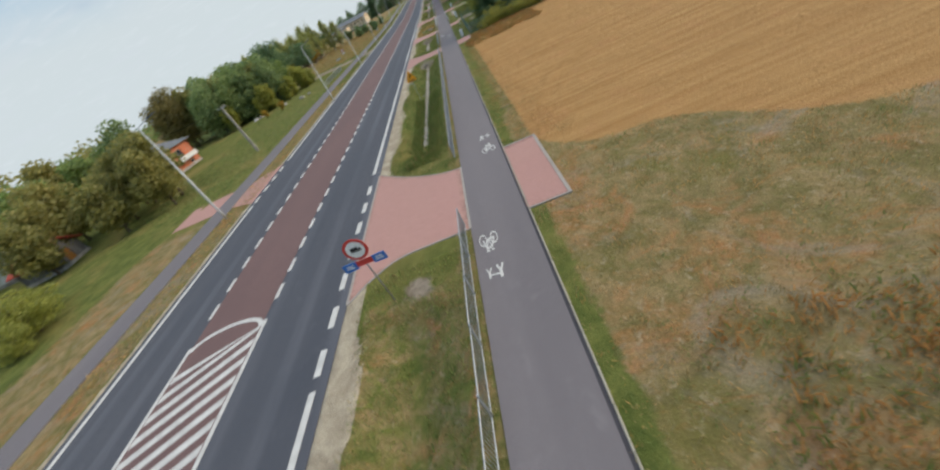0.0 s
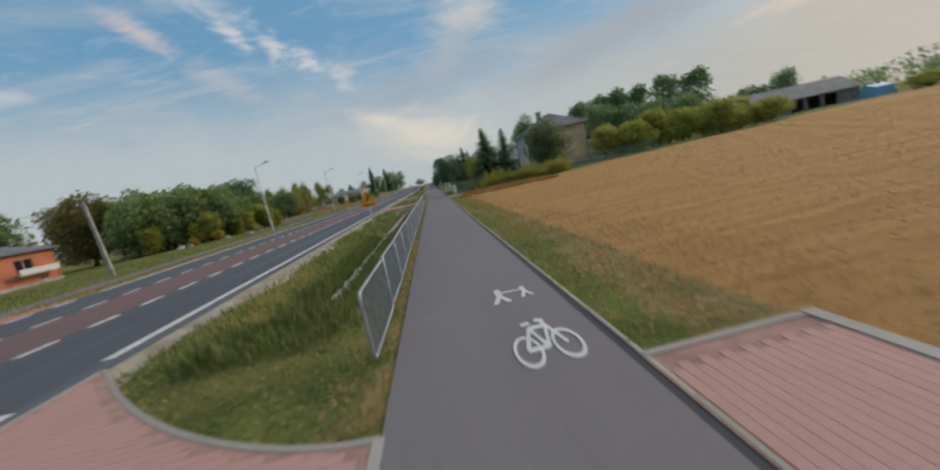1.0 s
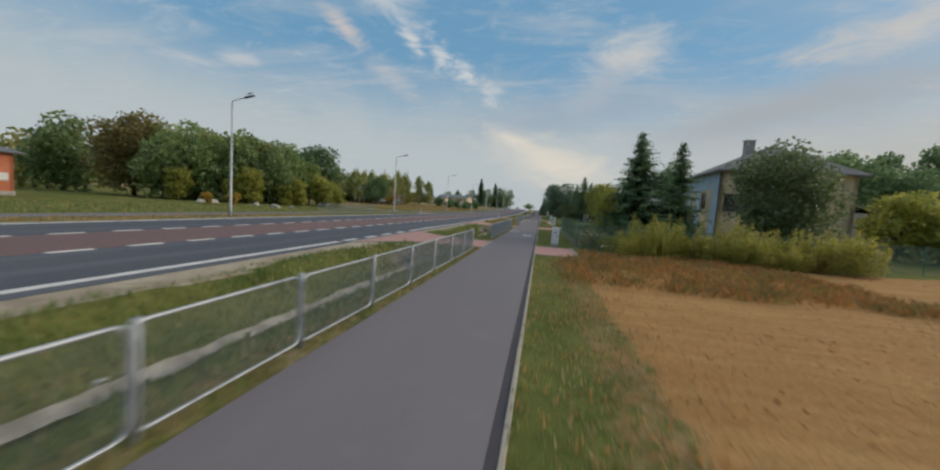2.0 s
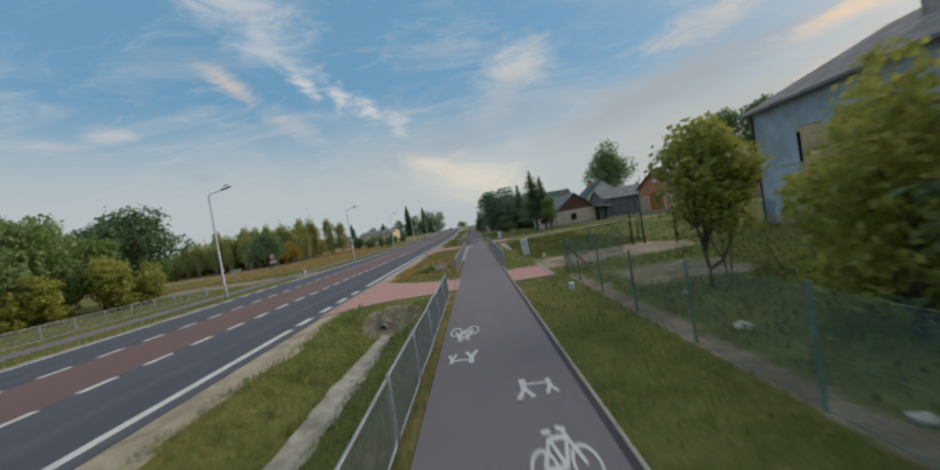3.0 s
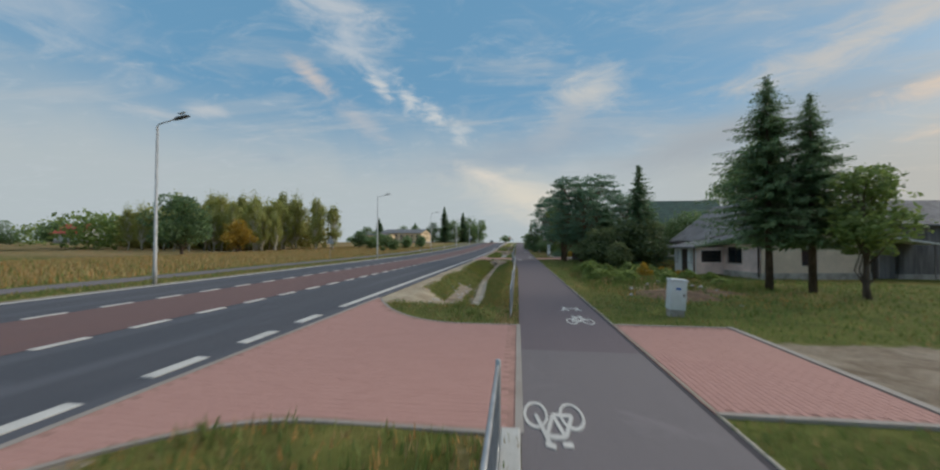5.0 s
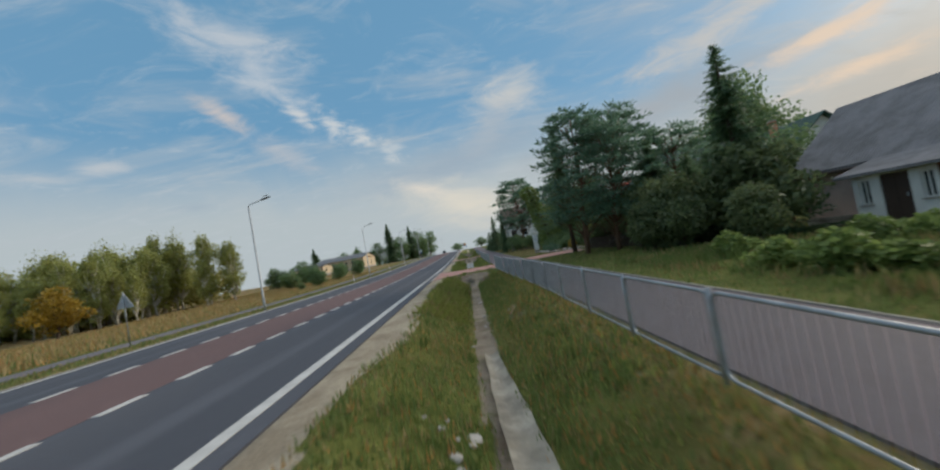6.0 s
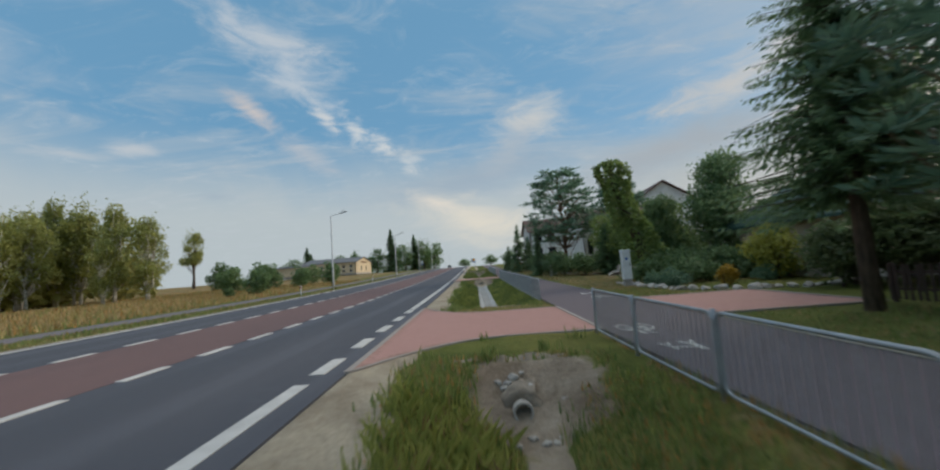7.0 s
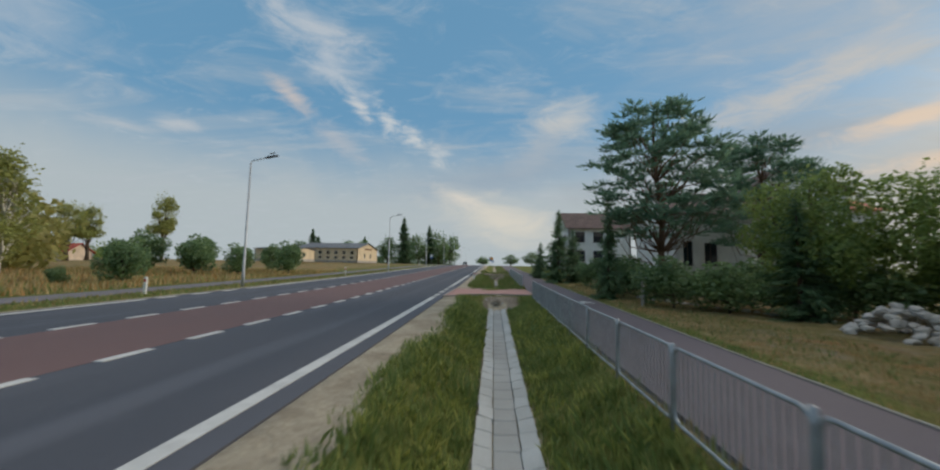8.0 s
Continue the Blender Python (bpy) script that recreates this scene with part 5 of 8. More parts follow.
repeat(woodB, [(-43.5, 60.5, 0.9, 1.15), (-38, 18, 0.8, 0.85), (-34, 8, 0.7, 0.65), (-43, 9, 0.9, 0.8), (-29.5, 11, 0.7, 0.75), (-31, 14.6, 0.85, 0.92), (-35, 17.5, 0.85, 0.9), (-37, 64.5, 0.8, 1.05), (-52, 60, 1.1, 1.25), (-41, 20, 0.9, 0.8), (-37, 13, 0.75, 0.7), (-46, 14, 1.0, 0.95), (-56, 12, 1.2, 1.1), (-64, 24, 1.2, 1.1), (-46, -6, 1.0, 0.8), (-40.5, 4, 0.8, 0.7), (-58, 0, 1.1, 0.95), (-72, 40, 1.3, 1.2), (-80, 18, 1.3, 1.2)])
oakB = broadleaf(13, 12.5, 4.6, "dark_leaf", n=5200, size=0.22, lobes=17, low=0.22, label="dark green tree with an open crown")
repeat(oakB, [(-40.5, 85, 1.3, 1.12), (-48, 88, 1.1, 1.0), (-50, 80, 1.0, 1.05), (-46, 76, 1.0, 1.0), (-54, 70, 1.1, 1.05)])
yel = broadleaf(14, 6.4, 1.9, "light_leaf", n=2600, size=0.17, lobes=24, low=0.03, trunks=2, weep=0.7, label="yellow-green bushy young tree")
repeat(yel, [(-31.6, 65.0, 1.1, 0.78), (-32.6, 63.4, 0.9, 0.62), (-35.2, 59.0, 1.2, 0.95), (-36.6, 57.6, 0.9, 0.66), (-42.0, 54.0, 1.1, 0.8), (-29.8, 70.0, 1.1, 0.80), (-31, 71, 1.1, 0.95), (-29.2, 73.5, 1.0, 0.6), (-37, 70, 1.0, 1.1), (-32, 77, 0.8, 0.8)])
gold = broadleaf(15, 1.7, 0.85, "autumn_leaf", n=1500, size=0.07, lobes=12, low=0.0, name="shrub", label="round golden shrub on the lawn", cat="shrub")
repeat(gold, [(-33.0, 49.6, 1.0, 1.0), (-28.8, 49.2, 1.05, 1.1)])
autumn = broadleaf(16, 6.4, 2.7, "autumn_leaf", n=2800, size=0.17, lobes=16, low=0.06, label="small tree in golden autumn leaves")
autumn.matrix_basis = spot(-48.0, 142, 0, 1.25, 1.05)
dround = broadleaf(17, 8.8, 3.9, "dark_leaf", n=4200, size=0.2, lobes=20, low=0.08, label="round dark green tree in the meadow")
repeat(dround, [(-46.8, 128.9, 1.3, 1.18), (-100, 176, 1.2, 0.9), (-125, 168, 1.5, 0.95), (-120, 150, 1.4, 0.9)])
birch = broadleaf(18, 12, 2.2, "birch_leaf", "birch_bark", n=4200, size=0.14, lobes=26, low=0.06, trunks=2, label="slender birch with white stems", weep=0.7, trunk_r=0.011)
birchB = broadleaf(19, 12.5, 1.9, "birch_leaf", "birch_bark", n=3600, size=0.14, lobes=24, low=0.07, trunks=1, label="slim birch at the edge of the wood", weep=0.8, trunk_r=0.010)
r_ = np.random.default_rng(5)
row = []
for i in range(26):
    t = i / 25
    row.append((-46 - 40 * t + r_.uniform(-3, 3), 160 + 6 * t + r_.uniform(-5, 6), r_.uniform(1.1, 1.5), r_.uniform(1.1, 1.38)))
repeat(birch, [(-39.5, 163.7, 1.35, 1.0), (-42.5, 161.0, 0.8, 0.75), (-50, 149, 1.0, 0.95)] + row[::2] + [(-57, 152, 1, 1.0), (-60, 158, 1, 0.95), (-52, 160, 1, 0.9), (-62, 146, 1.1, 1)])
repeat(birchB, row[1::2] + [(-66, 150, 1.0, 1.0), (-54, 156, 1.0, 0.95), (-50, 152, 0.9, 0.9), (-70, 160, 1.1, 1.05), (-46, 151, 0.8, 0.8), (-56, 164, 1, 0.95)] + [(-50 - 4.1 * i + r_.uniform(-1.5, 1.5), 157 + r_.uniform(-3, 3), r_.uniform(1.0, 1.35), r_.uniform(0.85, 1.1)) for i in range(11)])
rb = broadleaf(20, 3.1, 1.5, "dark_leaf", n=2600, size=0.10, lobes=18, low=0.0, name="shrub", label="round clipped-looking dark shrub in dry grass", cat="shrub")
repeat(rb, [(-21.9, 158.0, 1.0, 1.0), (-23.8, 155.8, 0.42, 0.42), (-28.5, 172, 1.5, 1.3), (-23, 171, 1.25, 1.1), (-33, 178, 1.6, 1.5), (-31.0, 167.0, 1.5, 1.2), (-20.5, 176, 1.3, 1.25), (-38, 176, 1.6, 1.6), (-26, 182, 1.2, 1.2)])
tall3 = broadleaf(21, 16.5, 3.4, "birch_leaf", n=6000, size=0.17, lobes=13, low=0.3, label="tall thin tree standing alone", weep=0.4)
repeat(tall3, [(-71, 213, 1.0, 1.0), (-84, 205, 1.1, 0.8), (-90, 214, 1.1, 0.85)])
farfir = spruce(22, 19, 5.2, label="distant tall fir beside the road", gap=0.5, size=0.5)
repeat(farfir, [(-42.5, 320, 1.2, 1.25), (-80, 300, 0.9, 0.8), (-62, 318, 0.8, 0.7), (-33, 340, 1.1, 1.15), (-86, 318, 1.0, 0.7), (-28, 362, 1, 0.9)])
farbr = broadleaf(23, 16, 5.6, "dark_leaf", n=1800, size=0.42, lobes=16, low=0.02, label="distant dark green tree")
repeat(farbr, [(-50, 318, 1.0, 0.95), (-37, 332, 1.0, 1.1), (-27, 338, 1.1, 1.25), (-60, 312, 1.0, 0.8), (-45, 340, 1.1, 1.0), (-22.5, 352, 1.2, 1.2), (-70, 316, 1.1, 0.75), (-96, 320, 1.3, 0.75),
               (14, 372, 1.0, 0.5), (26, 360, 1.1, 0.6), (-5, 430, 1.2, 0.5), (40, 340, 1.2, 0.8)])
# low woods along the horizon
def far_wood(name, pts, h, mat, seed, label):
    r = np.random.default_rng(seed)
    c = []
    for x, y in pts:
        k = 190
        d = rand_dirs(r, k)
        hh = h * r.uniform(0.7, 1.15)
        c.append(np.array([x, y, hh * 0.5]) + d * np.array([hh * 0.55, hh * 0.55, hh * 0.5]) * r.uniform(0.5, 1, (k, 1)))
    c = np.concatenate(c)
    ob = new(name, leaf_mesh(name, c, h * 0.06, M[mat], r))
    return tagged(ob, label, "woodland", kind="stuff")


w1 = [(-95 - 3.2 * i + r_.uniform(-5, 5), 150 + 5.0 * i + r_.uniform(-8, 8)) for i in range(40)] + [(-130 - r_.uniform(0, 160), 90 + r_.uniform(0, 120)) for i in range(60)]
far_wood("far_woods", w1, 11, "green_leaf", 31, "distant mixed woodland beyond the meadow")
w2 = [(-56 - 1.6 * i + r_.uniform(-3, 3), 165 + 0.5 * i + r_.uniform(-4, 6)) for i in range(34)] + [(-80 - r_.uniform(0, 40), 172 + r_.uniform(0, 12)) for i in range(20)]
far_wood("birch_woods", w2, 12.5, "birch_leaf", 32, "birch wood thinning towards the meadow")
w4 = [(-78 - r_.uniform(0, 70), -25 + r_.uniform(0, 110)) for i in range(70)]
far_wood("far_woods", w4, 13, "olive_leaf", 34, "distant olive green woodland across the road")
w3 = [(60 + 7 * i + r_.uniform(-4, 4), 150 + r_.uniform(-12, 22) - 0.6 * i) for i in range(34)] + [(150 + r_.uniform(0, 160), 30 + r_.uniform(0, 120)) for i in range(60)]
far_wood("far_woods", w3, 10, "dark_leaf", 33, "distant dark woodland behind the farmyards")

# --- path side: the yard behind the wire fence -----------------------------
sp1 = spruce(41, 8.6, 2.75, label="dark green spruce in the yard", gap=0.17, size=0.21)
repeat(sp1, [(15.1, 36.9, 1.12, 0.92)])
sp2 = spruce(42, 8.0, 2.3, label="narrow dark spruce beside the house", gap=0.17, size=0.21)
sp2.matrix_basis = spot(17.9, 37.5, 0, 1.0, 0.92)
lb = broadleaf(43, 5.2, 2.2, "light_leaf", n=3600, size=0.12, lobes=18, low=0.02, name="shrub", label="bright yellow-green lilac bush by the fence", cat="shrub")
repeat(lb, [(-28.2, -9.0, 1.0, 0.62), (-31.0, -6.4, 1.0, 0.6), (-26.6, -11.6, 0.7, 0.45), (-32.5, -11.0, 1.1, 0.7), (13.5, 38.6, 0.60, 0.85), (14.6, 40.0, 0.6, 0.8), (16.6, 35.2, 0.5, 0.36)])
yt = broadleaf(78, 5.2, 1.7, "light_leaf", n=3800, size=0.11, lobes=20, low=0.22, label="slender leafy young tree behind the wire fence", trunks=2, trunk_r=0.008)
repeat(yt, [(13.4, 43.2, 0.85, 0.92), (14.9, 44.8, 0.75, 0.9)])
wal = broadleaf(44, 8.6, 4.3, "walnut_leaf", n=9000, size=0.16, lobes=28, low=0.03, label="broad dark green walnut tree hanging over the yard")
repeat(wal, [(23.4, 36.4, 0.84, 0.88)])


def goldenrod(seed, h=2.4, rad=0.8, stems=17):
    """A stand of leafy stems, arching outwards, with feathery tops."""
    r = np.random.default_rng(seed)
    ob = base("tall_weed", "tall yellow-green goldenrod weeds beside the field", "weed", group="tall weeds")
    stalk, c, u = Mesh(), [], []
    for k in range(stems):
        a, q, hh = r.uniform(0, 2 * math.pi), rad * math.sqrt(r.uniform(0, 1)), h * r.uniform(0.55, 1.0)
        foot = np.array([q * math.cos(a) * 0.7, q * math.sin(a) * 0.7, -0.05])
        tip = foot + np.array([math.cos(a) * 0.22 * hh * r.uniform(0, 1), math.sin(a) * 0.22 * hh * r.uniform(0, 1), hh])
        line = np.array(wavy(foot, tip, r, 5, 0.03))
        stalk.tube([tuple(p) for p in line], [0.009, 0.008, 0.006, 0.004, 0.002], 3, False)
        m = int(70 * hh / h)
        t = r.uniform(0.08, 1.0, m) ** 0.75
        p = np.stack([np.interp(t, np.linspace(0, 1, 5), line[:, i]) for i in range(3)], -1)
        d = rand_dirs(r, m)
        d[:, 2] = np.abs(d[:, 2]) * 0.5 + 0.15 - 0.5 * (t < 0.5)
        c.append(p + d * (0.05 + 0.17 * (1 - t) ** 0.5 * r.uniform(0.3, 1.2, m))[:, None]), u.append(unit(d))
    tagged(put("stems", stalk, M["olive_leaf"], ob), kind="stuff")
    c, u = np.concatenate(c), np.concatenate(u)
    L = r.uniform(0.045, 0.095, len(c))
    P, F = kites(c, u, unit(np.cross(u, rand_dirs(r, len(c)))), L, L * 0.36)
    new("leaves", big_mesh("leaves", P, F, M["goldenrod"])).parent = ob
    return ob


r_w = np.random.default_rng(45)
stand = [(12.1, 29.9, 0.7, 0.50), (12.7, 29.5, 0.8, 0.62), (13.2, 30.2, 0.8, 0.66), (12.9, 28.9, 0.7, 0.48), (13.7, 29.2, 0.8, 0.62), (14.0, 30.2, 0.9, 0.9)]
for i in range(40):
    gx = 14.2 + 9.0 * (i % 20) / 19 + r_w.uniform(-0.25, 0.25)
    stand.append((gx, 30.6 - 1.5 * (i // 20) + r_w.uniform(-0.4, 0.4) - 0.06 * (gx - 14), r_w.uniform(0.8, 1.15), r_w.uniform(0.50, 1.08) - 0.10 * (i // 20)))
repeat(goldenrod(45), stand[::2])
repeat(goldenrod(46, 2.2, 0.9, 15), stand[1::2])
hedge = broadleaf(46, 6.5, 3.2, "light_leaf", n=3000, size=0.20, lobes=20, low=0.0, name="shrub", label="tall uneven hedge bush behind the stubble field", cat="shrub")
repeat(hedge, [(36.4, 41.0, 0.7, 0.62), (40.6, 41.6, 0.75, 0.7), (46.2, 43.4, 0.8, 0.72), (52.2, 43.4, 0.8, 0.66), (58.2, 44.6, 0.8, 0.7), (63.6, 45.4, 0.7, 0.55), (34.5, 42, 0.9, 0.85), (38, 40, 0.9, 0.8), (43, 43, 1.05, 1.0), (49, 44, 1.0, 0.9), (55, 43, 1.1, 0.95), (61, 46, 1.0, 0.9), (66, 45, 0.9, 0.7), (104, 50, 1.3, 0.5), (112, 50, 1.3, 0.5), (121, 50, 1.5, 0.5), (131, 50, 1.5, 0.55)])
w6 = [(-24 - 2.3 * i + r_.uniform(-3, 3), 352 + r_.uniform(-8, 14)) for i in range(44)]
far_wood("far_woods", w6, 9.0, "dark_leaf", 36, "dark line of trees beyond the crest")
w5 = [(-50 - 1.5 * i + r_.uniform(-3, 3), 172 + r_.uniform(-3, 8)) for i in range(40)]
far_wood("far_woods", w5, 9.5, "olive_leaf", 35, "dense olive green wood behind the birches")
hoak = broadleaf(47, 9, 3.6, "dark_leaf", n=3400, size=0.21, lobes=24, low=0.04, label="dark tree standing behind the hedge")
repeat(hoak, [(41, 57, 1.1, 1.2), (46, 56, 1.0, 1.05), (54, 58, 1.1, 1.05), (51, 57, 0.9, 0.95), (62, 60, 1.0, 1.05), (67, 68, 1.2, 1.15), (84, 68, 1.6, 0.95), (91, 66, 0.9, 1.2)])
# --- farmyards further on ---------------------------------------------------
d3 = broadleaf(48, 12.5, 4.6, "dark_leaf", n=5600, size=0.2, lobes=24, low=0.04, label="dense dark tree beside the path")
repeat(d3, [(21.5, 124.5, 0.6, 0.5), (24, 119, 0.7, 0.52)])
st = broadleaf(50, 6.2, 2.0, "green_leaf", n=2600, size=0.13, lobes=14, low=0.28, label="small round fruit tree on the grass")
repeat(st, [(19.5, 92.6, 0.9, 0.86)])
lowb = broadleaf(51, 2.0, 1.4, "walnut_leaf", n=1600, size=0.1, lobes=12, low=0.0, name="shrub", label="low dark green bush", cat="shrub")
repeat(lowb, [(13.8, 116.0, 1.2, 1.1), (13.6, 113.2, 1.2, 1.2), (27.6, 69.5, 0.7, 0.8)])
gard = broadleaf(52, 0.75, 0.75, "green_leaf", n=900, size=0.075, lobes=10, low=0.0, name="garden_plant", label="overgrown leafy garden plants by the house", cat="plant")
gp = []
for i in range(26):
    gp.append((r_.uniform(10.4, 17.5), r_.uniform(96.5, 109), r_.uniform(0.6, 1.2), r_.uniform(0.5, 1.1)))
repeat(gard, gp)
bank_bush = broadleaf(79, 0.8, 0.8, "green_leaf", n=1500, size=0.055, lobes=14, low=0.0, name="weed_bush", label="low dark green weeds beside the pipe mouth", cat="weed")
repeat(bank_bush, [(3.1, 61.2, 0.75, 0.7), (3.4, 62.3, 0.55, 0.75), (2.7, 60.6, 0.55, 0.5)])
gyel = broadleaf(53, 0.9, 0.55, "autumn_leaf", n=700, size=0.05, lobes=8, low=0.0, name="garden_plant", label="clump of yellow garden flowers", cat="plant")
repeat(gyel, [(16.6, 104.8, 1.1, 0.9), (17.4, 104.0, 1.0, 0.8), (14.2, 101.8, 0.8, 1.2)])
oak = broadleaf(54, 15, 6.4, "dark_leaf", n=7000, size=0.27, lobes=28, low=0.16, label="large old oak behind the houses")
oak.matrix_basis = spot(55.4, 161, 0, 1.2, 1.52)
lt = broadleaf(55, 8, 3.0, "light_leaf", n=2200, size=0.2, lobes=14, low=0.1, label="yellow-green tree behind the white house")
repeat(lt, [(46, 138, 1.0, 1.0), (60, 150, 1.0, 0.8)])
bt = broadleaf(56, 13, 4.0, "dark_leaf", n=3600, size=0.25, lobes=19, low=0.06, label="tall dark tree behind the brick barn", weep=0.3)
repeat(bt, [(60.5, 110.4, 1.3, 1.45), (65.5, 106.5, 1.3, 1.5), (70, 102.5, 1.4, 1.55), (75.2, 98.4, 1.3, 1.45), (79.5, 92.6, 1.4, 1.5), (73.7, 106.3, 1.4, 1.45), (84.5, 86.1, 1.4, 1.42), (66.5, 97.0, 0.8, 0.7), (71.0, 91.4, 0.85, 0.7)])
yfir = spruce(57, 4.2, 1.5, label="small dark fir on the yard grass")
yfir.matrix_basis = spot(29.5, 68.0)
# --- pink house garden and the group of conifers -----------------------------
big1 = spruce(58, 10.4, 3.9, label="tall dark spruce in front of the pink house", size=0.14, gap=0.13, low=0.27)
big1.matrix_basis = spot(17.6, 95.2, 0, 0.93, 0.98)
big1b = spruce(59, 10.5, 3.4, label="tall dark spruce beside the first one", size=0.16, gap=0.15, low=0.27)
big1b.matrix_basis = spot(19.0, 94.6, 0, 0.86, 0.86)
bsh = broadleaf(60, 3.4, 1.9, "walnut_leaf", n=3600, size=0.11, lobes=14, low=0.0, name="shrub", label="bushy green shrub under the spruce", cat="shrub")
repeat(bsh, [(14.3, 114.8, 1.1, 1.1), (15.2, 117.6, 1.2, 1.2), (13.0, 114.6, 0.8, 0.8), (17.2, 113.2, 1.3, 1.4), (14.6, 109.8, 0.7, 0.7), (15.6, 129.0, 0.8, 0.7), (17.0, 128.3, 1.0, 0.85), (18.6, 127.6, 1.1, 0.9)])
s5t = spruce(61, 9.8, 2.7, label="dark spruce in the front garden", size=0.19, gap=0.18)
repeat(s5t, [(17.7, 114.2, 1.1, 1.04), (18.6, 117.8, 0.85, 0.55)])
p5 = pine(62, 11.6, 3.3, label="tall bluish pine with a bare lower trunk", low=0.22, tufts=215)
repeat(p5, [(11.5, 120.8, 0.88, 0.85), (13.1, 119.5, 0.8, 0.72), (15.6, 123.6, 0.95, 0.9), (18.6, 121.5, 0.9, 0.66)])
s6t = spruce(63, 9.2, 2.7, label="blue-green spruce by the garden fence", size=0.24)
s7t = spruce(75, 10.2, 3.1, label="tall spruce by the driveway with bare lower trunk", low=0.27, size=0.135, gap=0.12)
s7t.matrix_basis = spot(11.6, 124.2)
repeat(s6t, [(16.5, 116.4, 0.9, 0.56), (20.2, 119.0, 0.9, 0.64), (15.6, 118.6, 0.9, 0.72)])
# --- garden with the ivy column ------------------------------------------------
def ivy_column():
    """A dead trunk wrapped thickly in ivy."""
    r = np.random.default_rng(64)
    ob = base("ivy_column", "thick column of green ivy climbing an old trunk", "ivy", spot(13.3, 138.6, 0, 1.15, 1.0))
    axis = lambda t: np.stack([-1.35 * t + 0.14 * np.sin(t * 6), 0.2 * t, 7.6 * t], -1)
    put("trunk", Mesh().tube([tuple(axis(np.array(t))) for t in np.linspace(0, 0.97, 7)], [0.3, 0.28, 0.25, 0.22, 0.2, 0.18, 0.1], 8), M["bark"], ob)
    n = 5200
    t = r.uniform(0, 1, n) ** 0.85
    a = r.uniform(0, 2 * math.pi, n)
    q = (0.62 + 0.75 * (1 - t) ** 2.4 + 0.2 * np.exp(-((t - 0.92) / 0.1) ** 2)) * (1 + 0.16 * np.sin(a * 3 + t * 11) + 0.12 * np.sin(a * 5 - t * 17)) * r.uniform(0.82, 1.06, n)
    q *= np.where(t > 0.95, np.sqrt(np.clip((1.0 - t) / 0.05, 0, 1)), 1)
    c = axis(t) + np.stack([q * np.cos(a), q * np.sin(a), r.normal(size=n) * 0.05], -1)
    crown = new("ivy", leaf_mesh("ivy", c, 0.12, M["green_leaf"], r, 0.2, 0.4))
    crown.parent = ob


ivy_column()
gb = broadleaf(65, 8.2, 2.9, "dark_leaf", n=13000, size=0.105, lobes=30, low=0.08, label="dense round green garden tree")
repeat(gb, [(18.6, 139.4, 0.85, 1.03), (15.6, 141.2, 0.68, 0.72)])
jun = broadleaf(66, 1.9, 1.7, "dark_leaf", n=1900, size=0.11, lobes=14, low=0.0, name="shrub", label="spreading dark juniper in the rock garden", cat="shrub")
repeat(jun, [(13.4, 137.4, 1.0, 1.0), (15.2, 138.2, 1.1, 1.1), (16.8, 136.6, 1.1, 1.05), (14.3, 135.6, 0.9, 0.8), (18.4, 137.8, 1.0, 1.2), (16.0, 140.6, 1.0, 1.5), (18.2, 135.0, 0.9, 0.9)])
blu = broadleaf(67, 0.8, 1.0, "pine_needle", n=1300, size=0.07, lobes=10, low=0.0, name="shrub", label="low blue-green creeping juniper on the stones", cat="shrub")
repeat(blu, [(12.2, 133.4, 0.9, 0.9), (11.7, 134.4, 0.7, 0.8), (16.2, 133.3, 0.7, 0.8)])
yb = broadleaf(68, 0.85, 0.48, "autumn_leaf", n=900, size=0.05, lobes=9, low=0.0, name="shrub", label="small round golden shrub on the rock wall", cat="shrub")
yb.matrix_basis = spot(13.6, 132.0, 0, 1.15, 1.15)
yb2 = broadleaf(69, 2.6, 1.5, "light_leaf", n=2000, size=0.09, lobes=12, low=0.0, name="shrub", label="yellow-green thuja bush in the garden", cat="shrub")
repeat(yb2, [(17.0, 133.4, 1.0, 1.0)])
p7 = pine(70, 12.0, 3.9, label="spreading pine with an open dark crown", low=0.31, tufts=270, lean=0.04, size=0.28)
repeat(p7, [(12.9, 156.2, 1.0, 0.95), (20.3, 158.5, 0.85, 0.84)])
fr8 = broadleaf(71, 6.0, 2.5, "green_leaf", n=11000, size=0.09, lobes=20, low=0.12, label="leafy fruit tree turning olive")
repeat(fr8, [(15.8, 149.8, 0.9, 1.05), (18.9, 147.6, 1.1, 1.05)])
cn8 = spruce(72, 6.9, 1.9, label="pointed dark spruce beside the path", size=0.22)
repeat(cn8, [(9.3, 170.2, 1.0, 1.0), (9.6, 155.6, 0.55, 0.86), (11.0, 171.5, 1.0, 0.75), (14.6, 149.0, 0.8, 0.66), (8.6, 178, 0.8, 0.6)])
ub8 = broadleaf(73, 2.4, 1.7, "dark_leaf", n=2400, size=0.1, lobes=14, low=0.0, name="shrub", label="dark overgrown hedge bush along the plot", cat="shrub")
repeat(ub8, [(11.4, 152.0, 1.0, 1.0), (13.0, 150.6, 1.1, 0.9), (10.9, 157.0, 0.9, 1.0), (15.4, 152.8, 1.2, 1.0), (17.0, 149.6, 1.2, 0.9), (12.0, 160.0, 1.0, 1.1), (19.4, 149.0, 1.2, 1.0), (20.5, 145.5, 1.4, 1.2), (11.8, 166, 1.0, 1.0)])
yh8 = broadleaf(74, 1.1, 1.2, "light_leaf", n=1200, size=0.07, lobes=10, low=0.0, name="shrub", label="low yellow-flowering hedge beside the path", cat="shrub")
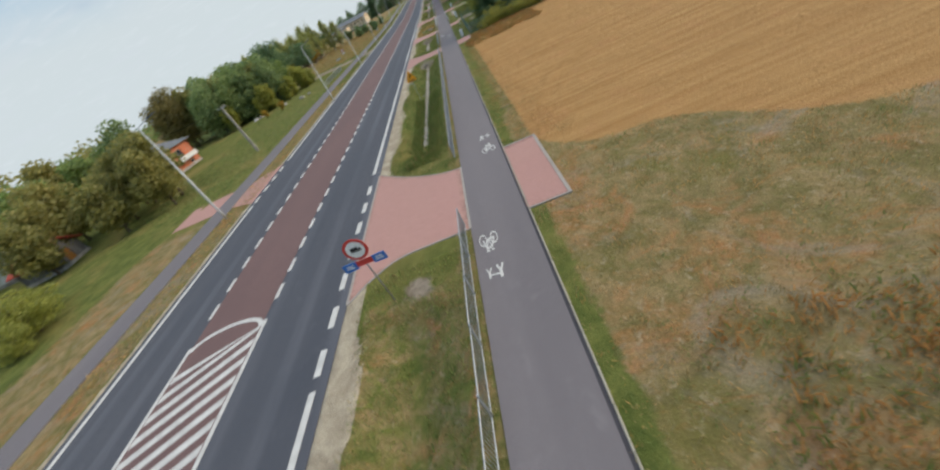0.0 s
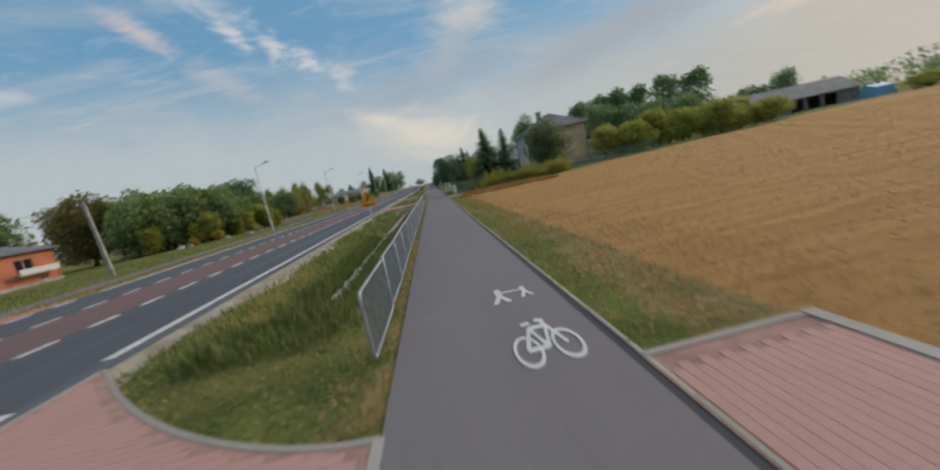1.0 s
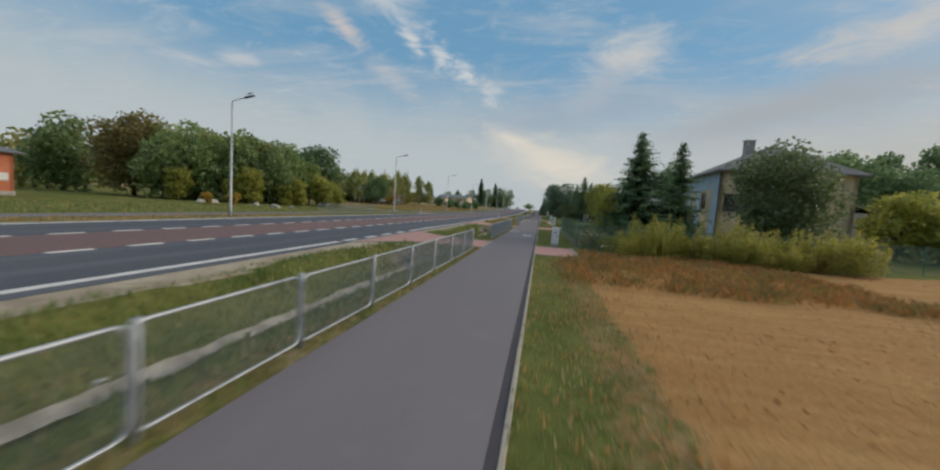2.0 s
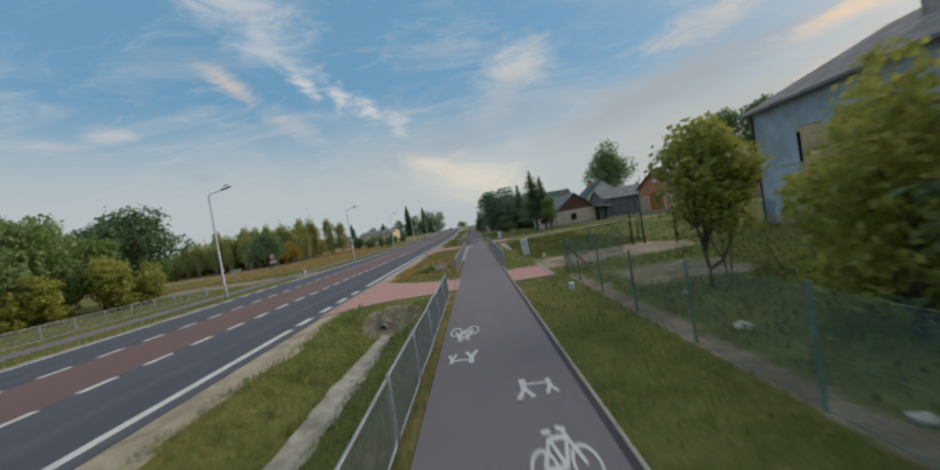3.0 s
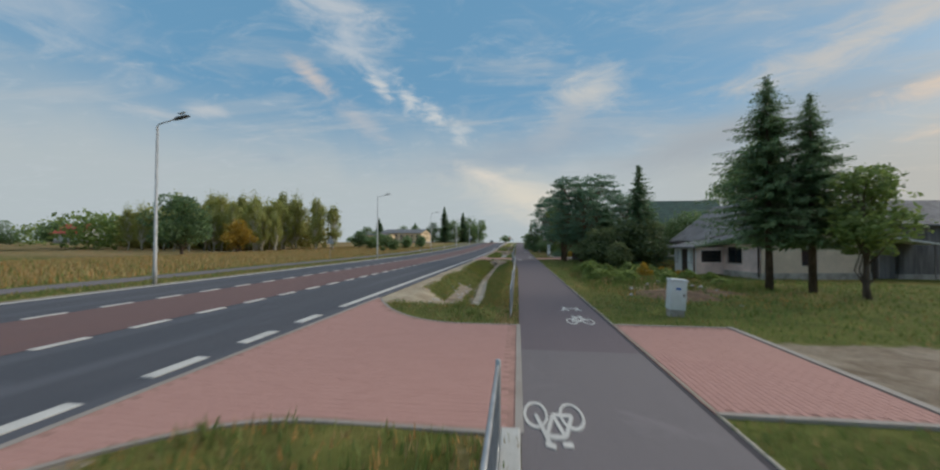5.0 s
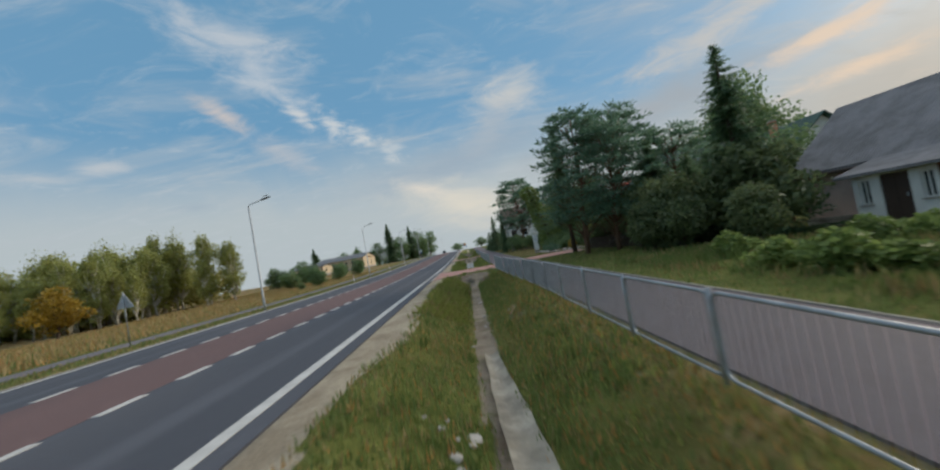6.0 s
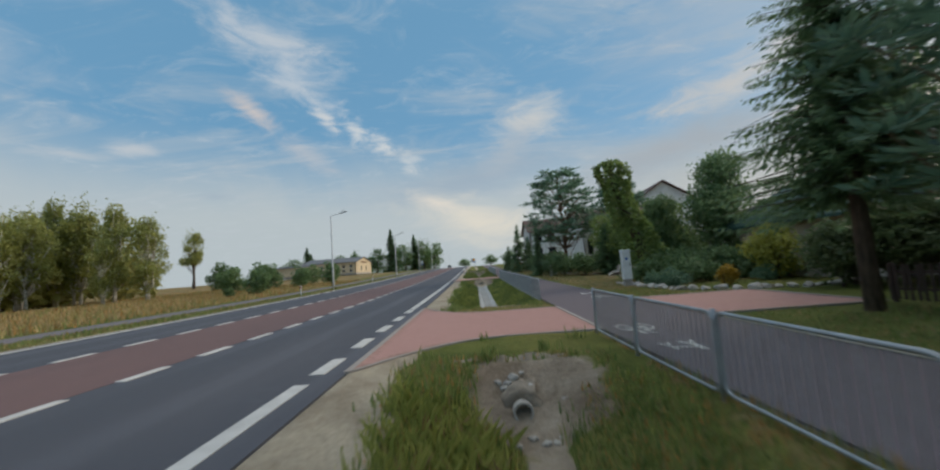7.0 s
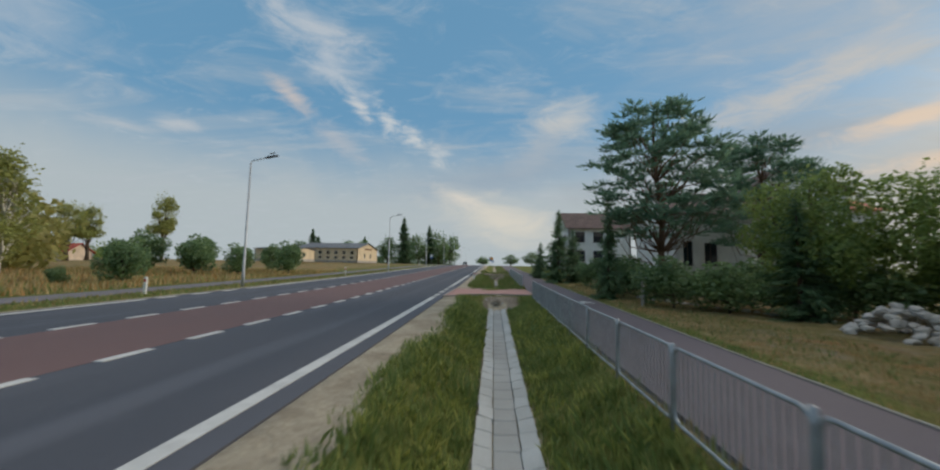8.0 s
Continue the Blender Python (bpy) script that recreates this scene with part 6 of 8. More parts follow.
repeat(yh8, [(9.8, 173, 1, 1), (9.9, 176, 1, 1), (10.0, 180, 1.1, 1), (10.1, 184, 1, 1)])

# ---------------------------------------------------------------- buildings
def roofing(name, col, ribs=4.0, axis=0, rough=0.75, rust=None):
    """Sheet or tile roofing with raised ribs."""
    m, nt, b = material(name, rough, 0, 0.35)
    n = Nodes(nt)
    co = n.node("ShaderNodeTexCoord").outputs["Object"]
    w = n.node("ShaderNodeTexWave")
    w.wave_type, w.bands_direction = "BANDS", ("X", "Y", "Z")[axis]
    w.inputs["Scale"].default_value, w.inputs["Distortion"].default_value = ribs, 0.0
    n.link(co, w.inputs[0])
    c = n.mix(n.ramp(n.noise(0.9, 6, 0.7, 0.4), 0.3, 0.7), tuple(x * 0.7 for x in col), tuple(x * 1.2 for x in col))
    c = n.mix(n.ramp(n.noise(7, 5, 0.7), 0.5, 0.7, 0, 0.5), c, rust or tuple(x * 1.6 for x in col))
    n.link(c, b.inputs["Base Color"])
    n.bump(b, w.outputs["Fac"], 0.6, 0.03)
    return m


def brickwork(name, a, b_, mortar):
    m, nt, b = material(name, 0.88, 0, 0.2)
    n = Nodes(nt)
    t = n.node("ShaderNodeTexBrick")
    co = n.node("ShaderNodeTexCoord").outputs["Object"]
    sep, cb = n.node("ShaderNodeSeparateXYZ"), n.node("ShaderNodeCombineXYZ")
    n.link(co, sep.inputs[0])
    n.link(n.math("ADD", sep.outputs[0], sep.outputs[1]), cb.inputs[0]), n.link(sep.outputs[2], cb.inputs[1])
    n.link(cb.outputs[0], t.inputs["Vector"])
    t.inputs["Color1"].default_value, t.inputs["Color2"].default_value, t.inputs["Mortar"].default_value = (*a, 1), (*b_, 1), (*mortar, 1)
    t.inputs["Scale"].default_value, t.inputs["Brick Width"].default_value, t.inputs["Row Height"].default_value, t.inputs["Mortar Size"].default_value = 1.0, 0.26, 0.077, 0.006
    c = n.mix(n.ramp(n.noise(0.7, 5, 0.65), 0.35, 0.7, 0, 0.5), t.outputs["Color"], tuple(x * 0.7 for x in a))
    n.link(c, b.inputs["Base Color"])
    n.bump(b, t.outputs["Fac"], -0.25, 0.01)
    return m


M["brick"] = brickwork("orange_brick", (0.52, 0.21, 0.115), (0.62, 0.28, 0.16), (0.42, 0.33, 0.27))
M["red_brick"] = brickwork("red_brick", (0.55, 0.165, 0.085), (0.64, 0.22, 0.115), (0.42, 0.28, 0.22))
M["pink"] = plain("pink_render", (0.84, 0.655, 0.61), 0.9, vary=0.12, scale=0.9, dirt=(0.42, 0.35, 0.33))
M["cream"] = plain("cream_render", (0.66, 0.55, 0.44), 0.9, vary=0.1, scale=0.9, dirt=(0.5, 0.42, 0.34))
M["ochre"] = plain("ochre_render", (0.66, 0.51, 0.32), 0.9, vary=0.22, scale=0.7, dirt=(0.46, 0.42, 0.40))
M["sand_wall"] = plain("pale_ochre_render", (0.70, 0.58, 0.40), 0.9, vary=0.08, scale=0.6)
M["white_wall"] = plain("white_render", (0.74, 0.74, 0.73), 0.9, vary=0.08, scale=0.7, dirt=(0.55, 0.54, 0.52))
M["blue_wall"] = plain("pale_blue_render", (0.40, 0.50, 0.58), 0.9, vary=0.15, scale=0.8, dirt=(0.34, 0.36, 0.36))
M["old_wood"] = plain("weathered_planks", (0.20, 0.19, 0.19), 0.9, vary=0.3, scale=1.0, fine=20, bump=0.5, stretch=(4, 4, 0.4))
M["brown_wood"] = plain("brown_boards", (0.20, 0.10, 0.06), 0.8, vary=0.25, scale=1.0, fine=20, bump=0.4, stretch=(4, 4, 0.4))
M["door_wood"] = plain("orange_brown_door", (0.40, 0.185, 0.045), 0.7, vary=0.2, scale=1.2, fine=20, bump=0.4, stretch=(5, 5, 0.4))
M["grey_roof"] = roofing("grey_corrugated_roof", (0.155, 0.165, 0.18), 2.6)
M["eternit"] = roofing("old_cement_roof", (0.20, 0.20, 0.215), 2.2, 1, 0.9, (0.27, 0.265, 0.27))
M["eternit_x"] = roofing("old_cement_roof_across", (0.20, 0.195, 0.20), 2.2, 0, 0.9, (0.30, 0.27, 0.25))
M["green_roof"] = roofing("dark_green_tiles", (0.030, 0.075, 0.062), 2.0, 1, 0.6)
M["brown_roof"] = roofing("brown_tiles", (0.13, 0.085, 0.075), 2.0, 0, 0.75)
M["red_roof"] = roofing("red_tiles", (0.42, 0.075, 0.05), 2.0, 0, 0.75)
M["frame_white"] = plain("white_window_frame", (0.70, 0.70, 0.68), 0.5, vary=0.05)
M["frame_dark"] = plain("dark_brown_frame", (0.06, 0.04, 0.032), 0.6, vary=0.1)
M["teal"] = plain("teal_tarpaulin", (0.07, 0.26, 0.24), 0.6, vary=0.15)
M["blue_tarp"] = plain("blue_tarpaulin", (0.13, 0.38, 0.62), 0.6, vary=0.15)


def wall_panel(name, L, H, openings, mat, parent, at, t=0.28):
    """A wall along +x from the origin, outer face at y=0, thickness inward, one connected piece with real openings."""
    us = sorted({0.0, L, *[o[0] for o in openings], *[o[1] for o in openings]})
    zs = sorted({0.0, H, *[o[2] for o in openings], *[o[3] for o in openings]})
    nu, nz = len(us), len(zs)
    P = [(u, y, z) for y in (0.0, t) for z in zs for u in us]
    f, b = (lambda i, k: k * nu + i), (lambda i, k: nu * nz + k * nu + i)

    def solid(i, k):
        if not (0 <= i < nu - 1 and 0 <= k < nz - 1):
            return False
        u, z = (us[i] + us[i + 1]) / 2, (zs[k] + zs[k + 1]) / 2
        return not any(o[0] < u < o[1] and o[2] < z < o[3] for o in openings)

    F = []
    for i in range(nu - 1):
        for k in range(nz - 1):
            if not solid(i, k):
                continue
            F += [(f(i, k), f(i + 1, k), f(i + 1, k + 1), f(i, k + 1)), (b(i, k + 1), b(i + 1, k + 1), b(i + 1, k), b(i, k))]
            if not solid(i - 1, k):
                F.append((b(i, k), f(i, k), f(i, k + 1), b(i, k + 1)))
            if not solid(i + 1, k):
                F.append((f(i + 1, k), b(i + 1, k), b(i + 1, k + 1), f(i + 1, k + 1)))
            if not solid(i, k - 1):
                F.append((f(i, k), b(i, k), b(i + 1, k), f(i + 1, k)))
            if not solid(i, k + 1):
                F.append((b(i, k + 1), f(i, k + 1), f(i + 1, k + 1), b(i + 1, k + 1)))
    return put(name, Mesh().add(P, F), mat, parent, at=at)


def fill_window(o, parent, at, frame="frame_white", kind="window"):
    u0, u1, z0, z1 = o[:4]
    w = put(kind, Mesh().box(u0, u1, 0.10, 0.16, z0, z0 + 0.06).box(u0, u1, 0.10, 0.16, z1 - 0.06, z1).box(u0, u0 + 0.06, 0.10, 0.16, z0 + 0.06, z1 - 0.06)
            .box(u1 - 0.06, u1, 0.10, 0.16, z0 + 0.06, z1 - 0.06).box((u0 + u1) / 2 - 0.03, (u0 + u1) / 2 + 0.03, 0.10, 0.155, z0 + 0.06, z1 - 0.06), M[frame], parent, at=at)
    for a, b in ((u0 + 0.06, (u0 + u1) / 2 - 0.03), ((u0 + u1) / 2 + 0.03, u1 - 0.06)):
        put("pane", Mesh().box(a, b, 0.12, 0.135, z0 + 0.06, z1 - 0.06), M["glass"], w)
    put("sill", Mesh().box(u0 - 0.05, u1 + 0.05, -0.06, 0.10, z0 - 0.05, z0), M["concrete"], w)


def fill_door(o, parent, at, mat="door_wood"):
    u0, u1, z0, z1 = o[:4]
    d = put("door", Mesh().box(u0, u1, 0.08, 0.14, z0, z1), M[mat], parent, at=at)
    k = max(2, int((u1 - u0) / 0.3))
    for i in range(k):
        a = u0 + (u1 - u0) * i / k
        put("board", Mesh().box(a + 0.015, a + (u1 - u0) / k - 0.015, 0.06, 0.08, z0 + 0.03, z1 - 0.03), M[mat], d)
    put("handle", Mesh().box(u1 - 0.16, u1 - 0.12, 0.02, 0.06, z0 + 0.95, z0 + 1.1), M["zinc"], d)


def building(name, label, cat, x, y, turn, w, d, eave, ridge, wall, roof, ridge_along="x", hip=0.0, over=0.45, front=(), right=(), back=(), left=(), gable=None,
             frame="frame_white", z=None, plinth=0.35):
    """A house standing on its south-west corner; front faces -y, left faces -x. Openings: (u0, u1, z0, z1, kind)."""
    ob = base(name, label, cat, pose(x, y, float(ground_z(x, y)) if z is None else z, 0, 0, turn))
    sides = ((front, w, pose(0, 0, 0), "front_wall"), (right, d, pose(w, 0, 0, 0, 0, 90), "side_wall"), (back, w, pose(w, d, 0, 0, 0, 180), "back_wall"), (left, d, pose(0, d, 0, 0, 0, 270), "side_wall"))
    for ops, L, at, nm in sides:
        wall_panel("wall", L, eave, ops, M[wall], ob, at)
        for o in ops:
            if len(o) > 4 and o[4] == "gap":
                continue
            if len(o) > 4 and o[4] == "door":
                fill_door(o, ob, at)
            elif len(o) > 4 and o[4] == "gate":
                fill_door(o, ob, at, "door_wood")
            else:
                fill_window(o, ob, at, frame)
    put("plinth", Mesh().box(-0.06, w + 0.06, -0.06, 0.0, -0.3, plinth).box(-0.06, 0.0, 0.0, d, -0.3, plinth).box(w, w + 0.06, 0.0, d, -0.3, plinth).box(-0.06, w + 0.06, d, d + 0.06, -0.3, plinth), M["concrete"], ob)
    put("floor_slab", Mesh().box(0.3, w - 0.3, 0.3, d - 0.3, 0.0, 0.1), M["concrete"], ob)
    th = 0.14
    if ridge_along == "x":
        half, run = d / 2, w
        slope = (ridge - eave) / half
        e = eave - over * slope
        A, B, C, D = (-over, -over, e), (w + over, -over, e), (w + over, d + over, e), (-over, d + over, e)
        r0, r1 = (-over + hip, half, ridge), (w + over - hip, half, ridge)
        planes = [(A, B, r1, r0), (C, D, r0, r1)]
        ends = [(B, C, r1), (D, A, r0)]
        gables = [((0.0, 0, eave), (0.0, d, eave), (0.0, half, ridge), (0.28, 0, 0)), ((w - 0.28, 0, eave), (w - 0.28, d, eave), (w - 0.28, half, ridge), (0.28, 0, 0))]
    else:
        half, run = w / 2, d
        slope = (ridge - eave) / half
        e = eave - over * slope
        A, B, C, D = (-over, -over, e), (w + over, -over, e), (w + over, d + over, e), (-over, d + over, e)
        r0, r1 = (half, -over + hip, ridge), (half, d + over - hip, ridge)
        planes = [(D, A, r0, r1), (B, C, r1, r0)]
        ends = [(A, B, r0), (C, D, r1)]
        gables = [((0, 0.0, eave), (w, 0.0, eave), (half, 0.0, ridge), (0, 0.28, 0)), ((0, d - 0.28, eave), (w, d - 0.28, eave), (half, d - 0.28, ridge), (0, 0.28, 0))]
    for p in planes + (ends if hip > 0 else []):
        p = [Vector(q) + Vector((0, 0, 0.05)) for q in p]
        n = len(p)
        put("roof", Mesh().add(p + [q + Vector((0, 0, th)) for q in p], [tuple(range(n - 1, -1, -1)), tuple(range(n, 2 * n))] + [(i, (i + 1) % n, n + (i + 1) % n, n + i) for i in range(n)]), M[roof], ob)
    if hip == 0:
        for a, b, c, dv in gables:
            p = [Vector(a), Vector(b), Vector(c) - Vector((0, 0, 0.06))]
            q = [v + Vector(dv) for v in p]
            put("gable", Mesh().add(p + q, [(0, 1, 2), (5, 4, 3), (0, 3, 4, 1), (1, 4, 5, 2), (2, 5, 3, 0)]), M[gable or wall], ob)
    return ob


def chimney(ob, x, y, z0, z1, s=0.5, mat="brick"):
    c = put("chimney", Mesh().box(x - s / 2, x + s / 2, y - s / 2, y + s / 2, z0, z1), M[mat], ob)
    put("cap", Mesh().box(x - s / 2 - 0.06, x + s / 2 + 0.06, y - s / 2 - 0.06, y + s / 2 + 0.06, z1, z1 + 0.1, 0.02), M["concrete"], c)


# red brick house across the road
rh = building("house", "low red brick house with a flat grey hip roof and balcony", "house", -52.2, 27.0, -8, 9.2, 11.0, 4.1, 5.4, "red_brick", "grey_roof", "y", 3.2, 0.6,
              front=[(1.5, 2.6, 2.2, 3.3), (5.8, 6.9, 2.2, 3.3), (5.8, 6.6, 0.5, 0.95)], right=[(2.6, 3.7, 2.1, 3.3), (6.8, 8.6, 1.5, 3.3), (3.0, 3.8, 0.4, 0.9), (8.8, 9.6, 0.4, 0.9)])
bal = put("balcony", Mesh().box(9.5, 10.4, 6.2, 10.2, 1.32, 1.46), M["concrete"], rh)
put("railing", Mesh().box(10.34, 10.4, 6.2, 10.2, 1.46, 2.1), M["white_wall"], bal)
chimney(rh, 4.6, 6.2, 5.0, 6.3, 0.6)
# sheds and a grey roof at the far left
building("house", "grey-roofed cottage half hidden by trees", "house", -62, 8, 12, 9, 8, 3.0, 5.4, "white_wall", "grey_roof", front=[(2, 3, 1, 2.2)], right=[(3, 4, 1, 2.2)])
building("shed", "small shed with an orange tiled roof", "shed", -45, 4.0, 10, 4.5, 4.5, 1.9, 3.0, "old_wood", "red_roof", right=[(1.5, 2.6, 0.1, 1.8, "door")])
# yellow house by the second driveway
yh = building("house", "two-storey house, ochre and grey gable wall and pale blue side", "house", 23.4, 44.5, -4, 9.5, 10.5, 6.5, 8.9, "ochre", "eternit_x", "y", 3.6, 0.5,
              front=[(0.35, 1.9, 3.0, 4.5), (4.6, 5.8, 3.0, 4.4), (4.6, 5.8, 0.9, 2.0)], frame="frame_dark",
              left=[(1.8, 3.2, 3.2, 4.7), (6.0, 7.4, 3.2, 4.7), (2.0, 3.2, 0.9, 2.1)])
for y0, y1, z0, z1 in ((0.0, 1.72, 0.5, 6.4), (7.5, 10.5, 0.5, 6.4), (1.72, 7.5, 4.9, 6.4), (4.65, 5.9, 0.5, 4.9)):
    put("render_field", Mesh().box(-0.03, -0.005, y0, y1, z0, z1), M["blue_wall"], yh, "pale blue render")
put("side_wing", Mesh().box(9.5, 14.0, 3.0, 9.5, 0, 3.6), M["white_wall"], yh)
put("wing_roof", Mesh().add([(9.45, 2.6, 4.4), (14.4, 2.6, 3.5), (14.4, 9.9, 3.5), (9.45, 9.9, 4.4), (9.45, 2.6, 4.54), (14.4, 2.6, 3.64), (14.4, 9.9, 3.64), (9.45, 9.9, 4.54)],
                            [(3, 2, 1, 0), (4, 5, 6, 7), (0, 1, 5, 4), (1, 2, 6, 5), (2, 3, 7, 6), (3, 0, 4, 7)]), M["eternit"], yh)
put("wall_vent", Mesh().box(3.2, 3.9, -0.05, -0.005, 5.1, 6.0), M["frame_white"], yh)
put("corner_pipe", Mesh().tube([(-0.08, -0.08, 0.2), (-0.08, -0.08, 6.2)], 0.05, 8), M["frame_dark"], yh)
put("corner_pipe", Mesh().tube([(-0.08, 10.4, 0.2), (-0.08, 10.4, 6.2)], 0.05, 8), M["frame_dark"], yh)
chimney(yh, 3.3, 4.0, 8.0, 9.6, 0.7, "concrete")
# long shed and tarpaulins behind the stubble field
sh = building("shed", "long grey-roofed shed with dark open bays", "shed", 69, 56, -3, 26, 8, 3.1, 5.6, "old_wood", "grey_roof", "x", front=[(11.5, 14.3, 0.05, 2.7, "gap"), (15.0, 17.8, 0.05, 2.7, "gap"), (18.5, 21.3, 0.05, 2.7, "gap")])
tp_ = base("covered_stack", "stack covered with a bright blue tarpaulin", "stack", pose(99, 55, 0))
put("cover", Mesh().add([(0, 0, 0), (5, 0, 0), (5, 4, 0), (0, 4, 0), (0.3, 0.3, 2.0), (4.7, 0.3, 2.0), (4.7, 3.7, 2.0), (0.3, 3.7, 2.0), (0.4, 2, 2.6), (4.6, 2, 2.6)],
                       [(3, 2, 1, 0), (0, 1, 5, 4), (1, 2, 6, 5), (2, 3, 7, 6), (3, 0, 4, 7), (4, 5, 9, 8), (6, 7, 8, 9), (5, 6, 9), (7, 4, 8)]), M["blue_tarp"], tp_)
put("base_board", Mesh().box(-0.1, 5.1, -0.1, 4.1, -0.1, 0.06), M["old_wood"], tp_)
gn = building("shed", "low white shed behind the hedge", "shed", 36.5, 51, 0, 4.5, 4, 2.2, 3.0, "white_wall", "eternit", front=[(1, 2.2, 1.0, 1.9)])
# brick barn
barn = building("barn", "orange brick barn with pale brick ornament and grey roof", "barn", 38.0, 89.6, 14, 24.0, 8.0, 4.15, 6.5, "brick", "grey_roof", "x", 0, 0.35,
                front=[(6.2, 7.3, 2.0, 2.8), (11.0, 12.2, 2.0, 2.8), (15.4, 16.6, 2.0, 2.8), (20.0, 21.2, 2.0, 2.8)], left=[(2.5, 5.3, 0.1, 3.1, "gate")], frame="frame_dark")
for x0, x1, z0, z1 in ((-0.05, 0.35, 0.2, 4.0), (23.65, 24.05, 0.2, 4.0)):
    put("pilaster", Mesh().box(x0, x1, -0.07, 0.0, z0, z1), M["concrete"], barn, "pale grey corner strip")
dia = Mesh()
for cx in (3.2, 9.0, 13.8, 18.3, 22.4):
    dia.add([(cx - 0.75, -0.035, 2.4), (cx, -0.035, 1.85), (cx + 0.75, -0.035, 2.4), (cx, -0.035, 2.95), (cx - 0.75, 0, 2.4), (cx, 0, 1.85), (cx + 0.75, 0, 2.4), (cx, 0, 2.95)],
            [(0, 1, 2, 3), (0, 4, 5, 1), (1, 5, 6, 2), (2, 6, 7, 3), (3, 7, 4, 0)])
    dia.box(cx - 0.13, cx + 0.13, -0.05, -0.036, 2.27, 2.53)
put("ornament", dia, M["cream"], barn, "pale brick diamonds")
put("ornament", Mesh().box(0.4, 23.6, -0.03, 0, 0.95, 1.08).box(0.4, 23.6, -0.03, 0, 1.3, 1.36), M["cream"], barn, "pale brick bands")
for y0, y1 in ((-0.05, 0.35), (7.65, 8.05)):
    put("pilaster", Mesh().box(-0.07, 0.0, y0, y1, 0.2, 4.0), M["concrete"], barn, "pale grey corner strip")
for y0 in (5.8, 6.5, 7.2, 0.7, 1.4, 2.1):
    put("ornament", Mesh().box(-0.035, 0, y0, y0 + 0.32, 0.6, 2.8), M["cream"], barn, "pale brick stripe")
put("gable_window", Mesh().box(-0.04, 0.0, 3.5, 4.5, 4.75, 5.3), M["frame_white"], barn)
put("bargeboard", Mesh().tube([(-0.38, -0.35, 3.95), (-0.38, 4.0, 6.62), (-0.38, 8.35, 3.95)], 0.08, 4), M["brown_wood"], barn)
# weathered wooden barn
db = building("barn", "old grey wooden barn with a sagging patched roof", "barn", 33.4, 107, 4, 11, 7, 4.0, 5.9, "old_wood", "eternit", "x", 0, 0.4, front=[])
put("lean_to", Mesh().box(-1.2, 0, 0.2, 4, 0, 2.6), M["old_wood"], db)
can = base("canopy", "white sloping canopy on old wooden posts", "canopy", pose(30.6, 106.0, -0.2))
put("cover", Mesh().add([(0, -0.8, 2.9), (3.8, -0.8, 2.3), (3.8, 3, 2.3), (0, 3, 2.9), (0, -0.8, 3.0), (3.8, -0.8, 2.4), (3.8, 3, 2.4), (0, 3, 3.0)],
                        [(3, 2, 1, 0), (4, 5, 6, 7), (0, 1, 5, 4), (1, 2, 6, 5), (2, 3, 7, 6), (3, 0, 4, 7)]), M["white_wall"], can, "white sloping cover")
for px_, zt in ((0.2, 2.9), (3.6, 2.36)):
    for py_ in (-0.6, 2.8):
        put("post", Mesh().tube([(px_, py_, 0), (px_, py_, zt)], 0.05, 6), M["old_wood"], can)
whh = building("house", "white gabled house with a green roof behind the barns", "house", 38.5, 135, 0, 10, 9, 5.2, 9.2, "white_wall", "green_roof", "y", 0, 0.6, front=[(4.2, 5.8, 5.4, 5.19), (2, 3.2, 3.2, 4.4), (6.6, 7.8, 3.2, 4.4)][1:])
chimney(whh, 3.2, 4, 7.6, 10.0, 0.6)
# pink house
ph = building("house", "low pink rendered house with a worn cement roof", "house", 23.2, 105.2, 10, 8.2, 10.0, 2.85, 5.9, "pink", "eternit", "y", 0, 0.45,
              left=[(6.7, 8.25, 0.95, 2.2)], front=[(3.0, 4.2, 0.9, 2.1)], frame="frame_dark", z=-0.3, gable="brown_wood")
put("cream_side", Mesh().box(0.0, 3.0, -0.03, -0.004, 0.36, 2.84).box(4.2, 8.2, -0.03, -0.004, 0.36, 2.84).box(3.0, 4.2, -0.03, -0.004, 0.36, 0.84).box(3.0, 4.2, -0.03, -0.004, 2.1, 2.84), M["cream"], ph, "cream render on the end wall")
chimney(ph, 4.1, 4.6, 5.3, 6.6, 0.62)
put("downpipe", Mesh().tube([(-0.1, 0.12, 0.1), (-0.1, 0.12, 2.5)], 0.05, 8), M["frame_dark"], ph)
put("gutter", Mesh().tube([(-0.5, -0.4, 2.5), (-0.5, 10.4, 2.5)], 0.055, 8), M["frame_dark"], ph)
por = base("porch", "white glazed porch with a sloping cement roof", "porch", pose(23.2, 105.2, -0.3, 0, 0, 10))
pat, sat = pose(-2.5, 6.2, 0, 0, 0, 270), pose(-2.5, 3.6, 0)
wall_panel("wall", 2.6, 2.15, [(0.2, 0.55, 0.9, 1.9), (0.9, 1.75, 0.1, 2.0), (2.05, 2.4, 0.9, 1.9)], M["white_wall"], por, pat, 0.15)
fill_window((0.2, 0.55, 0.9, 1.9), por, pat), fill_window((2.05, 2.4, 0.9, 1.9), por, pat), fill_door((0.9, 1.75, 0.1, 2.0), por, pat, "frame_dark")
wall_panel("wall", 2.35, 2.15, [(0.45, 2.1, 0.95, 1.9)], M["pink"], por, sat @ pose(0.15, 0, 0), 0.15)
wall_panel("wall", 2.5, 2.15, [], M["pink"], por, pose(0, 6.2, 0, 0, 0, 180), 0.15)
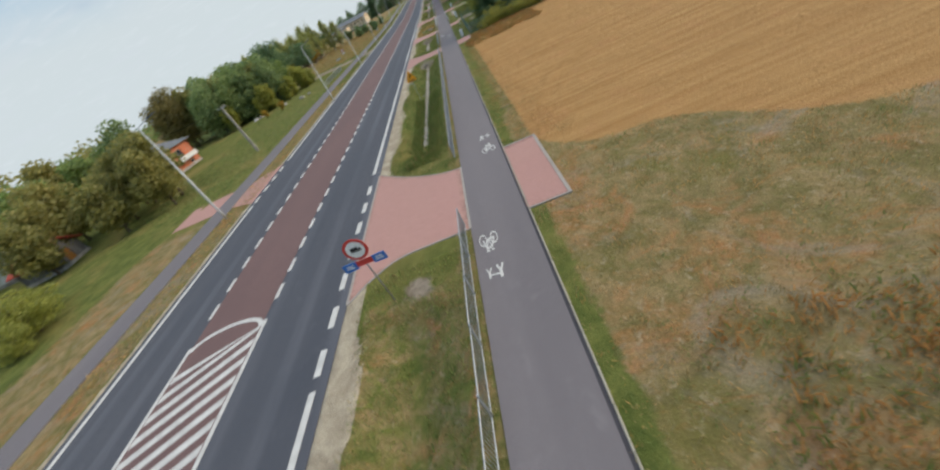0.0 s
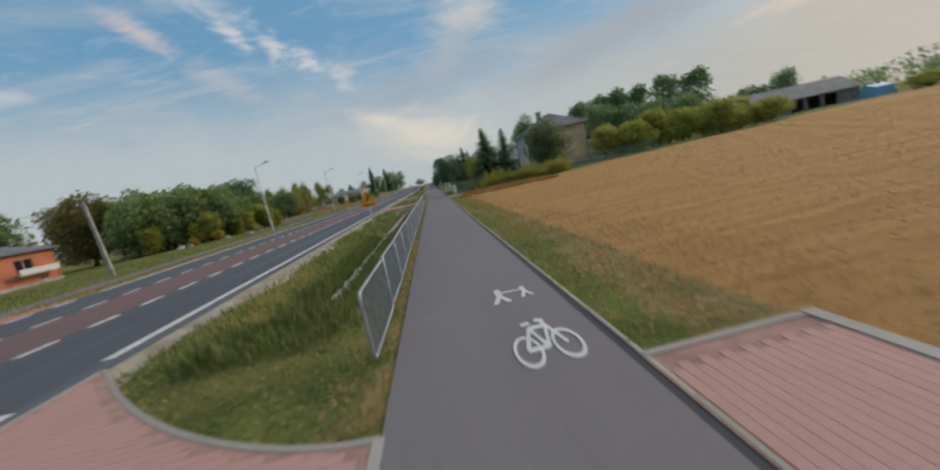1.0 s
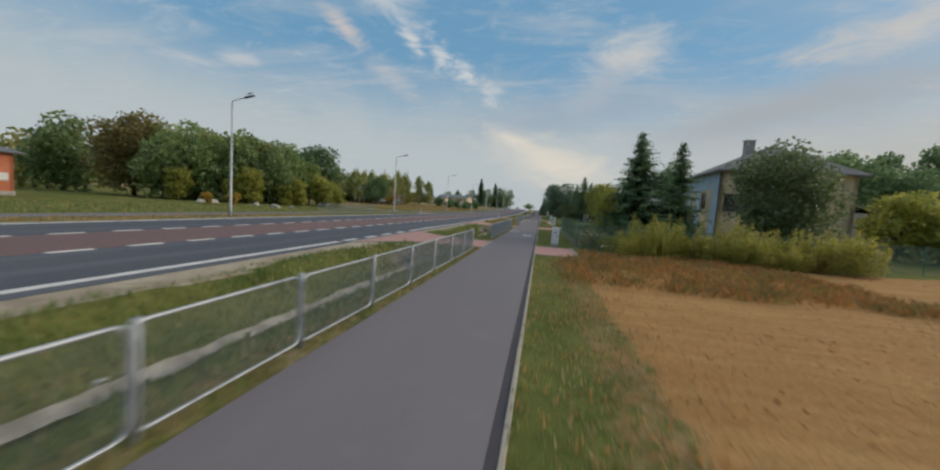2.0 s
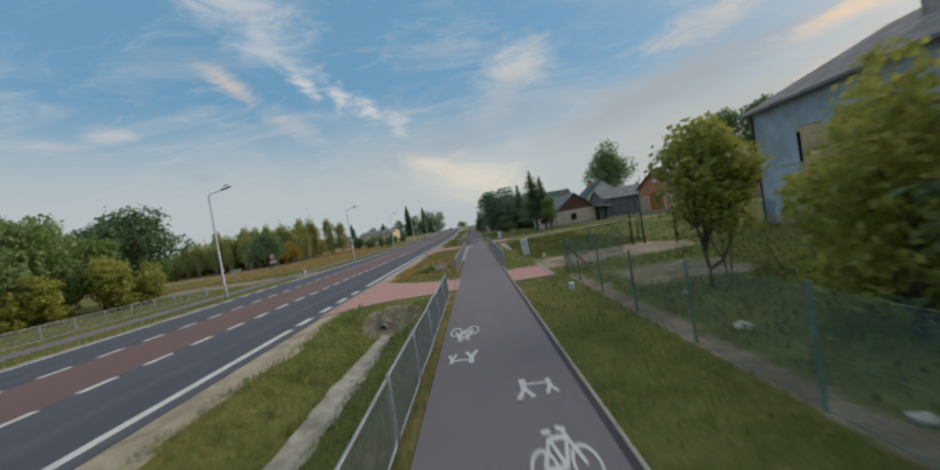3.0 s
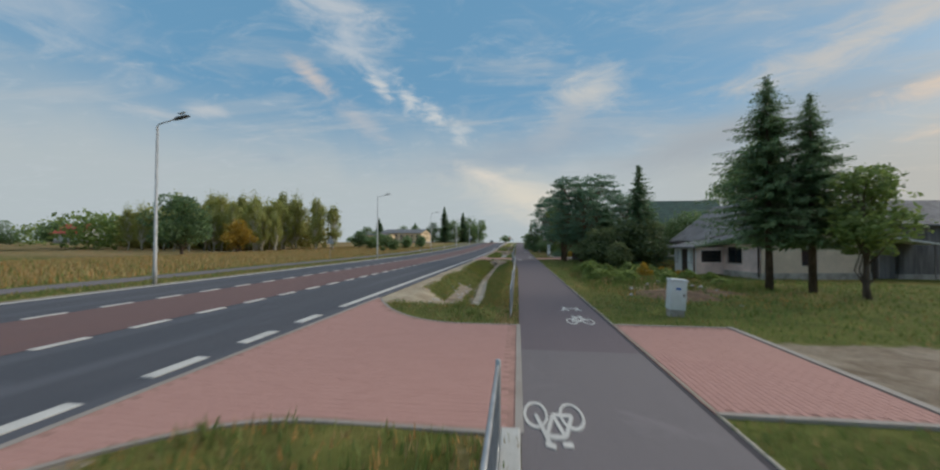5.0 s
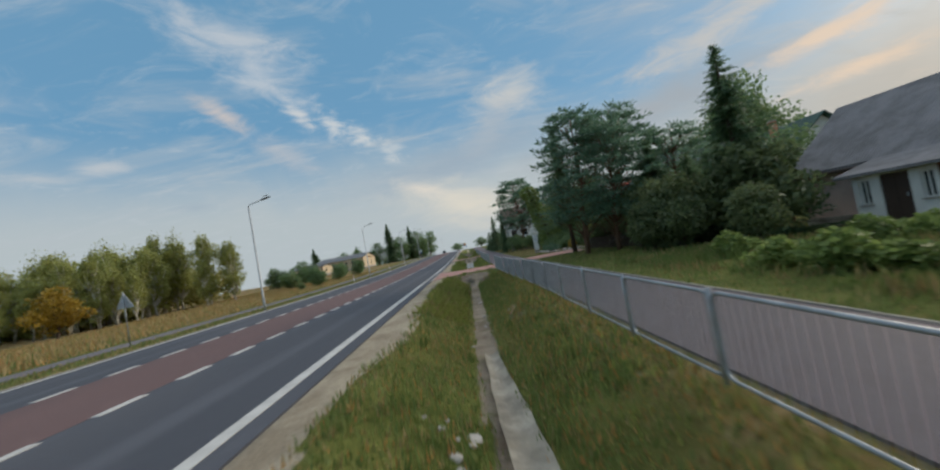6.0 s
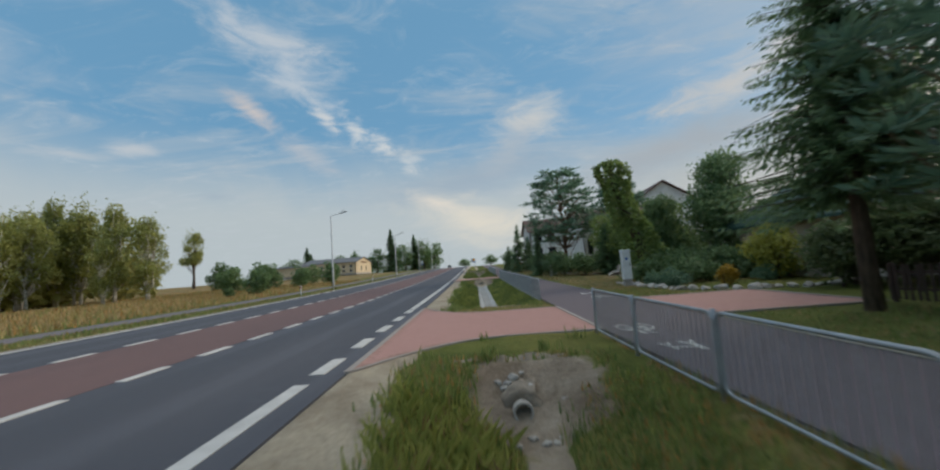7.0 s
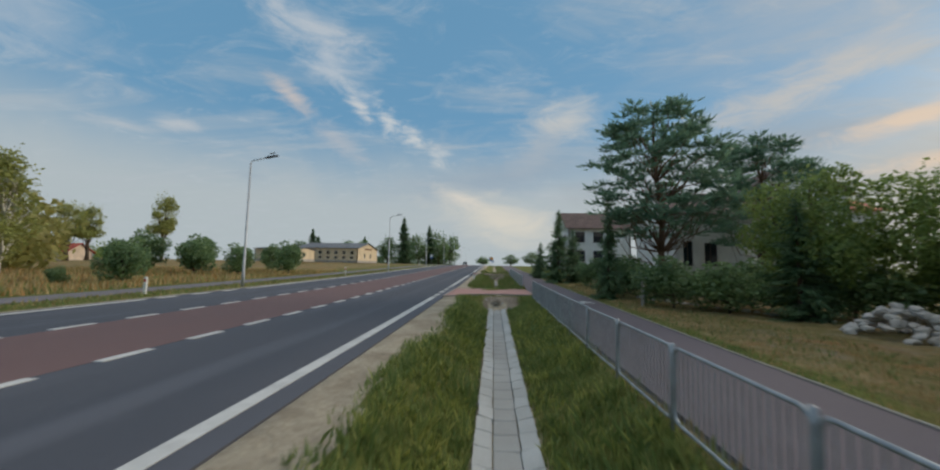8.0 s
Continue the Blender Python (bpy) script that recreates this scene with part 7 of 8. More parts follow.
gr = put("window", Mesh().box(-1.9, -0.25, 3.66, 3.7, 0.95, 1.9), M["glass"], por)
for i in range(9):
    put("grille_bar", Mesh().box(-1.86 + i * 0.2, -1.83 + i * 0.2, 3.6, 3.63, 0.97, 1.88), M["frame_dark"], gr)
for zz in (1.2, 1.6):
    put("grille_bar", Mesh().box(-1.88, -0.27, 3.57, 3.595, zz, zz + 0.025), M["frame_dark"], gr)
put("roof", Mesh().add([(-2.85, 3.2, 2.08), (-0.04, 3.2, 2.72), (-0.04, 6.6, 2.72), (-2.85, 6.6, 2.08), (-2.85, 3.2, 2.2), (-0.04, 3.2, 2.84), (-0.04, 6.6, 2.84), (-2.85, 6.6, 2.2)],
                       [(3, 2, 1, 0), (4, 5, 6, 7), (0, 1, 5, 4), (1, 2, 6, 5), (2, 3, 7, 6), (3, 0, 4, 7)]), M["eternit"], por)
put("post", Mesh().tube([(-2.52, 3.58, 0), (-2.52, 3.58, 2.1)], 0.06, 8), M["brown_wood"], por)
tg = base("covered_heap", "heap under a teal tarpaulin in the garden", "heap", spot(18.6, 116.2))
put("cover", rock_me(5, "teal"), parent=tg, at=pose(0, 0, 0.5) @ Matrix.Scale(1.1, 4))
put("edge_weight", Mesh().box(-1.0, 1.0, -1.2, -1.0, -0.05, 0.1), M["old_wood"], tg)
# house with green dormer behind the conifers
building("house", "white house with a green hipped roof behind conifers", "house", 24, 128, 0, 9, 9, 4.8, 8.0, "white_wall", "green_roof", "x", 0, 0.6, left=[(3, 4.2, 3, 4.2)], front=[(2, 3.2, 3.0, 4.2), (5.5, 6.7, 3.0, 4.2)])
# green-roofed house by the driveway, with a dark veranda
gh = building("house", "garden house with a dark green tiled roof and white walls", "house", 18.9, 130.4, 2, 9.5, 7.6, 3.0, 6.0, "cream", "green_roof", "y", 2.6, 0.8, left=[(2.2, 3.2, 1.2, 2.2), (5.0, 6.0, 1.2, 2.2)], front=[(2, 3.2, 1.0, 2.2)], z=0.1)
chimney(gh, 5.4, 4.4, 5.2, 6.9, 0.6)
ver = base("veranda", "dark timber veranda with a flat overhanging roof", "veranda", pose(18.9, 120.8, 0))
put("roof", Mesh().box(-0.6, 6, -0.4, 6.6, 2.75, 2.92), M["brown_wood"], ver)
put("back_wall", Mesh().box(3.4, 3.6, 0, 6.2, 0, 2.75), M["brown_wood"], ver)
for yy in (0, 2.05, 4.1, 6.15):
    put("post", Mesh().tube([(0, yy, 0), (0, yy, 2.75)], 0.08, 8), M["door_wood"], ver)
put("parapet", Mesh().box(-0.05, 0.05, 0.1, 6.05, 0.1, 0.85), M["brown_wood"], ver)
put("lit_window", Mesh().box(3.36, 3.4, 3.4, 4.6, 1.0, 2.1), M["glass"], ver)
# tall white house and gabled neighbour
building("house", "tall white house with a shallow gable and small windows", "house", 27.5, 172, -6, 9, 10, 9.0, 12.0, "white_wall", "brown_roof", "y", 0, 0.5, front=[(4.6, 5.9, 8.0, 8.95), (4.6, 5.9, 5.2, 6.4), (1.5, 2.8, 5.2, 6.4)], z=0.4)
building("house", "white annexe with a red-brown roof", "house", 36.5, 176, -6, 7, 8, 8.0, 9.6, "white_wall", "red_roof", "x", 0, 0.4, front=[(2, 3.2, 6.0, 7.2)], z=0.4)
wh = building("house", "white house behind pines with narrow dark windows", "house", 16.8, 163, -3, 9.5, 9, 5.6, 7.8, "white_wall", "brown_roof", "x", 0, 0.5, front=[(0.5, 1.2, 1.7, 3.5), (2.0, 2.9, 1.7, 3.4), (5.6, 6.6, 1.9, 3.2)], z=0.5, frame="frame_dark")
bh = building("house", "three-storey house with balconies and a steep brown roof", "house", 14.2, 190, 0, 9.0, 9, 6.8, 9.4, "white_wall", "brown_roof", "x", 0, 0.5, front=[(1, 2.4, 4.6, 6.2), (3.6, 5, 4.6, 6.2), (1, 2.4, 1.8, 3.4), (3.6, 5, 1.8, 3.4)], left=[(2, 3.4, 4.4, 6.0), (5.4, 6.8, 4.4, 6.0), (2, 3.4, 1.8, 3.4)], z=1.0, frame="frame_dark")
for zz in (1.3, 3.9):
    b2 = put("balcony", Mesh().box(-1.1, 0, 1.2, 7.6, zz, zz + 0.16), M["concrete"], bh)
    put("railing", Mesh().box(-1.1, -1.05, 1.2, 7.6, zz + 0.16, zz + 1.0), M["frame_dark"], b2)
# ochre hall and flat building beyond the meadow
fh = building("hall", "long pale ochre hall with a grey roof beyond the meadow", "hall", -60, 250, 0, 20, 20, 4.2, 6.2, "sand_wall", "grey_roof", "x", 0, 0.5,
              front=[(2 + 2.6 * i, 3.1 + 2.6 * i, 2.3, 3.4) for i in range(7)] + [(2 + 2.6 * i, 3.1 + 2.6 * i, 0.8, 1.7) for i in range(7)], right=[(6.0, 7.4, 1.2, 2.8), (12.0, 13.4, 1.2, 2.8)], z=2.4)
put("name_board", Mesh().box(20.0, 20.06, 6.5, 13.5, 4.0, 4.5), M["brown_wood"], fh)
building("hall", "low ochre hall with a flat grey roof", "hall", -62, 232, 0, 12, 10, 3.0, 3.5, "sand_wall", "grey_roof", "x", 0, 0.4, right=[(3, 4.4, 1, 2.2)], front=[(2, 3.4, 1, 2.2)], z=2.4)
building("house", "small white house with a bright red roof", "house", -113, 158, 8, 7, 7, 2.4, 4.6, "white_wall", "red_roof", "x", 0, 0.6, front=[(4, 5, 0.8, 1.8)], z=2.2)
building("house", "small house with an orange-red roof across the meadow", "house", -106, 217, 0, 7, 6, 2.4, 4.4, "cream", "red_roof", "x", 0, 0.5, front=[(2, 3, 0.8, 1.8)], z=1.0)

# ---------------------------------------------------------------- yards: fences, gates, stones
M["wire"] = plain("green_fence_wire", (0.13, 0.24, 0.215), 0.6, 0.2, vary=0.15)
M["rust_iron"] = plain("dark_rusty_iron", (0.075, 0.055, 0.048), 0.8, 0.2, vary=0.3, scale=6)
M["field_stone"] = pieces("field_stone", ((0.40, 0.38, 0.36), (0.56, 0.54, 0.51), (0.33, 0.30, 0.27)))


def ribbon(m, a, b, w=0.0065):
    """A thin flat wire between two points."""
    a, b = Vector(a), Vector(b)
    d = (b - a).normalized()
    s = d.cross(Vector((0.3, 0.9, 0.2))).normalized() * w
    m.add([a - s, a + s, b + s, b - s], [(0, 1, 2, 3)])


def make_mesh_panel(L=2.5, h=1.45):
    ob = base("wire_fence", "green wire-mesh fence panel on thin dark posts", "fence", group="wire fence panels")
    put("post", Mesh().tube([(0, 0, -0.3), (0, 0, h + 0.08)], 0.028, 7), M["wire"], ob)
    m = Mesh()
    k = 0.105
    n = int(h / k)
    for i in range(-n, int(L / k) + 1):
        x0 = i * k
        for s in (1, -1):
            xa, xb = (x0, x0 + n * k) if s == 1 else (x0 + n * k, x0)
            za, zb = 0.06, 0.06 + n * k
            if xa < 0 or xb < 0 or xa > L or xb > L:
                lo, hi = 0.0, L
                t0, t1 = 0.0, 1.0
                dx = xb - xa
                for edge, sign in ((lo, 1), (hi, -1)):
                    t = (edge - xa) / dx
                    if (dx > 0) == (sign == 1):
                        t0 = max(t0, t)
                    else:
                        t1 = min(t1, t)
                if t1 <= t0:
                    continue
                xa, xb, za, zb = xa + dx * t0, xa + dx * t1, za + (zb - za) * t0, za + (zb - za) * t1 if t1 < 1 else zb
                zb = 0.06 + n * k * t1
                za = 0.06 + n * k * t0
            ribbon(m, (xa, 0, za), (xb, 0, zb))
    put("wire_mesh", m, M["wire"], ob)
    for z in (0.06, h * 0.5, h):
        put("strand", Mesh().tube([(0, 0, z), (L, 0, z)], 0.005, 4), M["wire"], ob)
    return ob


wf = make_mesh_panel()
wf_used = [False]


def mesh_fence(p, q):
    p, q = Vector(p), Vector(q)
    n = max(1, round((q - p).length / 2.5))
    ang = math.degrees(math.atan2(q.y - p.y, q.x - p.x))
    for i in range(n):
        c = p.lerp(q, i / n)
        m = pose(c.x, c.y, float(ground_z(c.x, c.y)) - 0.03, 0, 0, ang) @ Matrix.Diagonal(((q - p).length / n / 2.5, 1, 1, 1))
        if not wf_used[0]:
            wf.matrix_basis = m
            wf_used[0] = True
        else:
            copy_thing(wf, m)


mesh_fence((10.75, 29.9), (10.85, 49.4))
mesh_fence((10.75, 29.9), (38, 33.5))
mesh_fence((10.95, 49.4), (14.4, 51.6))
mesh_fence((22.0, 53.8), (36.0, 56.0))
for x, y, dx, dy in ((10.75, 29.9, 0.0, 1.2), (10.75, 29.9, 1.3, 0.15), (10.9, 49.3, 0.1, -1.3), (10.95, 49.4, 1.2, 0.75)):
    br = base("fence_brace", "slanting dark iron brace at the fence corner", "brace", pose(x, y, 0))
    put("strut", Mesh().tube([(0, 0, 1.3), (dx, dy, 0.02)], 0.022, 6), M["rust_iron"], br)
    put("foot", Mesh().box(dx - 0.08, dx + 0.08, dy - 0.08, dy + 0.08, -0.1, 0.06), M["concrete"], br)


def yard_gate(x, y, turn, L, label):
    ob = base("yard_gate", label, "gate", pose(x, y, float(ground_z(x, y)), 0, 0, turn))
    put("post", Mesh().tube([(0, 0, -0.3), (0, 0, 2.0)], 0.045, 8), M["rust_iron"], ob)
    leaf = put("gate_frame", Mesh().tube([(0.1, 0, 0.2), (L, 0, 0.12), (L, 0, 1.42), (0.1, 0, 1.5), (0.1, 0, 0.2)], 0.03, 6), M["rust_iron"], ob)
    put("brace", Mesh().tube([(0.1, 0, 0.2), (L * 0.5, 0, 1.45)], 0.018, 6), M["rust_iron"], leaf)
    put("brace", Mesh().tube([(L * 0.5, 0, 1.45), (L, 0, 0.14)], 0.018, 6), M["rust_iron"], leaf)
    m = Mesh()
    for i in range(int(L / 0.12)):
        ribbon(m, (0.1 + i * 0.12, 0, 0.16), (min(L, 0.1 + i * 0.12 + 0.9), 0, 1.45), 0.003)
        ribbon(m, (0.1 + i * 0.12, 0, 1.45), (min(L, 0.1 + i * 0.12 + 0.9), 0, 0.16), 0.003)
    put("wire_mesh", m, M["wire"], leaf)
    put("hinge", Mesh().box(-0.02, 0.14, -0.04, 0.04, 0.4, 0.5).box(-0.02, 0.14, -0.04, 0.04, 1.2, 1.3), M["rust_iron"], ob)


yard_gate(16.3, 55.0, 176, 2.5, "open dark iron yard gate with wire mesh")
yard_gate(16.9, 54.8, 80, 1.3, "narrow dark iron wicket standing open")
yard_gate(18.0, 53.4, 4, 3.2, "second leaf of the dark iron yard gate")


def picket(p, q, h, mat, label, gap=0.13):
    p, q = Vector(p), Vector(q)
    L = (q - p).length
    ob = base("picket_fence", label, "fence", pose(p.x, p.y, float(ground_z(p.x, p.y)), 0, 0, math.degrees(math.atan2(q.y - p.y, q.x - p.x))))
    me = Mesh().add([(-0.035, -0.012, 0.08), (0.035, -0.012, 0.08), (0.035, 0.012, 0.08), (-0.035, 0.012, 0.08), (-0.035, -0.012, h - 0.06), (0.035, -0.012, h - 0.06), (0.035, 0.012, h - 0.06),
                     (-0.035, 0.012, h - 0.06), (0, -0.012, h), (0, 0.012, h)],
                    [(3, 2, 1, 0), (0, 1, 5, 8, 4), (2, 3, 7, 9, 6), (1, 2, 6, 5), (3, 0, 4, 7), (5, 6, 9, 8), (7, 4, 8, 9)]).data("picket", M[mat])
    for i in range(int(L / gap)):
        put("picket", me, parent=ob, at=pose(i * gap, 0, rng.uniform(-0.02, 0.02), 0, rng.uniform(-2, 2), 0))
    for z in (0.3, h - 0.25):
        put("rail", Mesh().box(0, L, 0.013, 0.05, z, z + 0.06), M[mat], ob)
    for i in range(int(L / 2.4) + 1):
        put("post", Mesh().box(i * 2.4 - 0.04, i * 2.4 + 0.04, 0.05, 0.13, -0.2, h), M[mat], ob)


picket((12.9, 125.0), (13.8, 117.6), 0.95, "frame_dark", "dark picket fence along the front garden")
picket((10.3, 152.5), (10.8, 153.9), 1.15, "field_stone", "short weathered grey picket gate by the plot", 0.2)
gt = base("garden_gate", "dark iron garden gate with upright bars", "gate", pose(15.4, 127.6, 0, 0, 0, 70))
put("frame", Mesh().tube([(0, 0, 0.1), (1.6, 0, 0.1), (1.6, 0, 1.3), (0, 0, 1.3), (0, 0, 0.1)], 0.03, 6), M["rust_iron"], gt)
for i in range(11):
    put("bar", Mesh().tube([(0.14 * i + 0.08, 0, 0.1), (0.14 * i + 0.08, 0, 1.3)], 0.012, 5), M["rust_iron"], gt)
# railing on the far side of the road
railing(-19.6, 53.0, 69.0)

# stones: rock-garden rim, edging stones, the heap, boulders
def stone(x, y, s, k, label, grp, z=0.0):
    ob = new("stone", rock_me(k % 9, "field_stone"))
    ob.matrix_basis = pose(x, y, float(ground_z(x, y)) + z, rng.uniform(-14, 14), rng.uniform(-14, 14), rng.uniform(0, 360)) @ Matrix.Diagonal((s, s * rng.uniform(0.7, 1.0), s * rng.uniform(0.7, 1.1), 1))
    tagged(ob, label, "stone", grp)


rim = [(11.1, 137.5), (11.15, 134.5), (11.3, 132.2), (12.0, 130.9), (13.4, 130.2), (15.2, 129.9), (17.6, 130.2)]
for (xa, ya), (xb, yb) in zip(rim[:-1], rim[1:]):
    n = int(math.hypot(xb - xa, yb - ya) / 0.42)
    for i in range(n):
        stone(xa + (xb - xa) * i / n + rng.uniform(-.06, .06), ya + (yb - ya) * i / n + rng.uniform(-.06, .06), rng.uniform(0.2, 0.33), i * 3 + int(xa * 7), "rough grey stone edging the rock garden", "rock garden stones", 0.05)
for k in range(84):
    a, q = rng.uniform(0, 2 * math.pi), math.sqrt(rng.uniform(0, 1))
    stone(14.9 + 1.3 * q * math.cos(a), 145.8 + 1.2 * q * math.sin(a), rng.uniform(0.13, 0.24), k, "pale stone in a heap of field stones", "stone heap", 1.0 * (1 - q ** 1.5) * rng.uniform(0.75, 1.0))
for k in range(26):
    t = k / 25
    stone(11.6 + 3.6 * t + rng.uniform(-.2, .2), 157.0 - 8.6 * t, rng.uniform(0.1, 0.25), k, "loose stone along the plot edge", "edging stones")
for x, y, s in ((-25.4, 52.4, 0.8), (-37, 52.5, 0.7), (-36, 53.5, 0.9), (-24.2, 54.0, 0.5), (-30.5, 55, 0.7)):
    stone(x, y, s, int(s * 10), "large pale boulder on the lawn", "boulders", 0.1)
for x, y, s in ((11.3, 57.0, 0.14), (13.8, 59.4, 0.15), (12.5, 43.0, 0.13), (11.6, 34.5, 0.18), (11.4, 36.8, 0.15), (11.9, 40.0, 0.2), (11.3, 45.4, 0.14), (11.2, 32.4, 0.2), (12.4, 31.5, 0.4), (14.9, 33.5, 0.35)):
    stone(x, y, s, int(x * 9), "small pale stone in the grass", "loose stones", 0.02)
for k in range(38):
    t = rng.uniform(0, 1)
    stone(10.1 + 1.7 * max(0.0, t * 1.6 - 0.6) ** 2 + rng.uniform(-.2, .2), 64.6 + 14 * (1 - t) + rng.uniform(-.3, .3), rng.uniform(0.06, 0.18), k, "pale stone on the bank of the hollow", "bank stones", 0.0)
for k in range(60):
    stone(2.75 + rng.uniform(-.45, .45), rng.uniform(90.2, 101), rng.uniform(0.04, 0.13), k, "lump of pale eroded soil in the ditch bank", "ditch lumps", 0.0)
for k in range(30):
    stone(3.5 + rng.uniform(-.4, .5), rng.choice([rng.uniform(-5, 23), rng.uniform(34, 46), rng.uniform(104, 121)]), rng.uniform(0.05, 0.16), k, "stone lying in the ditch bottom", "ditch stones", 0.0)
# upturned dirt heap by the pink house
dm = base("soil_heap", "brown heap of bare soil beside the garden", "heap", spot(12.5, 92.9))
put("soil", rock_me(7, "packed_soil"), parent=dm, at=pose(0, 0, -0.1) @ Matrix.Diagonal((2.3, 2.6, 0.62, 1)))
put("soil", rock_me(3, "packed_soil"), parent=dm, at=pose(2.2, 1.4, -0.1) @ Matrix.Diagonal((1.5, 1.3, 0.45, 1)))
dm.children[0].data = dm.children[0].data.copy()
M["soil"] = plain("bare_soil", (0.215, 0.140, 0.090), 0.95, vary=0.35, scale=3, fine=18, bump=0.9)
for ch in dm.children:
    ch.data = ch.data.copy()
    ch.data.materials[0] = M["soil"]

for k in range(14):
    a, q = rng.uniform(0, 2 * math.pi), rng.uniform(0.2, 1.25)
    stone(12.5 + 2.1 * q * math.cos(a), 92.9 + 2.4 * q * math.sin(a), rng.uniform(0.05, 0.13), k, "clod or pale stone on the soil heap", "soil heap stones", 0.62 * max(0, 1 - q * q))
# a car far up the road
car = base("car", "small dark car far up the road", "car", pose(-9.8, 305, float(rise(305)), 0, 0, 180))
M["car_paint"] = plain("dark_car_paint", (0.05, 0.055, 0.07), 0.3, 0.3, vary=0.05)
put("body", Mesh().add([(-0.85, -2.1, 0.3), (0.85, -2.1, 0.3), (0.85, 2.1, 0.3), (-0.85, 2.1, 0.3), (-0.85, -2.1, 0.75), (0.85, -2.1, 0.75), (0.85, 2.0, 0.9), (-0.85, 2.0, 0.9)],
                       [(3, 2, 1, 0), (4, 5, 6, 7), (0, 1, 5, 4), (1, 2, 6, 5), (2, 3, 7, 6), (3, 0, 4, 7)]), M["car_paint"], car)
put("cabin", Mesh().add([(-0.8, -1.2, 0.78), (0.8, -1.2, 0.78), (0.8, 1.8, 0.88), (-0.8, 1.8, 0.88), (-0.62, -0.5, 1.42), (0.62, -0.5, 1.42), (0.62, 1.3, 1.42), (-0.62, 1.3, 1.42)],
                        [(3, 2, 1, 0), (4, 5, 6, 7), (0, 1, 5, 4), (1, 2, 6, 5), (2, 3, 7, 6), (3, 0, 4, 7)]), M["glass"], car)
for dx in (-0.8, 0.8):
    for dy in (-1.3, 1.3):
        put("wheel", Mesh().tube([(dx - 0.1, dy, 0.32), (dx + 0.1, dy, 0.32)], 0.32, 16), M["black_sign"], car)
    put("headlight", Mesh().box(dx * 0.75 - 0.15, dx * 0.75 + 0.15, -2.13, -2.09, 0.55, 0.7), M["white_sign"], car)

# ---------------------------------------------------------------- grass, stubble and weeds
def zones_clear(x, y):
    """True where no paving lies."""
    ok = ~((x > path_l(y) - 0.02) & (x < PATH_R + 0.1)) & ~((x > ROAD_L - 0.1) & (x < ROAD_R + 0.25)) & ~((x > -17.7) & (x < -15.3))
    for yn, yf, fn, ff in DRIVES:
        near, far = drive_edges(yn, yf, fn, ff)
        ok &= ~((x > 0) & (x < 6.2) & (y > near(x) - 0.08) & (y < far(x) + 0.08))
    for x0, x1, y0, y1 in RIGHT_DRIVES:
        ok &= ~((x > x0 - 0.05) & (x < x1 + 0.12) & (y > y0 - 0.1) & (y < y1 + 0.1))
    ok &= ~((np.abs(x - 3.42) < 0.5) & (y > 131.2) & (y < 155.4)) & ~((np.abs(x - ditch_mid(y) - 0.05) < 0.22) & (ditch_depth(y) > 0.4))
    return ok


RIGHT_DRIVES = [(8.5, 10.25, -18.2, -11.8), (8.5, 10.4, 25.9, 29.8), (8.5, 10.3, 49.1, 52.9), (8.5, 11.4, 81.4, 86.6), (8.5, 13.0, 125.3, 130.0)]


def blades(name, label, x0, x1, y0, y1, per_m2, h0, h1, mats, seed, lean=0.45, w=0.011, keep=None, rows=0.0, clumps=0.0):
    """Upright blades over a rectangle, one object for each material."""
    for k, (mat, share) in enumerate(mats):
        r = np.random.default_rng(seed + 17 * k)
        n = int((x1 - x0) * (y1 - y0) * per_m2 * share)
        if clumps:
            m = max(1, n // 14)
            cx, cy = r.uniform(x0, x1, m), r.uniform(y0, y1, m)
            x = np.repeat(cx, 14) + r.normal(size=m * 14) * clumps
            y = np.repeat(cy, 14) + r.normal(size=m * 14) * clumps
        else:
            x, y = r.uniform(x0, x1, n), r.uniform(y0, y1, n)
        if rows:
            x = np.round(x / rows) * rows + r.normal(size=len(x)) * 0.02
        ok = zones_clear(x, y)
        if keep is not None:
            ok &= keep(x, y, r)
        x, y = x[ok], y[ok]
        n = len(x)
        if n == 0:
            continue
        z = ground_z(x, y) - 0.015
        h = r.uniform(h0, h1, n) * (0.7 + 0.6 * (0.5 + 0.5 * lumps(x, y, 1.1)))
        a = r.uniform(0, 2 * math.pi, n)
        b = np.stack([x, y, z], -1)
        d = np.stack([np.cos(a), np.sin(a), 0 * a], -1)
        s = np.stack([-np.sin(a), np.cos(a), 0 * a], -1)
        ww = (w * (0.6 + h / max(h1, 0.01)) * r.uniform(0.7, 1.4, n))[:, None]
        l = (r.uniform(0.05, 1, n) * lean * h)[:, None]
        top = b + d * l + np.stack([0 * h, 0 * h, h], -1)
        mid = b + d * l * 0.28 + np.stack([0 * h, 0 * h, h * 0.55], -1)
        if h1 < 0.25 or x0 < -14:
            P = np.stack([b - s * ww, b + s * ww, top], 1).reshape(-1, 3)
            F = np.arange(len(P)).reshape(-1, 3)
        else:
            P = np.stack([b - s * ww, b + s * ww, mid + s * ww * 0.75, top, mid - s * ww * 0.75], 1).reshape(-1, 3)
            F = np.arange(len(P)).reshape(-1, 5)
        tagged(new(name, big_mesh(name, P, F, M[mat])), label, "grass", kind="stuff")


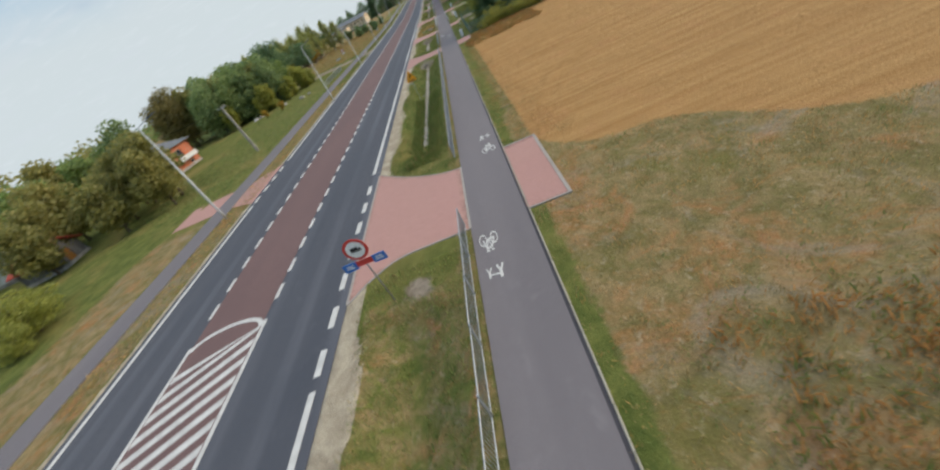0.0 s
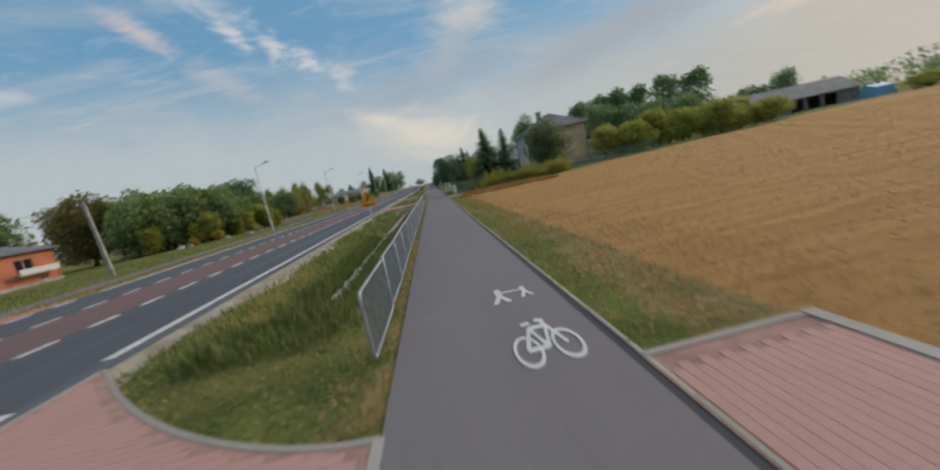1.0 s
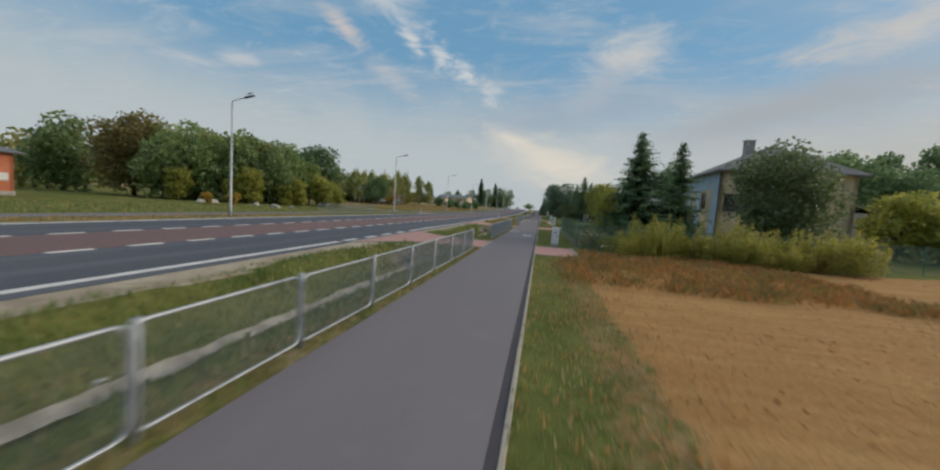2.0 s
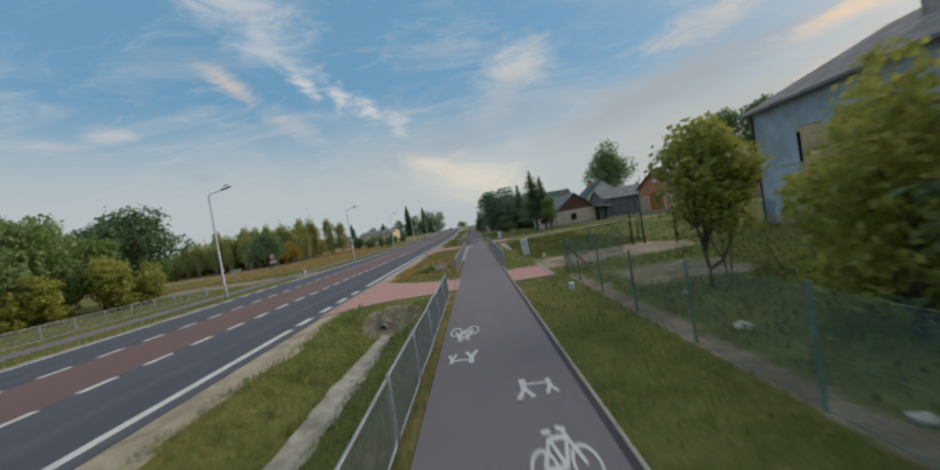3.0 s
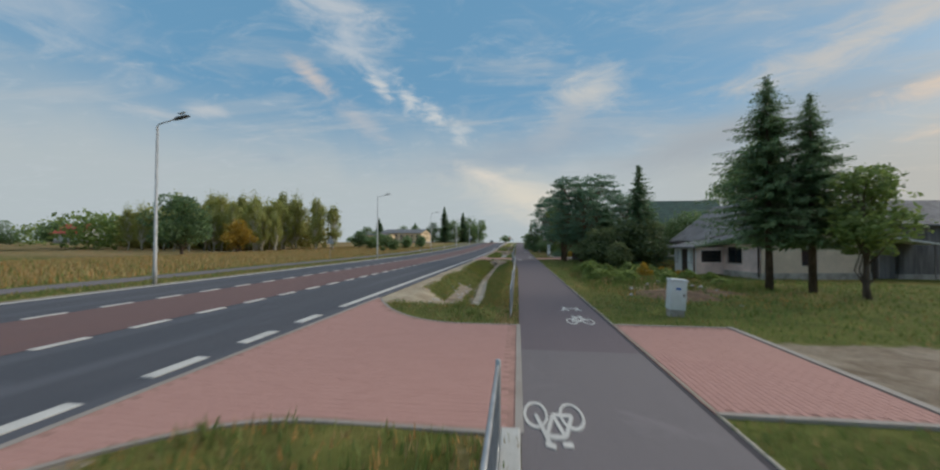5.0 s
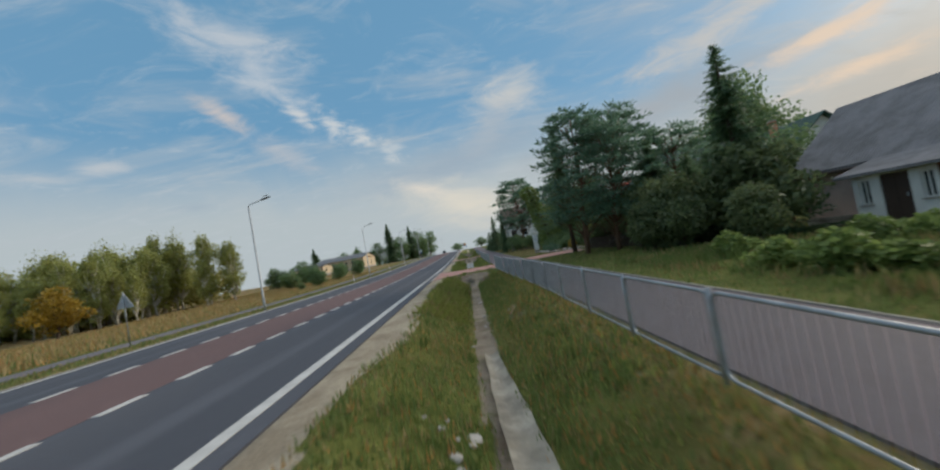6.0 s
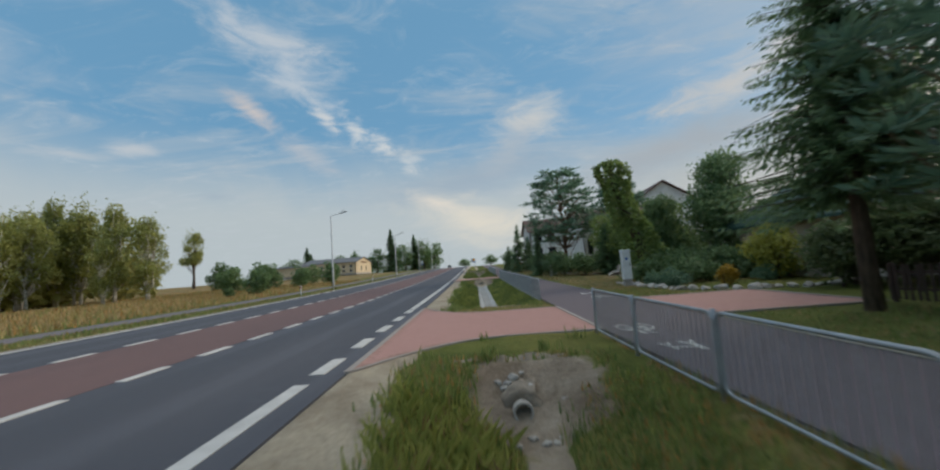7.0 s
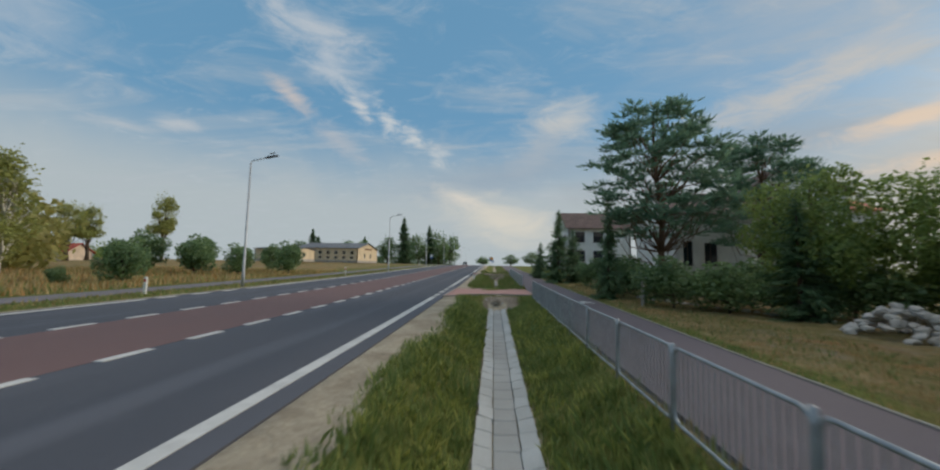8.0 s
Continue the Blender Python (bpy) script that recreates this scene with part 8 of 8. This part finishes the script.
G, DG, RG = "grass", "dry_grass", "rust_grass"
not_sand = lambda x, y, r: (x > sand_edge(y) - 0.1 + r.normal(size=len(x)) * 0.14)
bank = lambda x, y, r: not_sand(x, y, r) & (zone(x, y)[3] < 0.4 + 0.3 * r.random(len(x)))
blades("ditch_grass", "long green grass on the ditch banks", 1.2, 5.75, 88.6, 122.5, 360, 0.04, 0.17, ((G, 0.70), (DG, 0.22), (RG, 0.08)), 101, keep=lambda x, y, r: bank(x, y, r) & (x < 4.7 + 0.25 * r.normal(size=len(x))))
blades("bank_weeds", "dark and russet weeds on the bank below the railing", 4.2, 5.75, 89, 121.5, 420, 0.04, 0.17, (("rank_grass", 0.3), (RG, 0.2), (G, 0.35), (DG, 0.15)), 137)
blades("ditch_grass", "long green grass on the ditch banks", 1.2, 5.4, 130.2, 156, 440, 0.04, 0.18, ((G, 0.86), ("rank_grass", 0.14)), 102, keep=bank, lean=0.9)
blades("ditch_grass", "rough green grass on the ditch banks", 1.2, 5.75, -9, 25.5, 230, 0.04, 0.18, ((G, 0.8), (DG, 0.2)), 103, keep=not_sand)
blades("ditch_grass", "rough green grass on the ditch banks", 1.2, 5.75, 31, 48.5, 230, 0.04, 0.18, ((G, 0.8), (DG, 0.2)), 104, keep=not_sand)
blades("ditch_grass", "rough grass and cut weeds beside the railing", 1.2, 5.75, 54, 80.5, 170, 0.05, 0.2, ((G, 0.60), (DG, 0.22), (RG, 0.18)), 105, keep=not_sand)
blades("ditch_grass", "rough grass on the ditch banks", 1.2, 5.75, -45, -19, 150, 0.04, 0.2, ((G, 0.5), (DG, 0.3), ("rank_grass", 0.2)), 106, keep=bank)
blades("ditch_grass", "grass on the further ditch banks", 1.2, 5.5, 161, 200, 90, 0.06, 0.28, ((G, 0.9), (DG, 0.1)), 107, w=0.016)
blades("tall_grass", "tall rank grass beside the culvert", 1.6, 3.0, 108, 121, 420, 0.10, 0.30, (("rank_grass", 0.85), (DG, 0.15)), 126, w=0.009, keep=bank, lean=0.9, clumps=0.12)
blades("tall_grass", "tall rank grass beside the culvert", 3.75, 5.1, 109, 121.2, 240, 0.08, 0.24, ((G, 0.9), ("rank_grass", 0.1)), 127, w=0.007)
blades("tall_grass", "rank green grass beside the channel slabs", 1.7, 5.2, 132, 150, 130, 0.10, 0.26, (("rank_grass", 0.5), (G, 0.5)), 128, w=0.011, keep=bank, lean=1.0, clumps=0.12)
blades("island_grass", "trampled dry grass on the end of the verge", 1.2, 5.5, 129.1, 130.4, 260, 0.03, 0.1, ((DG, 0.55), (G, 0.45)), 129, lean=1.0)
blades("island_grass", "short grass on the end of the verge", 1.2, 5.8, -12.5, -8.5, 260, 0.03, 0.11, ((DG, 0.3), (G, 0.7)), 130, lean=1.0)
blades("weed_stems", "tall yellow-green weed stems by the fence", 13.4, 22.5, 28.4, 31.0, 30, 0.5, 1.5, (("goldenrod", 0.7), (DG, 0.3)), 131, lean=0.5, w=0.012, clumps=0.15)
blades("russet_weeds", "orange-brown dying weeds in the meadow", 10.6, 16.5, -30, -25.6, 130, 0.07, 0.25, ((RG, 0.55), (G, 0.32), (DG, 0.13)), 132, lean=1.0, w=0.01, clumps=0.28)
blades("island_grass", "short dry grass on the end of the verge", 1.2, 5.8, 86.4, 90.2, 240, 0.03, 0.1, ((DG, 0.5), (G, 0.5)), 133, lean=1.0)
blades("weed_clump", "tall weed clumps on the ditch bank", 1.6, 5.2, -9, 156, 8, 0.12, 0.3, ((G, 1.0),), 108, w=0.011, keep=bank, clumps=0.09)
blades("cut_weeds", "russet cut weeds lying by the culvert", 1.4, 5.0, 56, 69, 460, 0.04, 0.15, (("orange_weed", 0.75), (RG, 0.25)), 109, lean=1.8, w=0.011, clumps=0.25, keep=lambda x, y, r: lumps(x, y, 0.8) + 0.15 * r.normal(size=len(x)) > 0.12)
blades("ditch_grass", "tall grass hiding the ditch bottom", 2.6, 4.9, -9.5, 8, 240, 0.14, 0.42, ((G, 0.85), (DG, 0.15)), 125, w=0.009)
strip_r = lambda x, y, r: (zone(x, y)[3] < 0.45) & ((y < 29) | (y > 31) | (x < 10.6))
blades("verge_grass", "short drying grass on the verge beside the stubble", 8.5, 10.2, -11.5, 24, 150, 0.03, 0.13, ((G, 0.42), (DG, 0.38), (RG, 0.2)), 135, keep=strip_r)
blades("verge_grass", "short grass on the verge beside the path", 8.5, 11.2, 24, 134, 120, 0.03, 0.15, ((G, 0.72), (DG, 0.28)), 110, keep=strip_r)
blades("verge_grass", "short dry grass on the verge beside the path", 8.5, 12.5, 130, 175, 90, 0.03, 0.14, ((DG, 0.62), (G, 0.38)), 111)
blades("path_edge_grass", "dry grass along the foot of the railing", 5.35, 6.0, -40, 190, 150, 0.03, 0.16, ((DG, 0.6), (G, 0.4)), 112)
blades("far_verge_grass", "grass between the road and the footway", -15.3, -12.9, -20, 45, 55, 0.05, 0.2, ((G, 0.3), (DG, 0.5), (RG, 0.2)), 136, w=0.018)
blades("far_verge_grass", "grass between the road and the footway", -15.3, -12.9, 45, 200, 55, 0.05, 0.2, ((G, 0.6), (DG, 0.4)), 113, w=0.018, keep=lambda x, y, r: zone(x, y)[3] < 0.5)
blades("meadow_grass", "dry tussocky meadow grass", 8.55, 27, -46, -11.5, 110, 0.04, 0.17, ((DG, 0.5), (G, 0.24), (RG, 0.26)), 114, lean=1.0, w=0.007, clumps=0.2, keep=lambda x, y, r: zone(x, y)[1] < 0.5)
blades("field_border_weeds", "russet dead weeds along the edge of the stubble", 9.2, 12.2, -13, 24, 150, 0.03, 0.15, ((RG, 0.30), (DG, 0.45), ("straw", 0.25)), 115, lean=1.2, w=0.005, clumps=0.2, keep=lambda x, y, r: x < 10.8 + 1.4 * smooth01(-y, -6, 12) + 0.3 * r.normal(size=len(x)))
in_wheat = lambda x, y, r: zone(x, y)[1] > 0.5
blades("wheat_stubble", "cut golden wheat stubble in rows", 9.9, 58, -40, 39, 24, 0.02, 0.06, (("straw", 1.0),), 116, lean=0.8, w=0.012, keep=in_wheat, rows=0.22)
blades("tall_weeds", "tall russet and golden weeds at the field corner", 9.6, 19, 20.0, 28.8, 150, 0.07, 0.30, ((RG, 0.50), (DG, 0.35), ("olive_leaf", 0.15)), 117, lean=1.1, w=0.006, clumps=0.22, keep=lambda x, y, r: ~((x < 10.6) & (y > 25.6)))
blades("yard_grass", "grass in the farmyards", 11.2, 26, 54, 124, 42, 0.05, 0.2, ((G, 0.8), (DG, 0.2)), 118, w=0.016, keep=lambda x, y, r: zone(x, y)[3] < 0.4)
blades("yard_grass", "thin grass inside the wire fence", 10.9, 24, 30.5, 56, 75, 0.05, 0.24, ((G, 0.42), ("nettle", 0.46), (DG, 0.12)), 119, w=0.014, keep=lambda x, y, r: zone(x, y)[3] < 0.4)
blades("hollow_weeds", "dark weeds in the grassy hollow", 10.8, 18.5, 57, 79, 170, 0.08, 0.27, ((G, 0.28), ("nettle", 0.42), (DG, 0.12), ("olive_leaf", 0.18)), 120, w=0.012, clumps=0.2, keep=lambda x, y, r: zone(x, y)[3] < 0.4)
blades("garden_weeds", "overgrown garden weeds and flowers", 9.6, 18, 94, 112, 80, 0.08, 0.35, ((G, 0.7), (DG, 0.3)), 121, w=0.012, clumps=0.18)
blades("heap_weeds", "russet dead weeds on the turned soil", 10.2, 16.5, 90, 97.5, 60, 0.04, 0.18, ((RG, 0.6), (G, 0.4)), 134, lean=1.3, w=0.008, clumps=0.2)
blades("dry_meadow", "tall dry golden grass beyond the footway", -48, -18.2, 88, 186, 24, 0.15, 0.5, ((DG, 0.62), (RG, 0.18), (G, 0.2)), 122, w=0.026, lean=0.5)
blades("far_lawn", "rough grass across the road", -34, -17.8, 5, 95, 14, 0.06, 0.22, ((G, 0.75), (DG, 0.25)), 123, w=0.025, keep=lambda x, y, r: zone(x, y)[3] < 0.4)
blades("fence_weeds", "pale feathery weeds by the fence corner", 10.2, 11.8, 30.6, 32.6, 34, 0.4, 0.8, ((DG, 0.7), (G, 0.3)), 124, lean=0.7, w=0.012, clumps=0.12)

# ---------------------------------------------------------------- pavers
def drive_pavers():
    """Red pavers of the driveways on the road side, joined as one bed for each driveway."""
    pl, pw = 0.25, 0.125
    for drv, (yn, yf, fn, ff) in zip([o for o in scene.objects if o.name.startswith("driveway")], DRIVES):
        near, far = drive_edges(yn, yf, fn, ff)
        zr = float(rise(0.5 * (yn + yf)))
        xr = float(path_l(yn)) - 0.1
        ys = np.arange(yn - fn, yf + ff, pw)
        V = []
        for j, y in enumerate(ys):
            x = np.arange(ROAD_R + 0.12 + (j % 2) * pl / 2, xr - pl + 0.05, pl)
            ok = (y > np.maximum(near(x), near(x + pl)) + 0.05) & (y + pw < np.minimum(far(x), far(x + pl)) - 0.05)
            V += [(a, y) for a in x[ok]]
        V = np.array(V)
        if yn in (-18.0, 26.9):
            # the pavers nearest the path lie singly
            order = np.argsort(-V[:, 0], kind="stable")
            for k in order[:300]:
                put("paver", small_paver, parent=drv, at=pose(V[k, 0] + pl / 2, V[k, 1] + pw / 2, zr + 0.0158 + rng.uniform(-0.0006, 0.0006), 0, 0, rng.uniform(-0.3, 0.3)))
            V = V[order[300:]]
        g = 0.0009
        jit = rng.uniform(-0.001, 0.001, len(V))
        x0, x1, y0, y1 = V[:, 0] + g, V[:, 0] + pl - g, V[:, 1] + g, V[:, 1] + pw - g
        zt, zb = zr + 0.0278 + jit * 0.6, np.full(len(V), zr + 0.015)
        P = np.stack([np.stack(q, -1) for q in ((x0, y0, zb), (x1, y0, zb), (x1, y1, zb), (x0, y1, zb), (x0 + g, y0 + g, zt), (x1 - g, y0 + g, zt), (x1 - g, y1 - g, zt), (x0 + g, y1 - g, zt))], 1).reshape(-1, 3)
        f = np.array([(4, 5, 6, 7), (0, 1, 5, 4), (1, 2, 6, 5), (2, 3, 7, 6), (3, 0, 4, 7)])
        F = (np.arange(len(V))[:, None, None] * 8 + f[None]).reshape(-1, 4)
        bed = new("paver_bed", big_mesh("paver_bed", P, F, M["paver_bed"]))
        bed.parent = drv
        tagged(bed, "faded red pavers laid in rows", kind="stuff")


small_paver = Mesh().box(-0.1235, 0.1235, -0.061, 0.061, -0.02, 0.012, 0.003).data("paver", M["paver"])
drive_pavers()
paver_me = Mesh().box(-0.0478, 0.0478, -0.0990, 0.0990, -0.03, 0.012, 0.003).data("paver", M["paver"])
for x0, x1, y0, y1 in RIGHT_DRIVES:
    zr = float(rise(0.5 * (y0 + y1))) + 0.03
    pad = put("driveway", Mesh().box(x0, x1, y0, y1, zr - 0.15, zr + 0.005), M["dark_joint"])
    tagged(pad, "paved red driveway apron beside the path", "driveway", kind="structure")
    edging("edging", [(x0 + 0.03, y0), (x1, y0)], pad, 0.045, 0.02, zr)
    edging("edging", [(x0 + 0.03, y1), (x1, y1)], pad, 0.045, 0.02, zr)
    edging("edging", [(x1, y0 - 0.04), (x1, y1 + 0.04)], pad, 0.07, 0.03, zr)
    cells = []
    nx, ny = int((x1 - x0 - 0.14) / 0.1), int((y1 - y0 - 0.2) / 0.2)
    for j in range(ny):
        for i in range(nx):
            cells.append((x0 + 0.08 + 0.05 + 0.1 * i, y0 + 0.05 + 0.1 + 0.2 * j + (0.1 if i % 2 else 0.0)))
    rest = Mesh()
    for k, (cx, cy) in enumerate(cells):
        if k < 300:
            put("paver", paver_me, parent=pad, at=pose(cx, cy, zr + rng.uniform(-0.001, 0.001), 0, 0, rng.uniform(-0.3, 0.3)))
        else:
            rest.box(cx - 0.0478, cx + 0.0478, cy - 0.0990, cy + 0.0990, zr - 0.03, zr + 0.012 + rng.uniform(-0.001, 0.001))
    if rest.v:
        tagged(put("paver_bed", rest, M["paver_bed"], pad, "further red pavers"), kind="stuff")
# the driveway across the road
pad = put("driveway", Mesh().prism([(ROAD_L - 0.02, -1.6), (-15.38, -0.4), (-15.38, 4.6), (ROAD_L - 0.02, 6.4)][::-1], -0.12, 0.02), M["paver_bed"])
tagged(pad, "red paved driveway across the road", "driveway", kind="structure")
pad2 = put("driveway", Mesh().prism([(-17.62, -0.2), (-22.5, 0.2), (-22.5, 4.4), (-17.62, 4.4)][::-1], -0.12, 0.02), M["paver_bed"])
tagged(pad2, "red paved driveway beyond the footway", "driveway", kind="structure")
